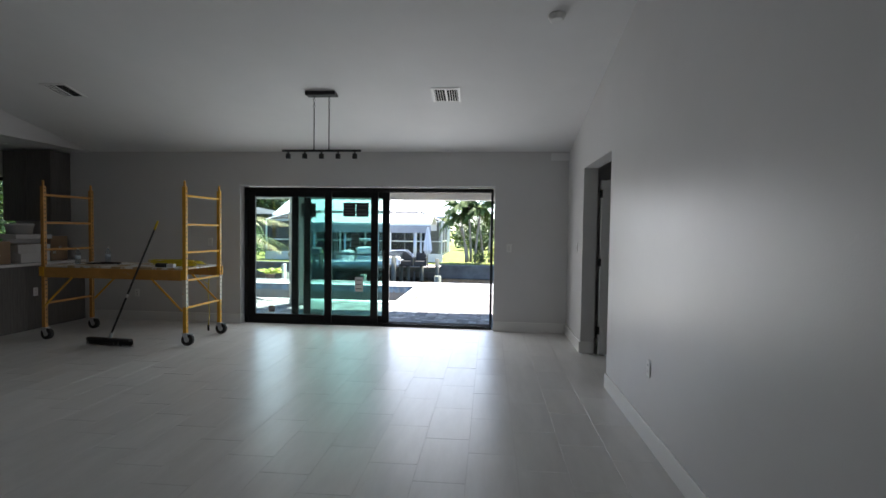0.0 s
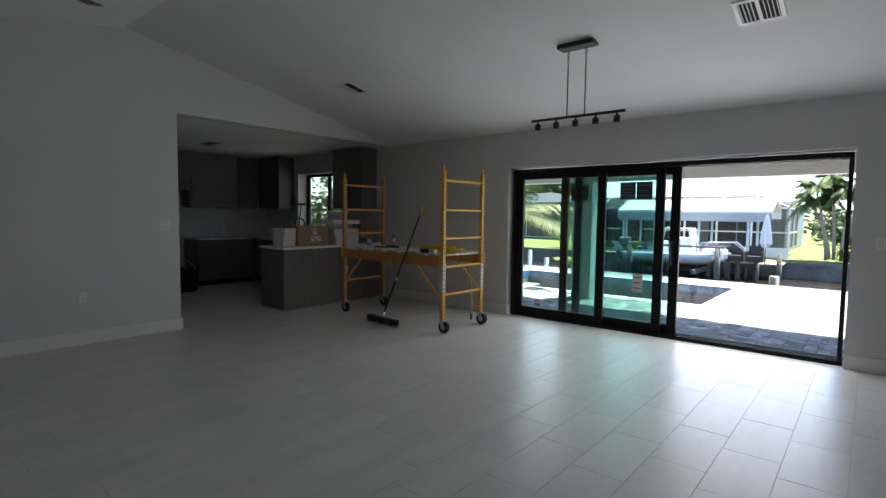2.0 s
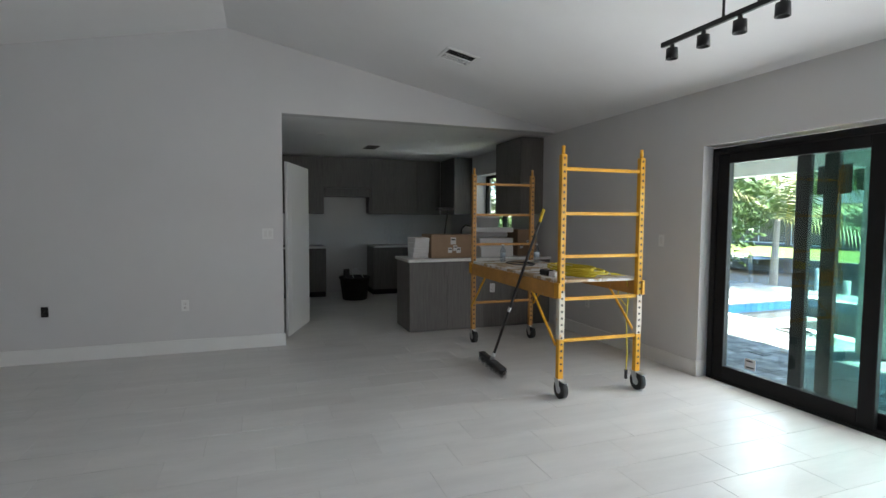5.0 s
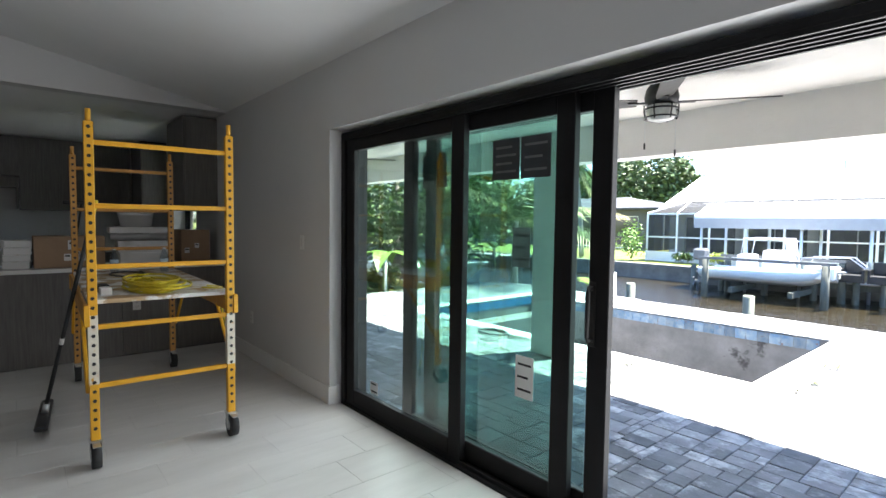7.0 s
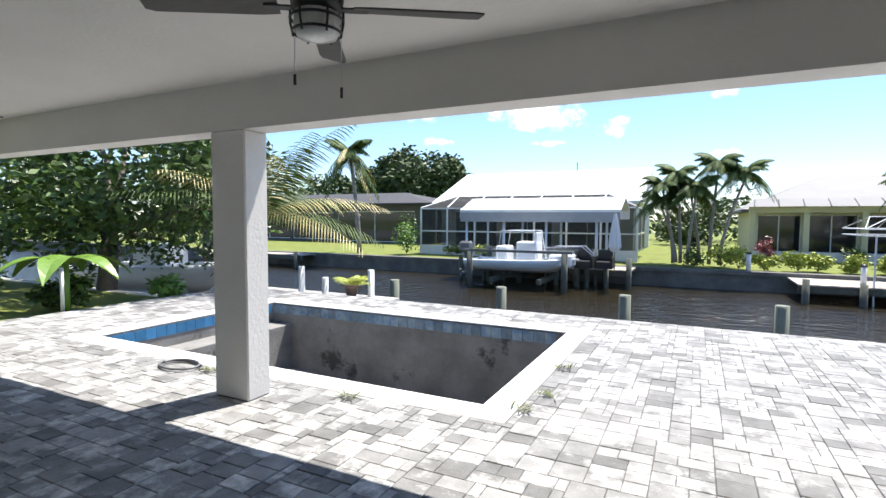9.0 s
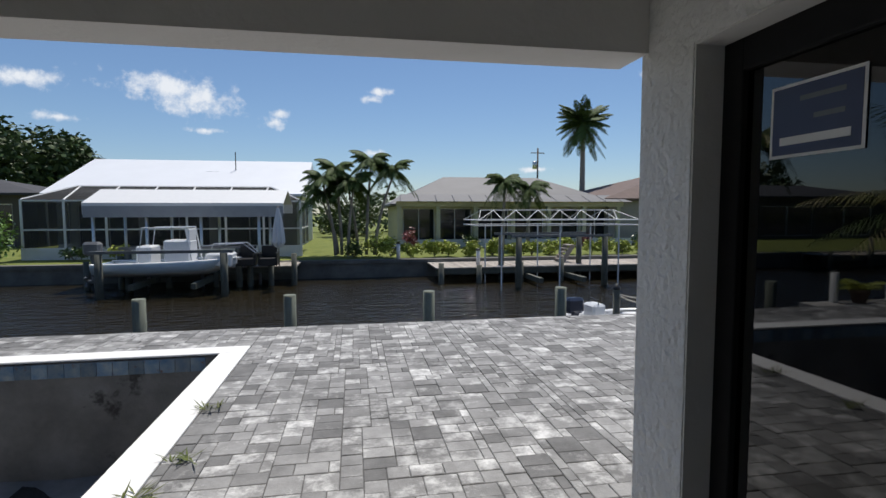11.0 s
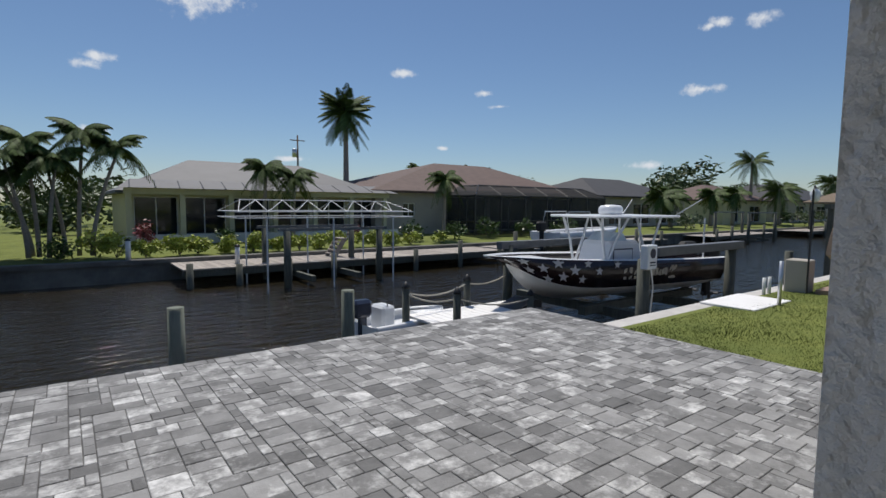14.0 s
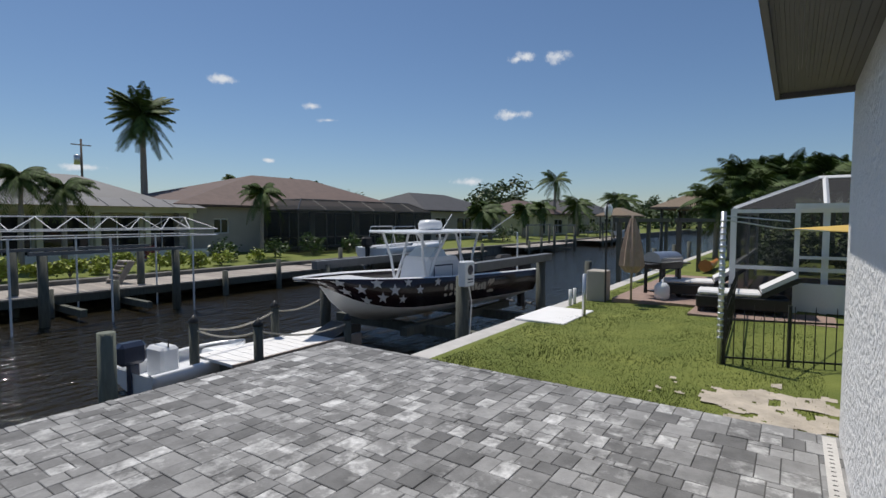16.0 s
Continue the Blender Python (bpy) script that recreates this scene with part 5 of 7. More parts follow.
tube(bm, [(-0.24, -0.25, 0.84), (-0.24, -0.3, 0.84), (0.24, -0.3, 0.84), (0.24, -0.25, 0.84)], 0.012, 6)
part("lid_handle", bm, M_steel, grill)
for sx in (-0.6, 0.34):
    bx("side_shelf", (sx, -0.22, 0.69), (sx + 0.26, 0.22, 0.72), M_blackm, grill, "", 0.006)
for sx in (-0.27, 0.27):
    bm = bmesh.new()
    tube(bm, [(sx - 0.02, -0.2, 0.06), (sx + 0.02, -0.2, 0.06)], 0.06, 14)
    part("wheel", bm, M_rubber, grill)
gas = thing("gas_bottle", 12.2, 12.3, LZ + 0.03, "white steel gas bottle beside the grill", "gas bottle")
bm = bmesh.new()
lathe(bm, [(0.11, 0), (0.15, 0.06), (0.15, 0.26), (0.09, 0.34), (0.03, 0.36), (0.03, 0.42)], 16)
part("bottle", bm, M_gel_white, gas)


def closed_umbrella(x, y, z, h, label, mat):
    t = thing("umbrella", x, y, z, label, "umbrella")
    bm = bmesh.new()
    tube(bm, [(0, 0, 0), (0, 0, h)], 0.022, 8)
    part("pole", bm, M_wood_dock, t)
    bm = bmesh.new()
    n = 20
    rings = []
    for s, r in ((0.34, 0.10), (0.42, 0.20), (0.6, 0.17), (0.8, 0.11), (0.97, 0.04)):
        rings.append([bm.verts.new((r * (1 + 0.28 * (k % 2)) * math.cos(2 * math.pi * k / n), r * (1 + 0.28 * (k % 2)) * math.sin(2 * math.pi * k / n), h * s)) for k in range(n)])
    for a, b in zip(rings, rings[1:]):
        for k in range(n):
            bm.faces.new((a[k], a[(k + 1) % n], b[(k + 1) % n], b[k]))
    bm.faces.new(rings[-1])
    part("canopy", bm, mat, t)


closed_umbrella(11.75, 12.8, LZ, 1.75, "closed faded tan garden umbrella", material("faded_cloth", (0.40, 0.29, 0.22), 0.9, var=0.15, scale=8))
closed_umbrella(-2.95, 28.2, -0.72, 2.4, "closed white umbrella on the far dock", M_paper)
for cx in (-4.2, -3.4):
    ch = thing("wicker_chair", cx, 28.6, -0.72, "dark wicker armchair on the far dock", "chair", "chairs on the far dock")
    bx("seat", (-0.3, -0.3, 0.1), (0.3, 0.3, 0.4), M_blackm, ch, "", 0.03)
    bx("backrest", (-0.3, 0.24, 0.4), (0.3, 0.32, 0.85), M_blackm, ch, "", 0.03)
    for sx in (-0.36, 0.28):
        bx("armrest", (sx, -0.3, 0.1), (sx + 0.08, 0.24, 0.6), M_blackm, ch, "", 0.02)
for sx, sy, rz_ in ((11.5, 10.85, -84), (12.95, 11.75, -80)):
    so = thing("garden_lounger", sx, sy, LZ + 0.03, "black wicker garden lounger with pale cushions on the patio", "lounger", "patio loungers", rz_)
    bx("base", (-0.7, -0.32, 0.08), (0.7, 0.32, 0.30), M_blackm, so, "", 0.02)
    for lx in (-0.64, 0.64):
        for ly in (-0.27, 0.27):
            bx("leg", (lx - 0.03, ly - 0.03, 0), (lx + 0.03, ly + 0.03, 0.08), M_blackm, so)
    bx("cushion", (-0.68, -0.3, 0.302), (0.3, 0.3, 0.38), M_paper, so, "pale seat cushion", 0.03)
    bm = bmesh.new()
    prism(bm, [(0.28, 0.305), (0.36, 0.305), (0.86, 0.62), (0.82, 0.67), (0.3, 0.37)], "y", -0.3, 0.3)
    part("backrest", bm, M_blackm, so, "raised black wicker backrest")
    bm = bmesh.new()
    prism(bm, [(0.3, 0.375), (0.80, 0.675), (0.77, 0.74), (0.29, 0.45)], "y", -0.28, 0.28)
    part("back_cushion", bm, M_paper, so, "pale back cushion")
lampp = thing("garden_lamp", 11.35, 13.2, LZ, "thin black garden lamp with a white lantern", "lamp post")
bm = bmesh.new()
tube(bm, [(0, 0, 0), (0, 0, 1.95), (0.05, 0, 2.02), (0.12, 0, 1.98)], 0.018, 6)
part("pole", bm, M_blackm, lampp)
bm = bmesh.new()
lathe(bm, [(0.03, 1.72), (0.07, 1.76), (0.09, 1.9), (0.04, 1.97)], 10, (0.1, 0, 0))
part("lantern", bm, M_gel_white, lampp)
stub = thing("concrete_pier", 12.0, 13.55, LZ - 0.1, "square rendered pier at the seawall", "pier")
bx("pier", (-0.2, -0.2, 0), (0.2, 0.2, 0.68), M_tan_wall, stub, "", 0.02)
for px, py, h in ((9.95, 13.15, 0.8), (11.0, 13.8, 0.35), (11.25, 13.8, 0.35)):
    pp = thing("garden_post", px, py, LZ - 0.1, "thin weathered post at the seawall", "post", "seawall posts")
    bm = bmesh.new()
    tube(bm, [(0, 0, 0), (0, 0, h)], 0.035, 8)
    part("shaft", bm, M_alu if h > 0.5 else M_pvc, pp)
pergola = thing("pergola", 16.2, 12.7, LZ, "dark tall posts with a cross beam at the water", "pergola")
for px, py in ((0, 0), (3.6, 0), (0, 1.6), (3.6, 1.6), (6.6, 1.6)):
    bx("post", (px - 0.06, py - 0.06, -0.6), (px + 0.06, py + 0.06, 1.6), M_pile, pergola)
bx("beam", (-0.3, -0.07, 1.6), (7.0, 0.07, 1.72), M_pile, pergola)
bx("beam", (-0.3, 1.53, 1.6), (7.0, 1.67, 1.72), M_pile, pergola)
kayak = thing("kayak", 20.5, 12.4, LZ, "orange kayak lying on the grass", "kayak")
bm = bmesh.new()
tube(bm, [(-1.5, 0, 0.22), (-0.9, 0, 0.16), (0, 0, 0.14), (0.9, 0, 0.16), (1.5, 0, 0.22)], 0.2, 8, 0.06)
part("hull", bm, material("orange_plastic", (0.55, 0.20, 0.04), 0.4, var=0.1), kayak)
for px in (10.2, 16.2, 19.0, 23.5, 28.0):
    piling(px + 6, 15.2, -2.6, 0.2, 0.11, "dark dock piling along the neighbour's seawall", M_pile)
seastep = thing("seawall_slab", 9.0, 13.45, -0.34, "pale concrete landing slab at the seawall", "slab")
bx("slab", (0, -0.3, 0), (1.5, 0.6, 0.08), M_coping, seastep, "", 0.01)

# sandy bare ground at the edge of the paving, with ragged borders
def bare(x, y):
    """How far the grass is worn away: above 0 is bare sand."""
    edge = 1.0 - ((x - 6.25) / 0.75) ** 2 - ((y - 10.15) / 0.95) ** 2
    return edge * 0.75 + 0.75 * noise.noise((x * 3.1, y * 3.1, 2)) + 0.7 * noise.noise((x * 8, y * 8, 5)) - 0.42


bm = bmesh.new()
step = 0.03
for i in range(60):
    for j in range(80):
        x, y = 5.66 + i * step, 9.1 + j * step
        if bare(x, y) > 0:
            q = [(x + dx * step, y + dy * step) for dx, dy in ((0, 0), (1, 0), (1, 1), (0, 1))]
            bm.faces.new([bm.verts.new((u, v, -0.192 + 0.012 * noise.noise((u * 7, v * 7, 0)))) for u, v in q])
bmesh.ops.remove_doubles(bm, verts=bm.verts, dist=1e-4)
tagged(part("soil_patch", bm, M_dirt), "bare sandy soil beside the paving", "soil", "", "stuff")
# grass blades
bm = bmesh.new()
for i in range(42000):
    x, y = 5.68 + 10 * random.random() ** 1.6, rnd(9.8, 13.7)
    if bare(x, y) > 0.05 and random.random() < 0.93:
        continue
    z = -0.2 if y < PY1 else -0.3
    a, hgt = rnd(0, 6.28), rnd(0.008, 0.03) * (1.0 + 0.9 * noise.noise((x * 1.3, y * 1.3, 4)))
    d = Vector((math.cos(a), math.sin(a), 0)) * 0.005
    tip = Vector((x + rnd(-0.03, 0.03), y + rnd(-0.03, 0.03), z + hgt))
    p = Vector((x, y, z - 0.01 - 0.0285 * max(0, y - 10.5)))
    tip.z -= 0.0285 * max(0, y - 10.5)
    bm.faces.new([bm.verts.new(q) for q in (p - d, p + d, tip)])
M_blade = material("grass_blade", (0.06, 0.085, 0.012), 0.8, island=0.22, color2=(0.115, 0.13, 0.024), scale=1.6)
tagged(part("lawn_grass", bm, M_blade), "short green lawn blades", "grass", "", "stuff")

# ---- planting to the west ----
random.seed(11)
tree("tree", -12.2, 14.0, -0.3, "large dense broadleaf tree with grey limbs", 1.3, 0.22,
     clumps_in(60, 0, 0.3, 3.2, 3.9, 3.2, 2.6, 0.5, 1.0), 15000, 0.2, 9)
tree("tree", -16.5, 12.0, -0.3, "broad leafy garden tree", 1.2, 0.2, clumps_in(46, 0, 0, 3.0, 3.6, 3.4, 2.8, 0.6, 1.1), 10000, 0.24, 7)
tree("tree", -14.5, 18.5, -0.3, "leafy tree at the water", 1.6, 0.2, clumps_in(24, 0, 0, 3.2, 2.6, 2.4, 2.0, 0.6, 1.0), 4000, 0.26, 6)
for bxp, byp, w, h in ((-9.9, 10.2, 1.6, 1.0), (-11.2, 10.9, 1.8, 1.2), (-10.2, 8.6, 1.8, 1.2), (-12.5, 9.2, 2.2, 1.6), (-9.75, 11.9, 1.0, 0.6)):
    bush(bxp, byp, -0.2, w, w, h, "dense green garden shrub", M_leaf, 900, 0.12, group="shrubs by the deck")
bush(-9.5, 13.6, -0.3, 0.8, 0.8, 0.5, "fine bright green shrub", M_banana, 500, 0.16)
coco = palm("palm", -8.75, 15.35, -0.3, 1.75, 2.7, "young coconut palm with some dry yellow fronds", (0.12, -0.1), 17, 0.62, 0.085, 0.5, (0.15, 1.35), 34, 0.016, dry=4, hang=0.55, full=0.3)


def banana(x, y, z):
    t = thing("banana_plant", x, y, z, "banana plant with broad torn leaves", "plant")
    bm = bmesh.new()
    tube(bm, [(0, 0, 0), (0.03, 0, 0.8)], 0.07, 8, 0.05)
    part("stem", bm, M_banana, t)
    for k in range(6):
        bm = bmesh.new()
        a = k * 1.05 + 0.3
        d, sd = Vector((math.cos(a), math.sin(a), 0)), Vector((-math.sin(a), math.cos(a), 0))
        prev = None
        for i in range(9):
            s = i / 8
            c = Vector((0, 0, 0.75)) + d * 1.0 * s + Vector((0, 0, 0.75 * s - 0.95 * s * s))
            w = 0.19 * math.sin(math.pi * min(1, 0.12 + s * 0.86)) + 0.01
            cur = (bm.verts.new(c - sd * w + Vector((0, 0, 0.04))), bm.verts.new(c), bm.verts.new(c + sd * w + Vector((0, 0, 0.04))))
            if prev:
                bm.faces.new((prev[0], cur[0], cur[1], prev[1]))
                bm.faces.new((prev[1], cur[1], cur[2], prev[2]))
            prev = cur
        part("leaf", bm, M_banana, t)


banana(-9.45, 11.75, -0.22)
wpost = thing("garden_stake", -9.05, 11.5, -0.2, "short white stake in the planting", "stake")
bm = bmesh.new()
tube(bm, [(0, 0, 0), (0, 0, 0.75)], 0.03, 8)
part("stake", bm, M_pvc, wpost)
nb = boat("boat", -17.0, 16.5, -0.9, 8, 5.5, 2.1, 0.8, "white boat moored behind the trees", M_gel_white, M_gel_white)
bm = bmesh.new()
box(bm, (2.0, -0.5, 0.5), (3.2, 0.5, 1.5), 0.08)
part("console", bm, M_gel_white, nb)

# ---- planting over the canal ----
random.seed(5)
palm("palm", -18.55, 32.6, -0.7, 6.2, 1.9, "leaning coconut palm with a windblown crown", (-0.85, 0.2), 30, 0.6, 0.13, 0.9, (-0.8, 1.4), 20, 0.06, dry=4, hang=0.9, full=0.0)
for px, py, h, lx in ((-1.0, 33.2, 3.3, -0.5), (-0.7, 33.5, 3.8, -0.2), (-0.4, 33.0, 3.2, 0.3), (0.5, 33.4, 4.2, 0.25), (0.9, 33.2, 3.8, 0.9), (0.1, 34.0, 3.0, -0.4), (-0.9, 33.9, 2.6, -0.7)):
    palm("palm", px, py, -0.65, h, 1.3, "slender curving palm in a clump", (lx, 0), 26, 0.38, 0.07, 1.1, (0.05, 1.45), 20, 0.045, shaft=True, hang=0.75, group="palm clump", full=0.0)
for px, py, h in ((8.3, 36.0, 3.4), (9.9, 36.3, 3.1), (18.4, 34.2, 3.2)):
    palm("palm", px, py, -0.65, h, 1.35, "short full-headed palm before the house", (0.1, 0), 32, 0.38, 0.10, 1.15, (-0.1, 1.45), 20, 0.045, shaft=True, hang=0.9, full=0.0)
palm("royal_palm", 20.15, 51.0, -0.6, 9.3, 2.5, "tall royal palm with a dark round crown", (0, 0), 50, 0.6, 0.24, 0.5, (-0.9, 1.5), 26, 0.07, shaft=True, hang=0.5, full=0.0)
for px, py, h, c in ((70.4, 38.6, 7.8, 2.9), (66.8, 34.0, 4.2, 2.6), (82.7, 33.5, 5.4, 2.8), (86.0, 32.7, 5.2, 2.8), (71.5, 35.5, 3.6, 2.3), (45, 36, 3.0, 1.8), (48, 36.5, 3.2, 1.8), (34, 60, 6, 2.2), (55, 36, 3.4, 1.7), (60, 36, 3.6, 1.8)):
    palm("palm", px, py, -0.6, h, c, "palm far along the canal bank", (0.2, 0), 20, 0.65, 0.2, 0.85, (-0.4, 1.4), 16, 0.09, hang=0.7, group="far palms", full=0.0)
for px, py, h in ((26.8, 13.0, 2.6), (27.9, 12.2, 3.7), (30.0, 11.2, 4.0), (31.0, 10.3, 4.1), (29.0, 9.1, 3.8), (26.4, 12.4, 1.9), (27.2, 11.4, 3.0), (28.6, 10.4, 3.4), (30.5, 9.4, 3.9), (28.2, 8.4, 3.0), (26.6, 10.6, 2.3), (32.0, 8.6, 4.0)):
    palm("palm", px, py, -0.3, h, 1.7, "full feather palm in the neighbour's thicket", (0.1, 0), 26, 0.45, 0.1, 0.9, (0.1, 1.5), 18, 0.05, hang=0.7, group="neighbour's palms", full=0.0)
tree("tree", -33, 64, -0.6, "big round dark green tree behind the houses", 3, 0.5, clumps_in(60, 0, 0, 6.2, 6.8, 4, 3.6, 1.2, 2.2), 17000, 0.7, 8, M_far_leaf)
tree("tree", -48, 66, -0.6, "big dark green tree behind the houses", 3, 0.5, clumps_in(30, 0, 0, 5.0, 7, 4, 3.0, 1.2, 2.0), 4000, 0.8, 8, M_far_leaf)
for px, py, h in ((52, 75, 9), (70, 80, 8), (84.7, 55.1, 10), (92, 58, 7.5), (99.3, 59.5, 7.5), (146, 46.6, 8), (157, 41.7, 9), (149, 34.4, 8.2), (138, 50, 7.5), (152, 38, 8.6), (160, 30, 8.6), (172, 40, 9), (200, 30, 9), (165, 20, 7), (14, 70, 5), (135, 24, 6), (112, 57, 7), (-70, 60, 8), (-62, 40, 7)):
    tree("tree", px, py, -0.6, "far ragged treetop along the skyline", h * 0.4, 0.3, clumps_in(18, 0, 0, h * 0.55, h * 0.75, h * 0.6, h * 0.36, h * 0.10, h * 0.2), 1500, h * 0.10, 5, M_far_leaf)
for px, py, w, h in ((-1.6, 52, 4.0, 3.4), (0.8, 54, 4.5, 3.8), (-0.2, 47, 2.4, 1.8)):
    bush(px, py, -0.62, w, 2.5, h, "dark green shrubbery in the gap between the houses", M_far_leaf, 900, 0.4, group="shrubs between the houses")
bush(-15.4, 33.0, -0.65, 1.8, 1.6, 2.4, "small bright tree on the far lawn", M_banana, 700, 0.2, "shrub")
for i in range(13):
    bush(1.6 + i * 1.02 + rnd(-0.2, 0.2), 32.4 + rnd(-0.2, 0.3), -0.72, rnd(1.1, 1.5), 0.9, rnd(0.65, 0.95), "yellow-green hedge bush along the seawall", M_hedge, 900, 0.16, "hedge_bush", "hedge over the canal")
for px, py, w, h, m in ((-0.1, 32.6, 1.2, 0.9, M_leaf), (1.0, 33.2, 1.5, 1.2, M_hedge), (3.0, 36.5, 0.9, 1.2, M_red_leaf), (6.6, 36.6, 1.0, 1.0, M_leaf), (13.5, 36.4, 0.8, 1.0, M_red_leaf), (16.5, 34.4, 2.4, 1.2, M_leaf), (19.5, 34.5, 2.2, 1.2, M_leaf),
                       (22.0, 34.2, 2.6, 1.3, M_leaf), (25.0, 34.2, 2.6, 1.3, M_leaf), (29, 34, 3, 1.3, M_leaf), (15.0, 32.6, 1.5, 0.7, M_hedge), (17.0, 32.6, 1.5, 0.7, M_hedge), (-12.5, 33.2, 1.2, 0.6, M_leaf), (-10.6, 33.3, 1.4, 0.7, M_hedge),
                       (70, 33.5, 6, 2.0, M_far_leaf), (78, 34, 6, 2.2, M_far_leaf), (88, 34, 7, 2.2, M_far_leaf), (46, 34, 5, 1.6, M_far_leaf)):
    bush(px, py, -0.7, w, w * 0.8, h, "garden shrub before a house over the canal", m, 420, 0.13 + w * 0.03)
pole = thing("utility_pole", 23, 70, -0.6, "wooden utility pole with a transformer", "utility pole")
bm = bmesh.new()
tube(bm, [(0, 0, 0), (0, 0, 10.2)], 0.16, 8, 0.1)
tube(bm, [(-0.9, 0, 9.6), (0.9, 0, 9.6)], 0.06, 5)
part("pole", bm, M_limb, pole)
bm = bmesh.new()
lathe(bm, [(0.28, 7.6), (0.28, 8.5), (0.1, 8.6)], 12, (-0.4, 0, 0))
part("transformer", bm, M_alu, pole)

# woods that close the skyline behind the houses
random.seed(9)
bm = bmesh.new()
cl = [(rnd(-70, 130), rnd(56, 66), rnd(0.2, 2.6), rnd(1.0, 1.9)) for _ in range(260)]
leaf_cloud(bm, cl, 9000, 0.9)
tagged(part("far_woods", bm, M_far_leaf), "low dark green woods behind the houses", "woods", "", "stuff")
bm = bmesh.new()
cl = [(rnd(120, 260), rnd(-10, 60), rnd(0.2, 4.5), rnd(1.6, 3.2)) for _ in range(160)]
leaf_cloud(bm, cl, 6000, 1.5)
tagged(part("far_woods", bm, M_far_leaf), "dark green woods at the end of the canal", "woods", "", "stuff")


FANX, FANY, FANZ = -1.55, 8.78, 2.12

# ---- rolling scaffold, broom, cable ----
M_worn = material("worn_white_paint", (0.68, 0.62, 0.52), 0.6, var=0.15, scale=9, wear=(0.62, 0.32, 0.04, 14.0), wear_at=0.6)


def scaffold():
    t = thing("rolling_scaffold", -4.13, 6.03, 0, "yellow steel rolling scaffold with a paint-splashed platform", "scaffold", "", -2.0)
    hx, hy = 0.955, 0.367
    for sx, mat in ((1, M_yellow), (-1, M_yellow_o)):
        fr = new("end_frame")
        fr.parent = t
        for sy in (-1, 1):
            x, y = sx * hx, sy * hy
            bm = bmesh.new()
            box(bm, (x - 0.023, y - 0.023, 0.15), (x + 0.023, y + 0.023, 1.93), 0.003)
            tube(bm, [(x, y, 1.93), (x, y, 2.0)], 0.014, 8)
            part("post", bm, mat, fr)
            if sx > 0:
                bm = bmesh.new()
                box(bm, (x - 0.0238, y - 0.0238, 0.47), (x + 0.0238, y + 0.0238, 0.86 if sy < 0 else 0.80))
                part("worn_band", bm, M_worn, fr, "post section worn to white paint")
            bm = bmesh.new()
            for k in range(33):
                z = 0.22 + k * 0.0525
                for dx in (-0.0242, 0.0242):
                    vs = [bm.verts.new((x + dx, y + 0.011 * math.cos(a * math.pi / 3), z + 0.011 * math.sin(a * math.pi / 3))) for a in range(6)]
                    bm.faces.new(vs)
            tagged(part("pin_hole", bm, M_blackm, fr), "", "", "", "stuff")
        for z in (0.456, 0.79, 1.13, 1.47, 1.82):
            bm = bmesh.new()
            box(bm, (sx * hx - 0.011, -hy + 0.02, z - 0.014), (sx * hx + 0.011, hy - 0.02, z + 0.014), 0.004)
            part("rung", bm, mat, fr)
    for sy in (-1, 1):
        y = sy * (hy + 0.028)
        rail = bx("side_rail", (-hx + 0.02, y - 0.008, 0.79), (hx - 0.02, y + 0.008, 0.915), M_yellow_o, t, "", 0.003)
        for sx in (-1, 1):
            bm = bmesh.new()
            tube(bm, [(sx * (hx - 0.42), y, 0.80), (sx * (hx - 0.02), y, 0.42)], 0.012, 6)
            part("brace", bm, M_yellow, t)
            bx("rail_clamp", (sx * hx - 0.035, y - 0.014, 0.80), (sx * hx + 0.035, y + 0.014, 0.92), M_yellow, t, "", 0.003)
    bm = bmesh.new()
    box(bm, (-hx + 0.03, -hy - 0.015, 0.915), (hx - 0.03, hy + 0.015, 0.94), 0.004)
    part("platform", bm, M_ply, t, "plywood platform splashed with white paint")
    for sx in (-1, 1):
        for sy in (-1, 1):
            x, y = sx * hx, sy * hy
            cst = new("caster")
            cst.parent = t
            bm = bmesh.new()
            tube(bm, [(x + 0.03, y - 0.024, 0.072), (x + 0.03, y + 0.024, 0.072)], 0.072, 22)
            part("tyre", bm, M_rubber, cst)
            bm = bmesh.new()
            tube(bm, [(x + 0.03, y - 0.027, 0.072), (x + 0.03, y + 0.027, 0.072)], 0.032, 14)
            part("hub", bm, M_steel, cst)
            bm = bmesh.new()
            for dy in (-0.03, 0.027):
                prism(bm, [(x - 0.03, 0.15), (x + 0.04, 0.15), (x + 0.05, 0.055), (x + 0.01, 0.055)], "y", y + dy, y + dy + 0.003)
            box(bm, (x - 0.035, y - 0.033, 0.147), (x + 0.04, y + 0.033, 0.153))
            part("fork", bm, M_steel, cst)
            bm = bmesh.new()
            box(bm, (x + 0.035, y - 0.02, 0.14), (x + 0.11, y + 0.02, 0.146), 0.002)
            part("brake_pedal", bm, M_steel, cst)


scaffold()


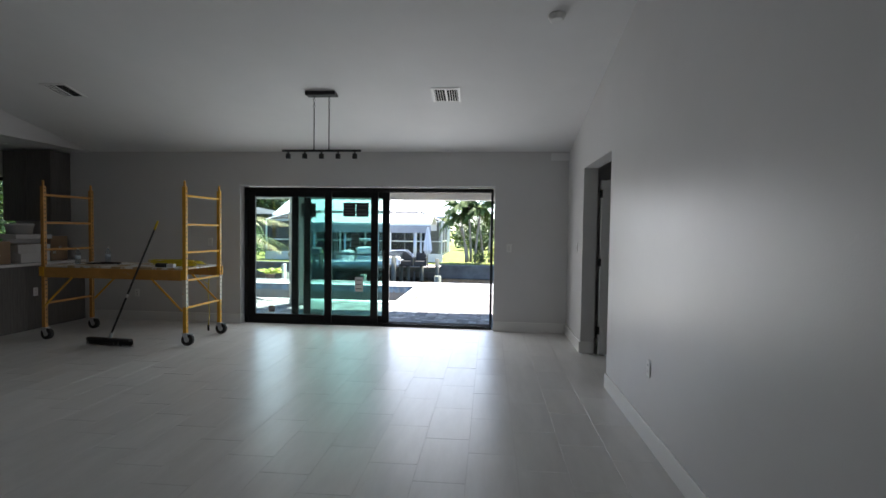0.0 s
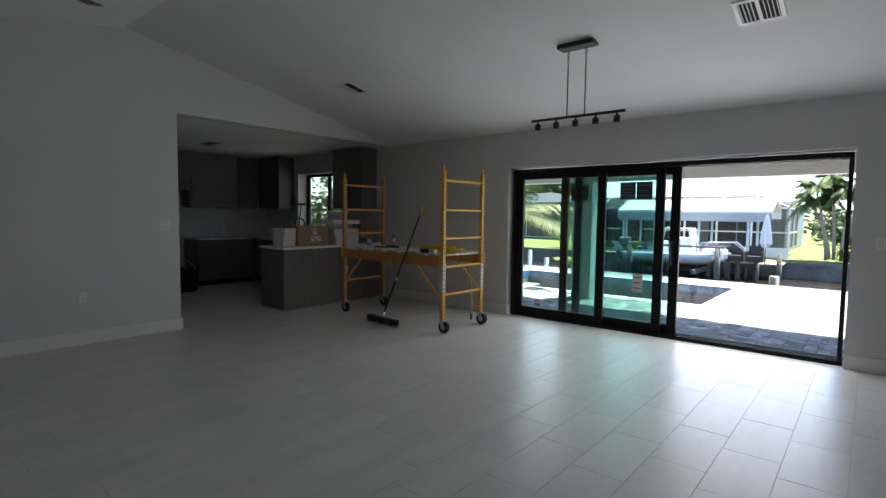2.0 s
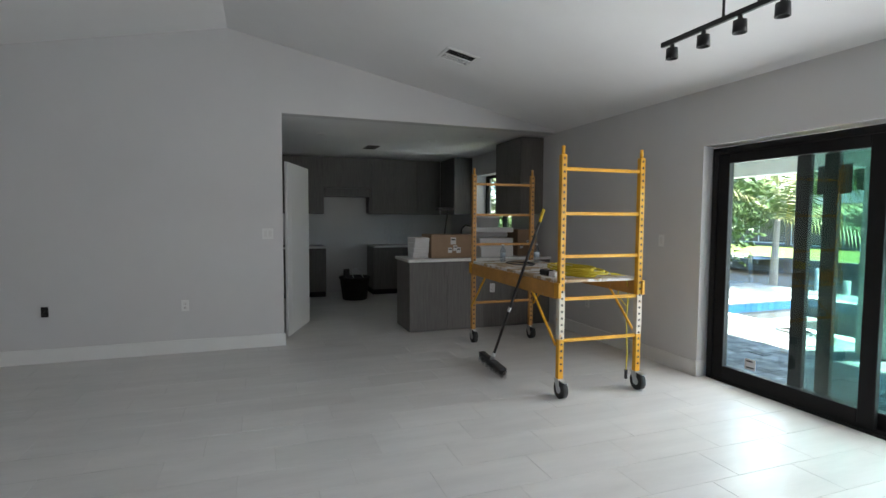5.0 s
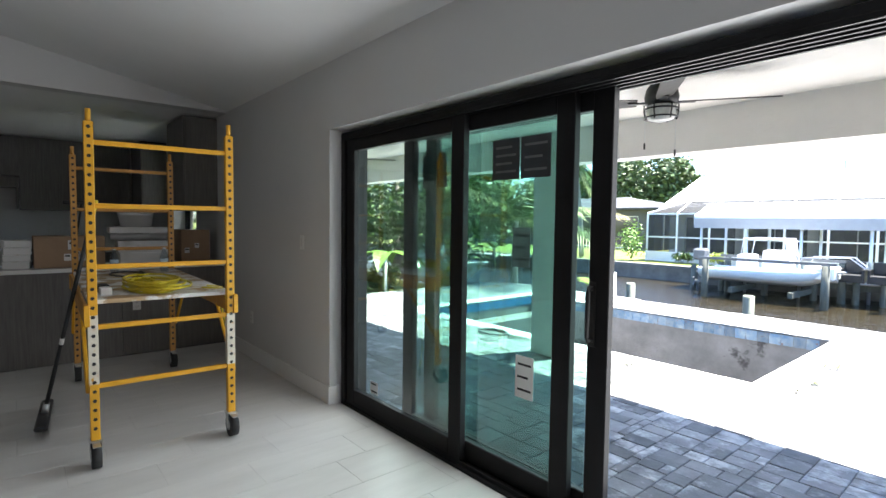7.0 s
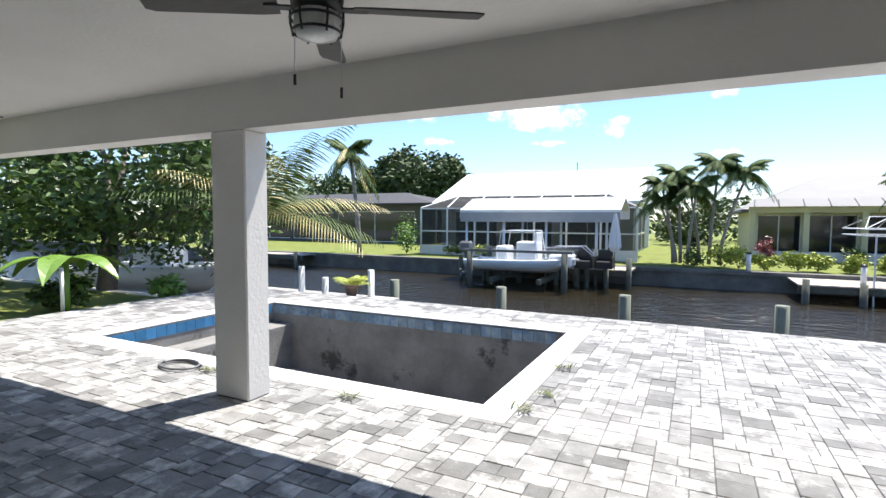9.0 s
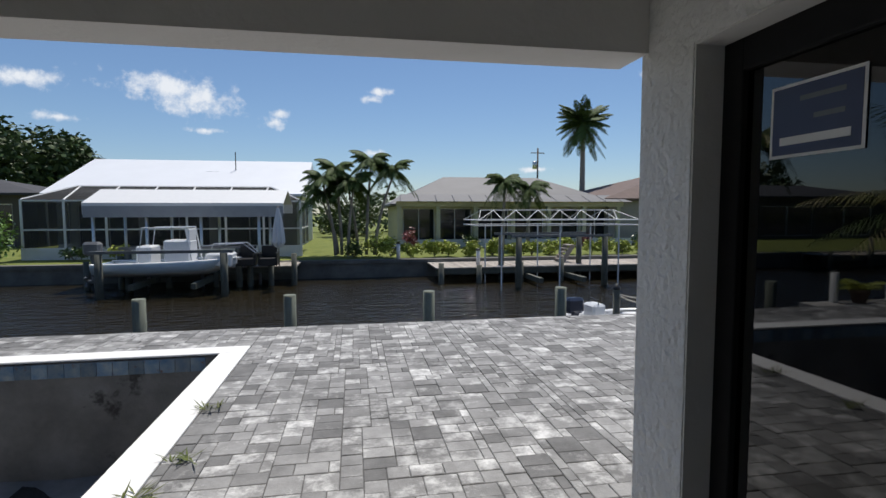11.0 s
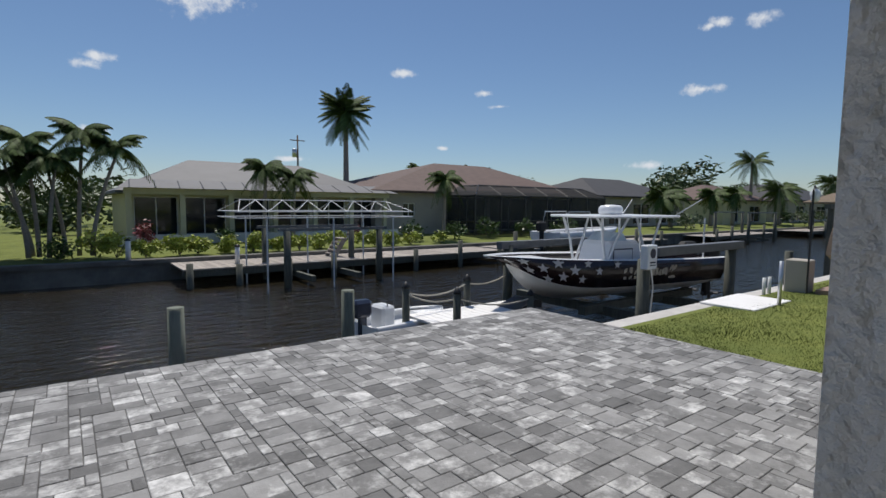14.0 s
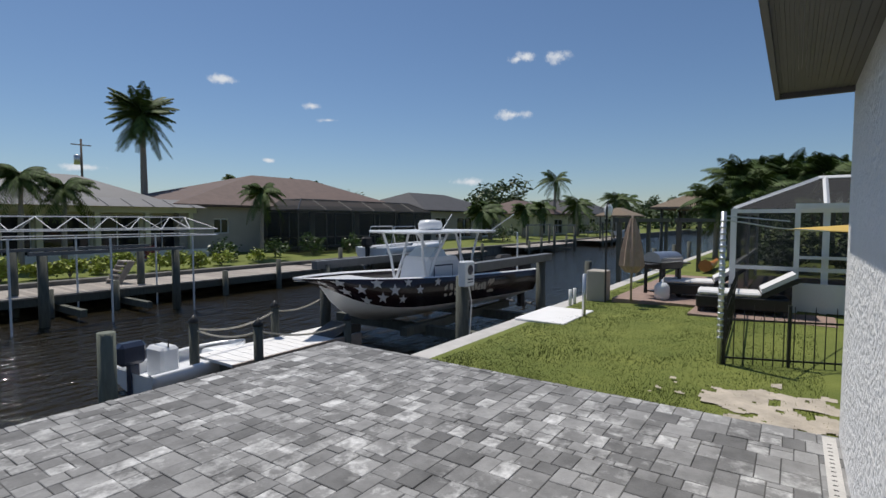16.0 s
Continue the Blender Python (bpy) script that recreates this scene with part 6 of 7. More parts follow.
def broom():
    t = thing("push_broom", -4.02, 5.43, 0, "black push broom leaning on the scaffold", "broom")
    b = new("head")
    b.parent = t
    d = Vector((0.62, -0.06, 0)).normalized()
    s = Vector((-d.y, d.x, 0))
    bm = bmesh.new()
    vs = box(bm, (-0.3, -0.035, 0.075), (0.3, 0.035, 0.105), 0.01)
    bmesh.ops.rotate(bm, verts=bm.verts, cent=(0, 0, 0), matrix=Matrix.Rotation(math.atan2(d.y, d.x), 3, "Z"))
    part("block", bm, M_blackm, b)
    bm = bmesh.new()
    for i in range(700):
        p = d * rnd(-0.295, 0.295) + s * rnd(-0.034, 0.034)
        q = p + s * rnd(-0.02, 0.02) + d * rnd(-0.012, 0.012)
        w = d * 0.003
        bm.faces.new([bm.verts.new(v) for v in ((p - w + Vector((0, 0, 0.08))), (p + w + Vector((0, 0, 0.08))), (q + Vector((0, 0, 0.001))))])
    tagged(part("bristles", bm, M_rubber, b), kind="stuff")
    top = Vector((-3.58, 5.70, 1.51)) - Vector((-4.02, 5.43, 0))
    base = Vector((0, 0, 0.1))
    bm = bmesh.new()
    tube(bm, [base, base.lerp(top, 0.93)], 0.0125, 10)
    part("handle", bm, M_blackm, t)
    bm = bmesh.new()
    tube(bm, [base.lerp(top, 0.925), top], 0.0145, 10, 0.013)
    part("grip", bm, material("yellow_grip", (0.75, 0.55, 0.03), 0.5, var=0.05), t, "yellow end grip")
    bm = bmesh.new()
    tube(bm, [base.lerp(top, 0.34), base.lerp(top, 0.37)], 0.0132, 10)
    part("sticker", bm, M_paper, t)
    bm = bmesh.new()
    tube(bm, [base - Vector((0, 0, 0.01)), base.lerp(top, 0.05)], 0.02, 10)
    part("socket", bm, M_steel, t)


broom()


def cable():
    t = thing("extension_cable", -3.55, 6.0, 0.94, "coiled yellow extension cable lying on the platform", "cable")
    random.seed(8)
    for k in range(9):
        bm = bmesh.new()
        r0, cx, cy = rnd(0.14, 0.24), rnd(-0.06, 0.06), rnd(-0.03, 0.03)
        pts = [(cx + 1.35 * r0 * math.cos(a / 24 * 2 * math.pi) * (1 + 0.06 * math.sin(3 * a)), cy + 0.75 * r0 * math.sin(a / 24 * 2 * math.pi), 0.009 + 0.009 * k * 0.8 + rnd(-0.002, 0.002)) for a in range(25)]
        tube(bm, pts, 0.0075, 6)
        part("loop", bm, M_cord, t)
    bm = bmesh.new()
    tube(bm, [(0.18, 0.25, 0.012), (0.22, 0.37, 0.0), (0.23, 0.395, -0.1), (0.2, 0.41, -0.4), (0.22, 0.41, -0.7), (0.2, 0.42, -0.84)], 0.006, 6)
    tube(bm, [(0.1, 0.3, 0.012), (0.12, 0.392, 0), (0.08, 0.41, -0.2), (0.2, 0.41, -0.28), (0.28, 0.40, -0.12), (0.26, 0.392, 0.0)], 0.006, 6)
    part("hanging_end", bm, M_cord, t)
    bm = bmesh.new()
    tube(bm, [(0.2, 0.42, -0.84), (0.2, 0.42, -0.92)], 0.014, 8)
    part("plug", bm, M_blackm, t)
    u = thing("black_cable", -4.55, 6.0, 0.94, "thin black cable looped on the platform", "cable")
    bm = bmesh.new()
    tube(bm, [(0.2 * math.cos(a / 3) * (1 + 0.05 * a / 6), 0.12 * math.sin(a / 3), 0.006 + 0.0005 * a) for a in range(26)], 0.006, 6)
    part("loop", bm, M_blackm, u)
    v = thing("tool_pouch", -3.5, 5.72, 0.94, "small black tool pouch with a white label", "pouch")
    bx("pouch", (-0.12, -0.035, 0), (0.02, 0.035, 0.05), M_blackm, v, "", 0.01)
    bx("tag", (0.03, -0.03, 0), (0.12, 0.03, 0.045), M_paper, v, "white tag", 0.004)


cable()

M_bottle = glass("clear_plastic", (0.80, 0.85, 0.9), 0.08)


def bottle(x, y, z, h, label, cap):
    t = thing("bottle", x, y, z, label, "bottle", "bottles")
    bm = bmesh.new()
    lathe(bm, [(0.028, 0), (0.032, 0.01), (0.032, h * 0.68), (0.013, h * 0.88), (0.013, h * 0.94)], 14)
    part("body", bm, M_bottle, t)
    bm = bmesh.new()
    lathe(bm, [(0.015, h * 0.935), (0.015, h)], 12)
    part("cap", bm, cap, t)
    bm = bmesh.new()
    lathe(bm, [(0.0325, h * 0.3), (0.0325, h * 0.55)], 14)
    part("wrapper", bm, M_light_blue, t)


bottle(-4.72, 6.3, 0.94, 0.21, "clear water bottle on the scaffold platform", M_paper)
bottle(-4.86, 5.95, 0.94, 0.2, "clear water bottle with a white cap", M_paper)

# ---- kitchen ----
M_gap = material("shadow_gap", (0.02, 0.02, 0.02), 0.9)


def cabinet(name, lo, hi, doors, face, label, toe=False, group="kitchen cabinets"):
    """A box cabinet with slab doors on one face: '+x' or '-y'."""
    lo, hi = Vector(lo), Vector(hi)
    t = thing(name, *((lo + hi) / 2).xy, lo.z, label, "cabinet", group)
    c = Vector(((lo + hi) / 2).to_tuple()[:2] + (lo.z,))
    a, b = lo - c, hi - c
    z0 = 0.1 if toe else 0
    if face == "+x":
        bx("body", (a.x, a.y, z0), (b.x - 0.02, b.y, b.z), M_wood, t)
        if toe:
            bx("toe_kick", (a.x, a.y, 0), (b.x - 0.08, b.y, z0), M_gap, t)
        w = (b.y - a.y) / doors
        for i in range(doors):
            bx("door", (b.x - 0.018, a.y + i * w + 0.002, z0 + 0.003), (b.x, a.y + (i + 1) * w - 0.002, b.z - 0.003), M_wood, t, "", 0.001)
    else:
        bx("body", (a.x, a.y + 0.02, z0), (b.x, b.y, b.z), M_wood, t)
        if toe:
            bx("toe_kick", (a.x, a.y + 0.08, 0), (b.x, b.y, z0), M_gap, t)
        w = (b.x - a.x) / doors
        for i in range(doors):
            bx("door", (a.x + i * w + 0.002, a.y, z0 + 0.003), (a.x + (i + 1) * w - 0.002, a.y + 0.018, b.z - 0.003), M_wood, t, "", 0.001)
    return t


UF = XK + 0.34
cabinet("wall_cabinet", (XK, 3.4, 1.5), (UF, 4.5, KZ - 0.02), 2, "+x", "dark grey wood-grain wall cabinet")
cabinet("wall_cabinet", (XK, 4.5, 1.98), (UF, 5.38, KZ - 0.02), 1, "+x", "dark grey wood-grain cabinet over the hood gap")
cabinet("wall_cabinet", (XK, 5.38, 1.5), (UF, 6.75, KZ - 0.02), 3, "+x", "dark grey wood-grain wall cabinet")
cabinet("wall_cabinet", (XK + 0.34, YN - 0.35, 1.5), (-8.5, YN, KZ - 0.02), 1, "-y", "dark grey corner wall cabinet with a pale end panel")
cabinet("wall_cabinet", (-6.75, YN - 0.36, 1.5), (-5.98, YN, KZ - 0.02), 2, "-y", "tall dark grey wall cabinet by the kitchen window")
hood = thing("range_hood", XK + 0.2, 4.94, 1.8, "dark boxed range hood under the cabinet", "hood")
bx("hood_box", (-0.19, -0.43, 0.02), (0.13, 0.43, 0.17), M_wood, hood)
bx("side_panel", (-0.19, 0.40, -0.28), (0.13, 0.435, 0.02), M_wood, hood)
BF = XK + 0.62
cabinet("base_cabinet", (XK, 3.4, 0), (BF, 4.5, 0.88), 2, "+x", "dark grey wood-grain base cabinet", True)
cabinet("base_cabinet", (XK, 5.36, 0), (BF, 6.45, 0.88), 2, "+x", "dark grey wood-grain base cabinet", True)
cabinet("base_cabinet", (XK + 0.6, YN - 0.62, 0), (-6.37, YN, 0.88), 4, "-y", "dark grey base cabinets under the window", True)
for lo, hi in (((XK, 3.38, 0), (BF + 0.03, 4.5, 0.035)), ((XK, 5.36, 0), (BF + 0.03, YN, 0.035)), ((BF + 0.03, YN - 0.65, 0), (-6.40, YN, 0.035))):
    w = thing("worktop", 0, 0, 0.88, "white quartz kitchen worktop", "worktop", "worktops")
    bx("slab", lo, hi, M_top, w, "", 0.004)
M_splash = material("herringbone_tile", (0.62, 0.62, 0.61), 0.3, var=0.08, scale=14, stretch=(1, 2, 1))
splash = thing("tile_sample", XK + 0.03, 6.0, 0.915, "sheet of pale patterned backsplash tile leaning on the wall", "tile sheet")
for i in range(5):
    for j in range(5):
        bx("tile", (0.01 - j * 0.006, -0.3 + i * 0.12, j * 0.085), (0.02 - j * 0.006, -0.185 + i * 0.12, j * 0.085 + 0.08), M_splash, splash)
sheet = thing("plastic_sheet", XK + 0.35, 4.0, 0.915, "crumpled grey plastic bag on the worktop", "bag")
bm = bmesh.new()
bmesh.ops.create_icosphere(bm, subdivisions=3, radius=0.16)
for v in bm.verts:
    v.co.z = max(0.0, v.co.z * 0.9 + 0.04) + (0.02 * noise.noise(v.co * 14) if v.co.z > 0 else 0)
    v.co += v.co.normalized() * 0.04 * noise.noise(v.co * 9)
    v.co.z = max(0.0, v.co.z)
part("bag", bm, material("grey_plastic", (0.25, 0.25, 0.26), 0.35, var=0.15, scale=12), sheet)

# peninsula
pen = thing("peninsula", -6.06, 6.1, 0, "kitchen peninsula clad in dark grey wood-grain panels", "cabinet")
bx("body", (-0.31, -0.96, 0), (0.285, 1.02, 0.88), M_wood, pen)
for i in range(4):
    bx("panel", (0.287, -0.972 + i * 0.498, 0.004), (0.302, -0.972 + (i + 1) * 0.498 - 0.003, 0.878), M_wood, pen, "", 0.001)
bx("end_panel", (-0.31, -0.976, 0.004), (0.285, -0.962, 0.878), M_wood, pen, "", 0.001)
w = thing("worktop", -6.06, 6.1, 0.88, "white quartz top of the peninsula", "worktop", "worktops")
bx("slab", (-0.33, -1.0, 0), (0.33, 1.02, 0.038), M_top, w, "", 0.004)


def plate(x, y, z, nx, ny, label, holes=2, mat=None, name="wall_outlet"):
    """A cover plate facing (nx, ny)."""
    t = thing(name, x, y, z, label, "outlet" if "outlet" in name else "switch", "", math.degrees(math.atan2(nx, -ny)))
    bx("cover", (-0.036 * (1 if holes < 3 else 1.6), -0.007, -0.058), (0.036 * (1 if holes < 3 else 1.6), 0, 0.058), mat or M_white, t, "", 0.002)
    if name == "wall_outlet":
        for dz in (-0.022, 0.022):
            bx("socket", (-0.016, -0.009, dz - 0.014), (0.016, -0.0065, dz + 0.014), M_paper, t, "", 0.001)
            for dx in (-0.006, 0.006):
                bx("slot", (dx - 0.001, -0.0095, dz - 0.004), (dx + 0.001, -0.0088, dz + 0.005), M_gap, t)
    else:
        for dx in ((0,) if holes < 3 else (-0.024, 0.024)):
            bx("rocker", (dx - 0.016, -0.010, -0.033), (dx + 0.016, -0.0065, 0.033), M_paper, t, "", 0.002)
    return t


plate(-5.757, 6.25, 0.52, 1, 0, "white power outlet on the peninsula")
plate(XW, 2.64, 0.5, 1, 0, "white power outlet above the baseboard")
plate(XW, 3.47, 1.25, 1, 0, "white double light switch", 3, name="light_switch")
plate(-3.72, YN, 1.22, 0, -1, "white light switch beside the sliding door", 2, name="light_switch")
plate(-4.9, YN, 0.42, 0, -1, "white power outlet above the baseboard")
plate(0.76, YN, 1.2, 0, -1, "white light switch beside the sliding door", 2, name="light_switch")
plate(XE, 3.36, 0.52, -1, 0, "white power outlet above the baseboard")
plate(XE, 6.3, 1.25, -1, 0, "white light switch beside the doorway", 2, name="light_switch")
jb = thing("junction_box", XW, 1.42, 0.5, "open black electrical box without a cover", "electrical box", "", 90)
bx("box", (-0.03, -0.006, -0.05), (0.03, 0.0, 0.05), M_gap, jb)
bm = bmesh.new()
tube(bm, [(0, -0.006, 0.0), (0.01, -0.03, 0.02), (-0.01, -0.035, -0.02), (0.02, -0.02, -0.03)], 0.005, 5)
part("wires", bm, M_blackm, jb)


def carton(x0, y0, z0, x1, y1, z1, label, mat, tags=0, rz=0):
    t = thing("carton", (x0 + x1) / 2, (y0 + y1) / 2, z0, label, "box", "boxes on the peninsula", rz)
    w, d, h = (x1 - x0) / 2, (y1 - y0) / 2, z1 - z0
    bx("box", (-w, -d, 0), (w, d, h), mat, t, "", 0.004)
    bx("tape", (-w * 0.96, -0.02, h), (w * 0.96, 0.02, h + 0.001), M_tape, t)
    random.seed(int(y0 * 100))
    for k in range(tags):
        yy, zz, s = rnd(-d * 0.8, d * 0.5), rnd(h * 0.2, h * 0.6), rnd(0.04, 0.09)
        bx("label", (w, yy, zz), (w + 0.0012, yy + s, zz + s * 1.2), M_paper, t, "white paper label")
        bx("print_bar", (w + 0.0012, yy + s * 0.15, zz + s * 0.7), (w + 0.002, yy + s * 0.85, zz + s * 0.95), M_gap, t)
    return t


M_tape = material("parcel_tape", (0.45, 0.34, 0.2), 0.3, var=0.05)
Z = 0.918
carton(-6.28, 5.44, Z, -5.86, 6.0, Z + 0.30, "brown cardboard carton with white labels", M_card, 4)
for k in range(4):
    carton(-6.2 + 0.01 * k, 5.22, Z + 0.066 * k, -5.9, 5.42, Z + 0.064 + 0.066 * k, "small white carton in a stack", M_paper, 0, 3 * k - 4)
for k, hh in enumerate((0.13, 0.12)):
    carton(-6.2, 6.12, Z + 0.13 * k, -5.85, 6.6, Z + 0.13 * k + hh, "flat white carton in a stack", M_paper, 0, 2 - 5 * k)
carton(-6.25, 6.05, Z + 0.33, -5.8, 6.58, Z + 0.39, "thin white flat carton on the stack", M_paper, 0, -4)
carton(-6.3, 6.72, Z, -5.95, 7.02, Z + 0.36, "brown cardboard carton by the wall", M_card, 2)
roll = thing("paper_bundle", -6.02, 6.32, Z + 0.255, "rolled white packing foam", "packing foam")
bm = bmesh.new()
tube(bm, [(0, -0.25, 0.036), (0.01, 0, 0.036), (0, 0.26, 0.036)], 0.036, 12)
part("roll", bm, M_paper, roll)
tub = thing("white_tub", -6.03, 6.3, Z + 0.39, "round white tub on the cartons", "tub")
bm = bmesh.new()
lathe(bm, [(0.14, 0), (0.16, 0.12), (0.165, 0.12), (0.165, 0.15), (0.02, 0.15)], 22)
part("tub", bm, M_paper, tub)
faucet = thing("kitchen_faucet", -7.6, 6.75, Z, "dark arched kitchen faucet", "faucet")
bm = bmesh.new()
tube(bm, [(0, 0, 0), (0, 0, 0.3), (0, -0.04, 0.38), (0, -0.13, 0.40), (0, -0.2, 0.34), (0, -0.2, 0.26)], 0.014, 8)
part("spout", bm, M_blackm, faucet)
bm = bmesh.new()
tube(bm, [(0.02, 0, 0.08), (0.09, 0, 0.12)], 0.008, 6)
part("lever", bm, M_blackm, faucet)
cam_tool = thing("work_lamp", -6.35, 5.7, Z, "black jointed work lamp behind the cartons", "work lamp")
bm = bmesh.new()
tube(bm, [(-0.05, 0.1, 0), (-0.05, 0.12, 0.35), (-0.05, 0.16, 0.62)], 0.01, 6)
box(bm, (-0.12, 0.0, 0.62), (0.0, 0.22, 0.66), 0.01)
box(bm, (-0.13, 0.02, 0), (0.03, 0.2, 0.02), 0.005)
part("stand", bm, M_blackm, cam_tool)

bucket = thing("black_tub", -8.65, 4.95, 0, "black rubber tub with a tool standing in it", "bucket")
bm = bmesh.new()
lathe(bm, [(0.21, 0), (0.26, 0.36), (0.28, 0.38), (0.28, 0.40), (0.25, 0.40), (0.24, 0.34), (0.2, 0.03)], 24)
part("tub", bm, M_rubber, bucket)
bm = bmesh.new()
tube(bm, [(0.2, -0.05, 0.38), (0.23, -0.1, 0.52), (0.23, -0.02, 0.56), (0.22, 0.08, 0.46), (0.2, 0.12, 0.38)], 0.008, 6)
part("handle", bm, M_alu, bucket)
bm = bmesh.new()
box(bm, (0.0, -0.2, 0.3), (0.08, -0.1, 0.54), 0.015)
part("tool", bm, M_blackm, bucket)

slab = thing("door_leaf", -6.42, 3.84, 0, "white panelled door standing open in the kitchen", "door", "", 160)
bx("leaf", (-0.46, -0.018, 0.01), (0.46, 0.018, 2.08), M_white, slab, "", 0.003)
bm = bmesh.new()
for z0, z1 in ((0.2, 0.95), (1.1, 1.95)):
    for sy in (-0.021, 0.018):
        box(bm, (-0.32, sy, z0), (0.32, sy + 0.003, z1), 0.001)
part("panel", bm, M_white, slab)

# kitchen window
win = thing("window_1", -7.62, YO - 0.06, 1.1, "small sliding kitchen window with a black frame", "window", kind="structure")
bm = bmesh.new()
for lo, hi in (((-0.73, -0.03, 0), (0.73, 0.03, 0.05)), ((-0.73, -0.03, 1.05), (0.73, 0.03, 1.1)), ((-0.73, -0.03, 0.05), (-0.68, 0.03, 1.05)), ((0.68, -0.03, 0.05), (0.73, 0.03, 1.05)), ((-0.025, -0.03, 0.05), (0.025, 0.03, 1.05))):
    box(bm, lo, hi)
part("window_frame", bm, M_black, win)
for a in (-0.68, 0.025):
    g = bx("pane", (a, -0.003, 0.05), (a + 0.655, 0.003, 1.05), M_glass_clear, win)
    g.visible_shadow = False
bx("window_sill", (-0.73, -0.24, -0.02), (0.73, -0.032, 0.0), M_white, win)

# ---- ceiling fittings ----
TILT = math.atan(SLOPE)


def ceil_z(y):
    return Z_N + SLOPE * (YN - y) if y >= RIDGE_Y else Z_R - SLOPE * (RIDGE_Y - y)


def vent(x, y, z, rx, w, d, label, dark=False):
    t = thing("ceiling_vent", x, y, z, label, "vent")
    t.matrix_world = pose(x, y, z, math.degrees(rx))
    m = M_bronze if dark else M_white
    bm = bmesh.new()
    for lo, hi in (((-w, -d, -0.008), (w, -d + 0.03, 0)), ((-w, d - 0.03, -0.008), (w, d, 0)), ((-w, -d + 0.03, -0.008), (-w + 0.03, d - 0.03, 0)), ((w - 0.03, -d + 0.03, -0.008), (w, d - 0.03, 0))):
        box(bm, lo, hi, 0.001)
    part("frame", bm, m, t)
    bx("backing", (-w + 0.03, -d + 0.03, -0.003), (w - 0.03, d - 0.03, -0.001), M_gap, t)
    for sx in (-1, 1):
        for i in range(4):
            bm = bmesh.new()
            xx = sx * (0.02 + i * (w - 0.05) / 4 + 0.014)
            poly(bm, [(xx, -d + 0.035, -0.005), (xx + sx * 0.008, -d + 0.035, -0.009), (xx + sx * 0.008, d - 0.035, -0.009), (xx, d - 0.035, -0.005)])
            part("slat", bm, m, t)
    bx("divider", (-0.012, -d + 0.03, -0.009), (0.012, d - 0.03, -0.003), m, t)


vent(-0.02, 5.4, ceil_z(5.4), -TILT, 0.155, 0.165, "white louvred ceiling air vent")
vent(-4.36, 5.2, ceil_z(5.2), -TILT, 0.155, 0.165, "white louvred ceiling air vent")
vent(-7.9, 5.1, KZ, 0, 0.2, 0.1, "dark louvred vent in the kitchen ceiling", True)
for x, y in ((-6.9, 4.2), (-6.9, 5.8), (-6.3, 6.3)):
    rl = thing("recessed_light", x, y, KZ, "unlit round recessed ceiling light", "ceiling light", "kitchen ceiling lights")
    bm = bmesh.new()
    lathe(bm, [(0.075, -0.006), (0.075, 0.0)], 20)
    part("trim", bm, M_white, rl)
    bm = bmesh.new()
    lathe(bm, [(0.05, -0.0075), (0.05, -0.0062)], 18)
    part("lens", bm, M_paper, rl)
smoke = thing("smoke_detector", 0.99, 4.06, ceil_z(4.06), "round white smoke detector on the ceiling", "smoke detector")
smoke.matrix_world = pose(0.99, 4.06, ceil_z(4.06), -math.degrees(TILT))
bm = bmesh.new()
lathe(bm, [(0.045, -0.045), (0.06, -0.035), (0.066, -0.015), (0.07, -0.01), (0.07, 0)], 24)
part("case", bm, M_white, smoke)


def pendant():
    y, x = 5.33, -1.40
    t = thing("pendant_light", x, y, ceil_z(y), "black linear pendant with five downlight cups", "pendant light")
    top, bar = -0.0, 2.31 - ceil_z(y)
    bm = bmesh.new()
    box(bm, (-0.17, -0.065, -0.03), (0.17, 0.065, 0.012), 0.004)
    part("canopy", bm, M_blackm, t)
    for sx in (-0.085, 0.085):
        bm = bmesh.new()
        for k in range(4):
            z = -0.045 - k * 0.032
            pts = [(sx + (0.010 * math.cos(a) if k % 2 else 0), (0 if k % 2 else 0.010 * math.cos(a)), z + 0.02 * math.sin(a)) for a in [i * math.pi / 4 for i in range(9)]]
            tube(bm, pts, 0.003, 5, cap=False)
        part("chain", bm, M_blackm, t)
        bm = bmesh.new()
        tube(bm, [(sx, 0, -0.165), (sx, 0, bar)], 0.006, 8)
        part("rod", bm, M_blackm, t)
    bx("bar", (-0.45, -0.010, bar - 0.012), (0.45, 0.010, bar + 0.012), M_blackm, t, "", 0.003)
    for k in range(5):
        bm = bmesh.new()
        lathe(bm, [(0.010, -0.005), (0.010, -0.022), (0.027, -0.026), (0.029, -0.078), (0.024, -0.078), (0.022, -0.04)], 16, (-0.38 + 0.19 * k, 0, bar - 0.008))
        part("lamp_cup", bm, M_blackm, t)


pendant()


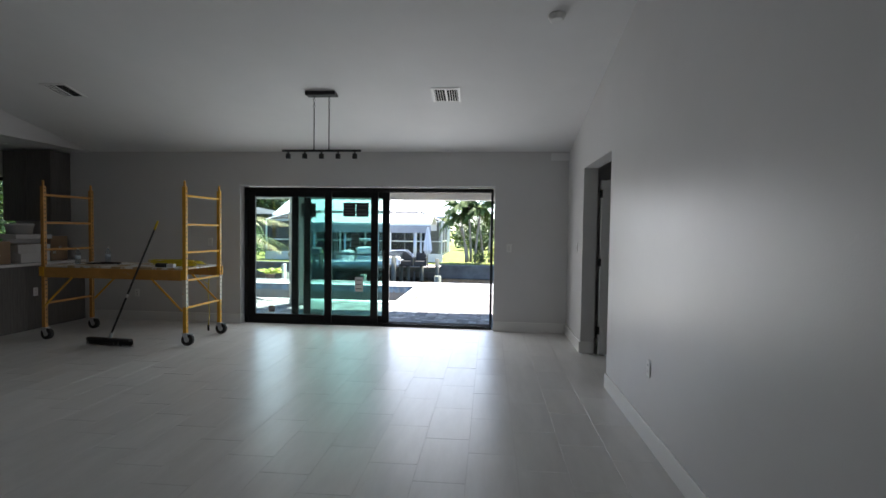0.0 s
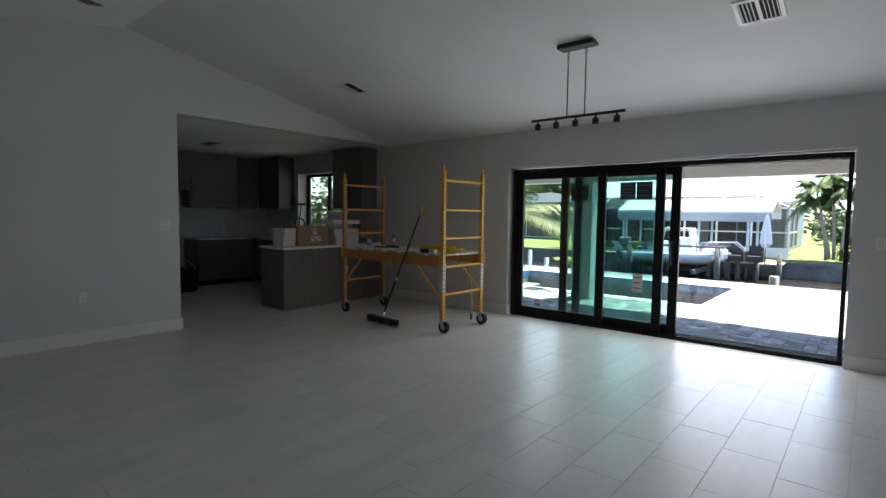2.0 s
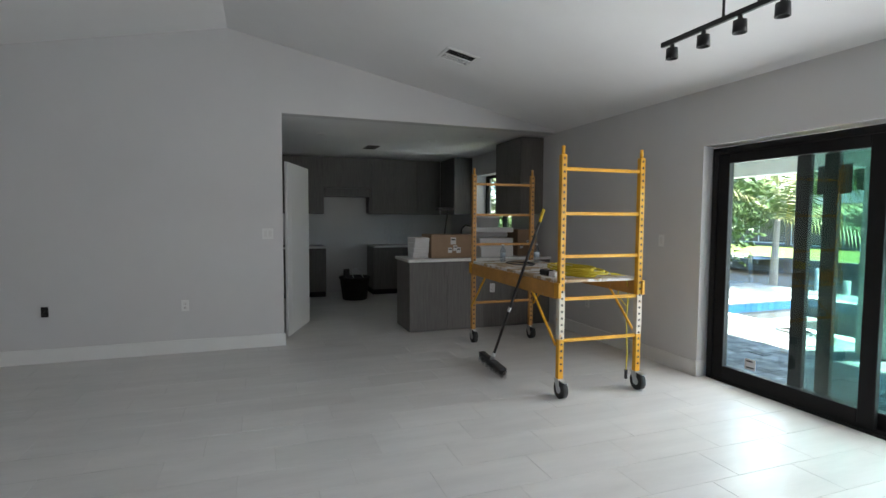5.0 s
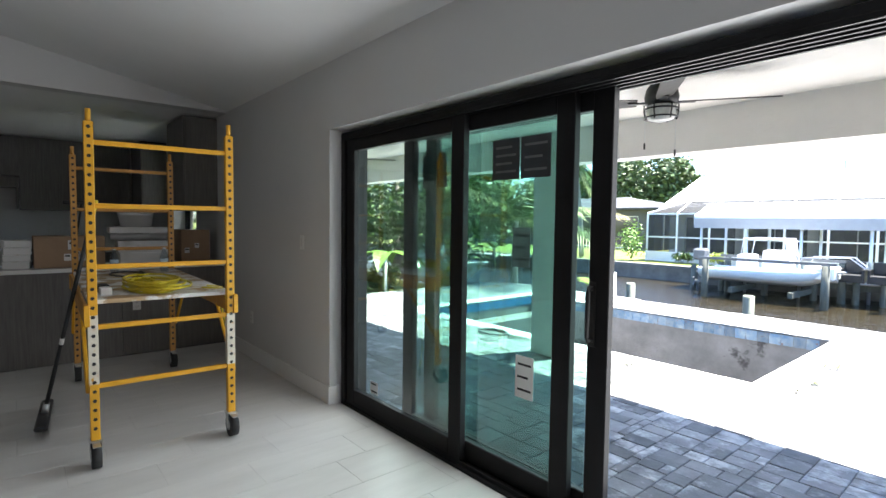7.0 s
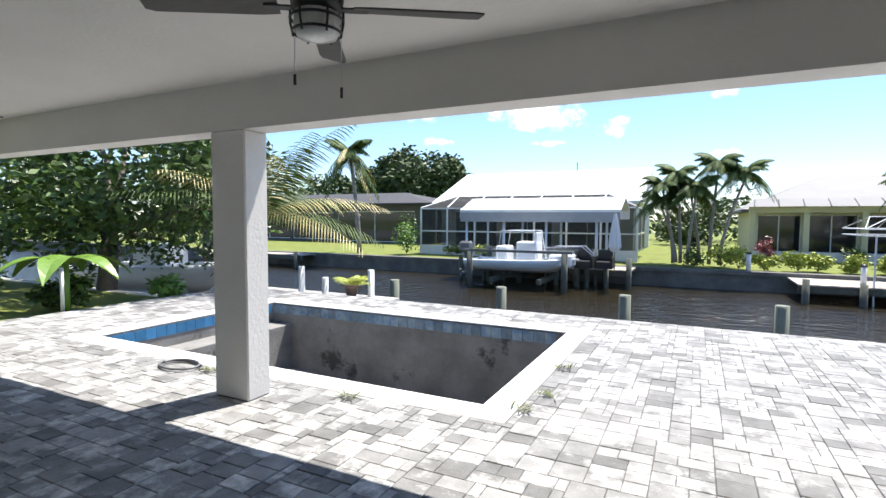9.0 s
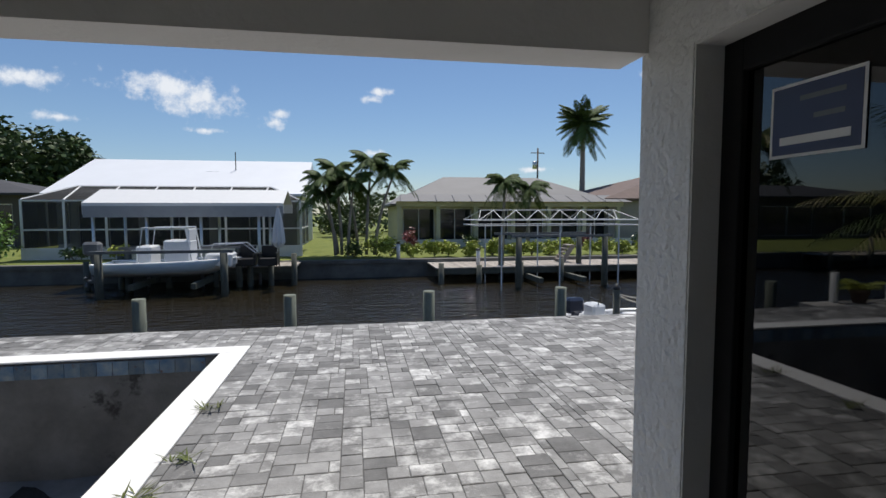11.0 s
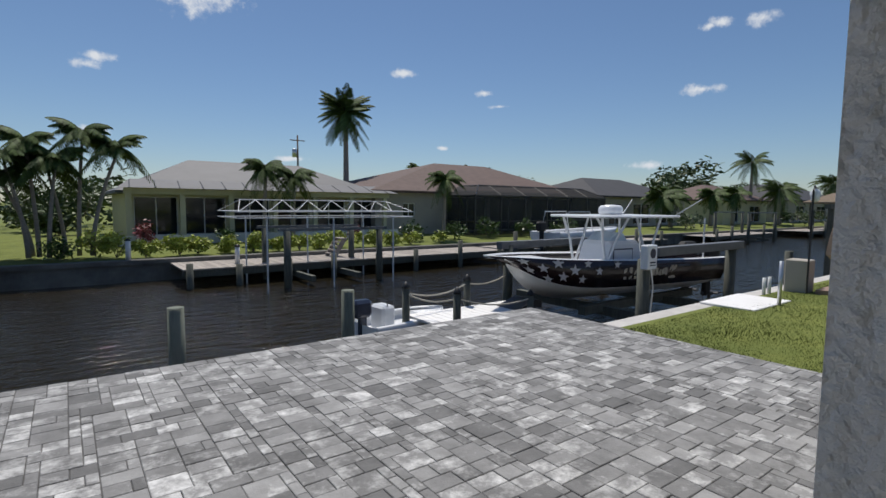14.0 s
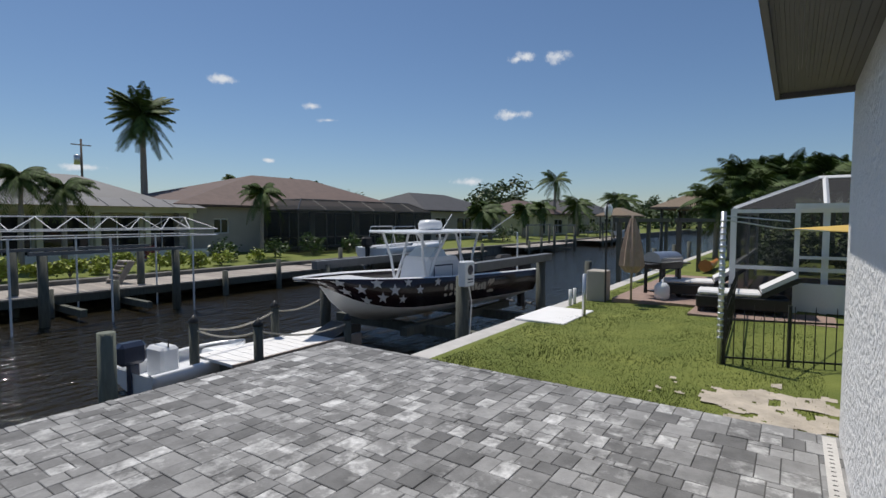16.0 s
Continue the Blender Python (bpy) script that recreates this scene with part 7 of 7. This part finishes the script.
def ceiling_fan(x, y, z, ceil, label, turn, blades, blade_len, tilt=12, blade_m=None):
    """z: underside of the light."""
    t = thing("ceiling_fan", x, y, z, label, "ceiling fan", "", turn)
    top = ceil - z
    bm = bmesh.new()
    lathe(bm, [(0.07, top - 0.05), (0.075, top - 0.005), (0.07, top)], 20)
    if top > 0.36:
        tube(bm, [(0, 0, 0.3), (0, 0, top - 0.04)], 0.013, 8)
    part("mount", bm, M_blackm, t)
    bm = bmesh.new()
    lathe(bm, [(0.05, 0.115), (0.105, 0.12), (0.115, 0.17), (0.10, 0.23), (0.07, 0.27), (0.06, min(0.32, top - 0.02))], 24)
    part("motor", bm, M_blackm, t)
    bm = bmesh.new()
    lathe(bm, [(0.03, 0.0), (0.085, 0.012), (0.098, 0.05), (0.095, 0.11), (0.05, 0.118)], 24)
    part("light_glass", bm, M_frost, t, "ribbed glass light")
    for zz, rr in ((0.03, 0.104), (0.085, 0.112)):
        bm = bmesh.new()
        tube(bm, [(rr * math.cos(a * math.pi / 12), rr * math.sin(a * math.pi / 12), zz) for a in range(25)], 0.006, 6, cap=False)
        part("cage_ring", bm, M_blackm, t)
    for k in range(6):
        a = k * math.pi / 3
        bm = bmesh.new()
        tube(bm, [(0.112 * math.cos(a), 0.112 * math.sin(a), 0.12), (0.112 * math.cos(a), 0.112 * math.sin(a), 0.07), (0.1 * math.cos(a), 0.1 * math.sin(a), 0.012)], 0.005, 5)
        part("cage_bar", bm, M_blackm, t)
    for k in range(blades):
        a = 2 * math.pi * k / blades
        br = new("blade")
        br.parent = t
        m = Matrix.Rotation(a, 4, "Z")
        bm = bmesh.new()
        prism(bm, [(0.16, -0.05), (0.24, -0.062), (blade_len - 0.04, -0.075), (blade_len, -0.06), (blade_len - 0.005, 0.06), (blade_len - 0.05, 0.072), (0.24, 0.06), (0.16, 0.05)], "z", -0.004, 0.004)
        bmesh.ops.rotate(bm, verts=bm.verts, cent=(0, 0, 0), matrix=Matrix.Rotation(radians(tilt), 3, "X"))
        bmesh.ops.translate(bm, verts=bm.verts, vec=(0, 0, 0.135))
        bmesh.ops.transform(bm, verts=bm.verts, matrix=m)
        part("paddle", bm, blade_m or M_blade_fan, br)
        bm = bmesh.new()
        box(bm, (0.09, -0.025, 0.127), (0.22, 0.025, 0.135), 0.003)
        bmesh.ops.transform(bm, verts=bm.verts, matrix=m)
        part("bracket", bm, M_blackm, br)
    for k, (px, L) in enumerate(((-0.1, 0.2), (0.1, 0.25))):
        bm = bmesh.new()
        tube(bm, [(px, 0.03, 0.1), (px, 0.03, 0.06 - L)], 0.0022, 5)
        part("pull_chain", bm, M_alu, t)
        bm = bmesh.new()
        tube(bm, [(px, 0.03, 0.06 - L), (px, 0.03, 0.015 - L)], 0.007, 6)
        part("pull", bm, M_blackm, t)
    return t


M_frost = material("ribbed_lamp_glass", (0.72, 0.72, 0.70), 0.15, var=0.15, scale=40, stretch=(1, 1, 0.2))
M_blade_fan = material("dark_fan_blade", (0.05, 0.047, 0.045), 0.5, color2=(0.08, 0.075, 0.07), scale=6, stretch=(1, 6, 1))
ceiling_fan(FANX, FANY, FANZ, LAN_Z, "dark outdoor ceiling fan with a caged light", 33, 4, 0.72)
ceiling_fan(-6.0, FANY, FANZ, LAN_Z, "dark outdoor ceiling fan with a caged light", 65, 4, 0.70)
ceiling_fan(-3.05, 1.55, 2.62, ceil_z(1.55), "dark indoor ceiling fan on the vault", 20, 4, 0.66)

# ---- labels on the glass ----
def label_on_glass(x0, x1, z0, z1, y, mat, label, bars=0, ink=None):
    t = thing("glass_label", (x0 + x1) / 2, y, z0, label, "label")
    w = (x1 - x0) / 2
    bx("film", (-w, -0.0012, 0), (w, 0, z1 - z0), mat, t)
    for k in range(bars):
        zz = (z1 - z0) * (0.2 + 0.6 * k / max(1, bars - 1)) - 0.006
        bx("print_bar", (-w * 0.75, -0.002, zz), (w * (0.75 - 0.3 * (k % 2)), -0.0013, zz + 0.012), ink or M_gap, t)


M_foil = material("dark_label_film", (0.03, 0.035, 0.04), 0.4, var=0.2, scale=12)
label_on_glass(-1.72, -1.53, 1.63, 1.84, 7.291, M_foil, "dark printed film label on the glass", 4, M_alu_dark)
label_on_glass(-1.52, -1.33, 1.63, 1.84, 7.291, M_foil, "dark printed film label on the glass", 3, M_alu_dark)
label_on_glass(-2.40, -2.16, 1.62, 1.83, 7.341, M_foil, "dark printed film label on the glass", 3, M_alu_dark)
label_on_glass(-1.61, -1.49, 1.17, 1.38, 7.341, M_alu_dark, "small grey paper label on the glass", 3)
label_on_glass(-1.53, -1.41, 0.50, 0.72, 7.291, M_paper, "white paper sticker with small print", 3)
label_on_glass(-2.86, -2.76, 0.17, 0.26, 7.241, M_alu, "small grey sticker low on the glass", 2)

# ---- wing door with its sticker ----
wd = thing("door_2", WING_X + 0.12, 7.75, DECK, "dark-framed glass door of the wing", "glass door", kind="structure")
bm = bmesh.new()
for lo, hi in (((0, 0, 0), (0.06, 0.1, 2.12)), ((0, 1.77, 0), (0.06, 1.87, 2.12)), ((0, 0.1, 2.0), (0.06, 1.77, 2.12)), ((0, 0.1, 0), (0.06, 1.77, 0.12)), ((0.005, 0.88, 0.12), (0.055, 0.98, 2.0))):
    box(bm, lo, hi, 0.003)
part("door_frame", bm, M_black, wd)
for a, b in ((0.1, 0.88), (0.98, 1.77)):
    bx("glass_pane", (0.025, a, 0.12), (0.03, b, 2.0), M_glass_dark, wd)
st = thing("window_sticker", WING_X + 0.142, 9.25, 1.56, "dark blue maker's sticker with white lines", "sticker")
bx("film", (-0.0015, -0.16, 0), (0.0, 0.16, 0.23), M_paper, st)
bx("field", (-0.0025, -0.15, 0.01), (-0.0016, 0.15, 0.22), material("blue_film", (0.05, 0.06, 0.12), 0.4, var=0.1), st)
bx("emblem", (-0.0035, -0.10, 0.11), (-0.0026, 0.0, 0.125), M_alu_dark, st)
bx("emblem", (-0.0035, -0.10, 0.17), (-0.0026, 0.05, 0.185), M_alu_dark, st)
bx("text_bar", (-0.0035, -0.12, 0.04), (-0.0026, 0.12, 0.065), M_paper, st)

# bedroom door seen through the east doorway
bd = thing("door_3", XE + 0.17, 5.88, 0, "grey-white door standing open in the side doorway", "door", kind="structure")
bx("leaf", (0.02, -0.02, 0.01), (0.86, 0.018, 2.05), M_white, bd, "", 0.003)
for z in (0.25, 1.05, 1.85):
    bx("hinge", (-0.005, -0.028, z), (0.03, -0.0205, z + 0.09), M_blackm, bd)
bm = bmesh.new()
lathe(bm, [(0.012, 0), (0.012, 0.03), (0.028, 0.04), (0.028, 0.06), (0.01, 0.065)], 14)
bmesh.ops.rotate(bm, verts=bm.verts, cent=(0, 0, 0), matrix=Matrix.Rotation(radians(90), 3, "X"))
bmesh.ops.translate(bm, verts=bm.verts, vec=(0.78, -0.02, 1.0))
part("knob", bm, M_blackm, bd)

# ---- pool details ----
M_tile_blue = material("blue_pool_tile", (0.10, 0.20, 0.32), 0.2, color2=(0.30, 0.36, 0.38), scale=9, rand=0.3, wear=(0.20, 0.14, 0.12, 12.0), wear_at=0.6)
M_tile_plain = material("plain_blue_tile", (0.06, 0.20, 0.38), 0.2, var=0.15, scale=9, rand=0.2)


def pool_tiles():
    s = 0.152
    me = bpy.data.meshes.new("tile")
    bm = bmesh.new()
    box(bm, (0.003, 0, -0.149), (s - 0.003, 0.008, -0.003))
    bm.to_mesh(me)
    bm.free()
    me2 = me.copy()
    me.materials.append(M_tile_blue)
    me2.materials.append(M_tile_plain)
    n = int((PX1 - PX0) / s)
    for i in range(n):
        for y, r in ((PY1 - 0.008, 0), (PY0, 0)):
            ob = new("tile", me)
            ob.parent = pool
            ob.location = (PX0 + i * s, y, -0.03)
    for i in range(int((PY1 - PY0) / s)):
        for x, m in ((PX0, me2), (PX1 - 0.008, me)):
            ob = new("tile", m)
            ob.parent = pool
            ob.matrix_local = pose(x + 0.008, PY0 + i * s, -0.03, 0, 0, 90)


pool_tiles()
bm = bmesh.new()
tube(bm, [(PX1 + 0.002, 12.9, -0.42), (PX1 - 0.05, 12.9, -0.42)], 0.04, 14)
part("return_fitting", bm, M_pvc, pool, "white round return fitting")
drain = thing("channel_drain", WING_X + 0.4, WING_Y + 0.02, DECK, "narrow pale channel drain along the house wall", "drain")
bx("channel", (0, 0, -0.02), (WING_E - WING_X - 0.45, 0.08, 0.004), M_concrete, drain)
for i in range(60):
    bx("slot", (0.02 + i * 0.066, 0.03, 0.0042), (0.032 + i * 0.066, 0.055, 0.005), M_gap, drain)
random.seed(21)
for x, y in ((-1.25, 10.75), (-1.15, 11.15), (-2.6, 10.36), (-4.2, 10.34), (-1.2, 12.0)):
    wt_ = thing("weed_tuft", x, y, DECK, "small green weed growing at the coping", "weed", "weeds at the pool edge")
    bm = bmesh.new()
    for k in range(26):
        a, L = rnd(0, 6.28), rnd(0.04, 0.14)
        p = Vector((rnd(-0.08, 0.08), rnd(-0.04, 0.04), 0.008))
        d = Vector((math.cos(a), math.sin(a), rnd(0.15, 0.6))) * L
        sdv = Vector((-math.sin(a), math.cos(a), 0)) * 0.006
        poly(bm, [p - sdv * 0.4, p + d * 0.5 - sdv, p + d, p + d * 0.5 + sdv, p + sdv * 0.4])
    part("leaves", bm, M_blade, wt_)
puddle = thing("puddle", -3.6, 12.2, DECK - 1.245, "shallow dark rainwater on the pool floor", "puddle")
bm = bmesh.new()
ring = []
for k in range(48):
    a = 2 * math.pi * k / 48
    rr = 1 + 0.16 * noise.noise((math.cos(a) * 1.7, math.sin(a) * 1.7, 3))
    ring.append(bm.verts.new((1.15 * rr * math.cos(a), 1.3 * rr * math.sin(a), 0.0)))
bm.faces.new(ring)
part("surface", bm, M_pane, puddle)
bm = bmesh.new()
for k in range(260):
    x, y, sz = PX1 - 0.05 - 1.5 * random.random() ** 1.4, PY0 + 0.05 + 1.6 * random.random() ** 1.3, rnd(0.015, 0.06)
    z = DECK - 1.2 - 0.06 * min(1, (PX1 - x) / 1.6)
    vs = [bm.verts.new((x + sz * rnd(0.7, 1.2) * math.cos(a), y + sz * rnd(0.7, 1.2) * math.sin(a), z - 0.01)) for a in (0, 1.26, 2.5, 3.8, 5.0)]
    top = bm.verts.new((x + rnd(-0.3, 0.3) * sz, y + rnd(-0.3, 0.3) * sz, z + sz * rnd(0.4, 0.9)))
    for a, b in zip(vs, vs[1:] + vs[:1]):
        bm.faces.new((a, b, top))
tagged(part("rubble", bm, M_concrete), "pale broken rubble on the pool floor", "rubble", "", "stuff")
hose = thing("hose", -4.6, 10.3, DECK, "loop of grey hose lying beside the pool", "hose")
bm = bmesh.new()
tube(bm, [(0.28 * math.cos(a / 4) * (1 - a * 0.008), 0.14 * math.sin(a / 4), 0.012 + 0.0006 * a) for a in range(40)], 0.012, 7)
part("coil", bm, M_alu_dark, hose)


# ---- paving and floor tiles ----
M_paver = material("grey_paver", (0.155, 0.153, 0.149), 0.85, color2=(0.275, 0.272, 0.266), scale=5, bump=0.35, bump_scale=70, rand=0.36, wear=(0.60, 0.595, 0.58, 6.5), wear_at=0.615, wear_soft=0.22, wear_mix=0.9)
M_paver_j = material("grey_paver_far", (0.155, 0.153, 0.149), 0.85, color2=(0.275, 0.272, 0.266), scale=5, bump=0.35, bump_scale=70, island=0.36, wear=(0.60, 0.595, 0.58, 6.5), wear_at=0.615, wear_soft=0.22, wear_mix=0.9)
M_sand = material("joint_sand", (0.09, 0.088, 0.085), 0.95, var=0.2, scale=20)


def slab_mesh(name, w, d, h, bev, mat):
    bm = bmesh.new()
    slab_into(bm, 0, 0, w, d, 0, h, bev)
    me = bpy.data.meshes.new(name)
    bm.to_mesh(me)
    bm.free()
    me.materials.append(mat)
    return me


def slab_into(bm, x, y, w, d, ztop, h, bev):
    """A flat piece with a chamfered top edge, open below."""
    lo = [bm.verts.new(p) for p in ((x, y, ztop - h), (x + w, y, ztop - h), (x + w, y + d, ztop - h), (x, y + d, ztop - h))]
    mid = [bm.verts.new(p) for p in ((x, y, ztop - bev), (x + w, y, ztop - bev), (x + w, y + d, ztop - bev), (x, y + d, ztop - bev))]
    b = bev
    top = [bm.verts.new(p) for p in ((x + b, y + b, ztop), (x + w - b, y + b, ztop), (x + w - b, y + d - b, ztop), (x + b, y + d - b, ztop))]
    for i in range(4):
        j = (i + 1) % 4
        bm.faces.new((lo[i], lo[j], mid[j], mid[i]))
        bm.faces.new((mid[i], mid[j], top[j], top[i]))
    bm.faces.new(top)


def lay_pavers():
    random.seed(3)
    c = 0.067
    nx, ny = int((DX1 - DX0) / c), int((DY1 - YO - 0.02) / c)
    used = [[False] * nx for _ in range(ny)]
    o = 0.275
    for j in range(ny):
        for i in range(nx):
            x, y = DX0 + (i + 0.5) * c, YO + 0.02 + (j + 0.5) * c
            if PX0 - o < x < PX1 + o and PY0 - o < y < PY1 + o or (x > WING_X - 0.0 and y < WING_Y + 0.01) or (x < WING_X + 0.3 and x > WING_X and y < WING_Y + 0.16):
                used[j][i] = True
            if (abs(x + 3.43) < 0.19 or abs(x + 8.4) < 0.19) and 9.91 < y < 10.15:
                used[j][i] = True
    pave = tagged(new("pavement"), "grey tumbled concrete pavers in mixed sizes", "", "", "structure")
    meshes = {}
    far = bmesh.new()
    near = 0
    for j in range(ny):
        for i in range(nx):
            if used[j][i]:
                continue
            opts = [(3, 2), (3, 2), (3, 2), (3, 2), (2, 2), (2, 2), (3, 3), (3, 3)]
            random.shuffle(opts)
            opts += [(2, 2), (2, 3), (3, 1), (2, 1), (1, 2), (1, 1)]
            for w, d in opts:
                if i + w <= nx and j + d <= ny and all(not used[j + b][i + a] for a in range(w) for b in range(d)):
                    break
            for a in range(w):
                for b in range(d):
                    used[j + b][i + a] = True
            x, y, g = DX0 + i * c, YO + 0.02 + j * c, 0.0022
            dz = rnd(-0.003, 0.003)
            if near < 300 and 0.3 < x < 3.6 and 10.0 < y < 13.2:
                key = (w, d)
                if key not in meshes:
                    meshes[key] = slab_mesh("paver", w * c - 2 * g, d * c - 2 * g, 0.03, 0.004, M_paver)
                ob = new("paver", meshes[key])
                ob.parent = pave
                ob.location = (x + g, y + g, DECK + dz)
                near += 1
            else:
                slab_into(far, x + g, y + g, w * c - 2 * g, d * c - 2 * g, DECK + dz, 0.03, 0.004)
    ob = part("paver_field", far, M_paver_j, pave)
    tagged(ob, kind="stuff")


def paving_bed():
    bm = bmesh.new()
    o = 0.25
    z = DECK - 0.008
    for lo, hi in (((DX0, YO, -0.4), (DX1, PY0 - o, z)), ((DX0, PY1 + o, -0.4), (DX1, DY1, z)), ((DX0, PY0 - o, -0.4), (PX0 - o, PY1 + o, z)), ((PX1 + o, PY0 - o, -0.4), (DX1, PY1 + o, z))):
        box(bm, lo, hi)
    tagged(part("pavement_bed", bm, M_sand), "dark sand bed between the pavers", "", "", "structure")


paving_bed()
lay_pavers()


def lay_tiles():
    random.seed(4)
    w, d = 0.305, 0.61
    fl = tagged(new("floor"), "pale grey porcelain floor tiles laid lengthwise", "", "", "structure")
    me = slab_mesh("tile", w - 0.0024, d - 0.0024, 0.01, 0.0008, M_tile)
    far = bmesh.new()
    near = 0
    ox = XE - math.ceil((XE - XK) / w) * w
    for i in range(math.ceil((XE + 2.5 - ox) / w)):
        x = ox + i * w
        off = (i % 3) * d / 3
        for j in range(-8, 14):
            y0, y1 = j * d - off, (j + 1) * d - off
            y0, y1 = max(y0, YS), min(y1, YF)
            if y1 - y0 < 0.03:
                continue
            full = abs(y1 - y0 - d) < 1e-6
            if full and near < 290 and x > -4.6 and y0 > -0.3:
                ob = new("tile", me)
                ob.parent = fl
                ob.location = (x + 0.0012, y0 + 0.0012, rnd(-0.0004, 0.0004))
                near += 1
            else:
                slab_into(far, x + 0.0012, y0 + 0.0012, w - 0.0024, y1 - y0 - 0.0024, 0, 0.01, 0.0008)
    tagged(part("tile_field", far, M_tile_j, fl), kind="stuff")


lay_tiles()
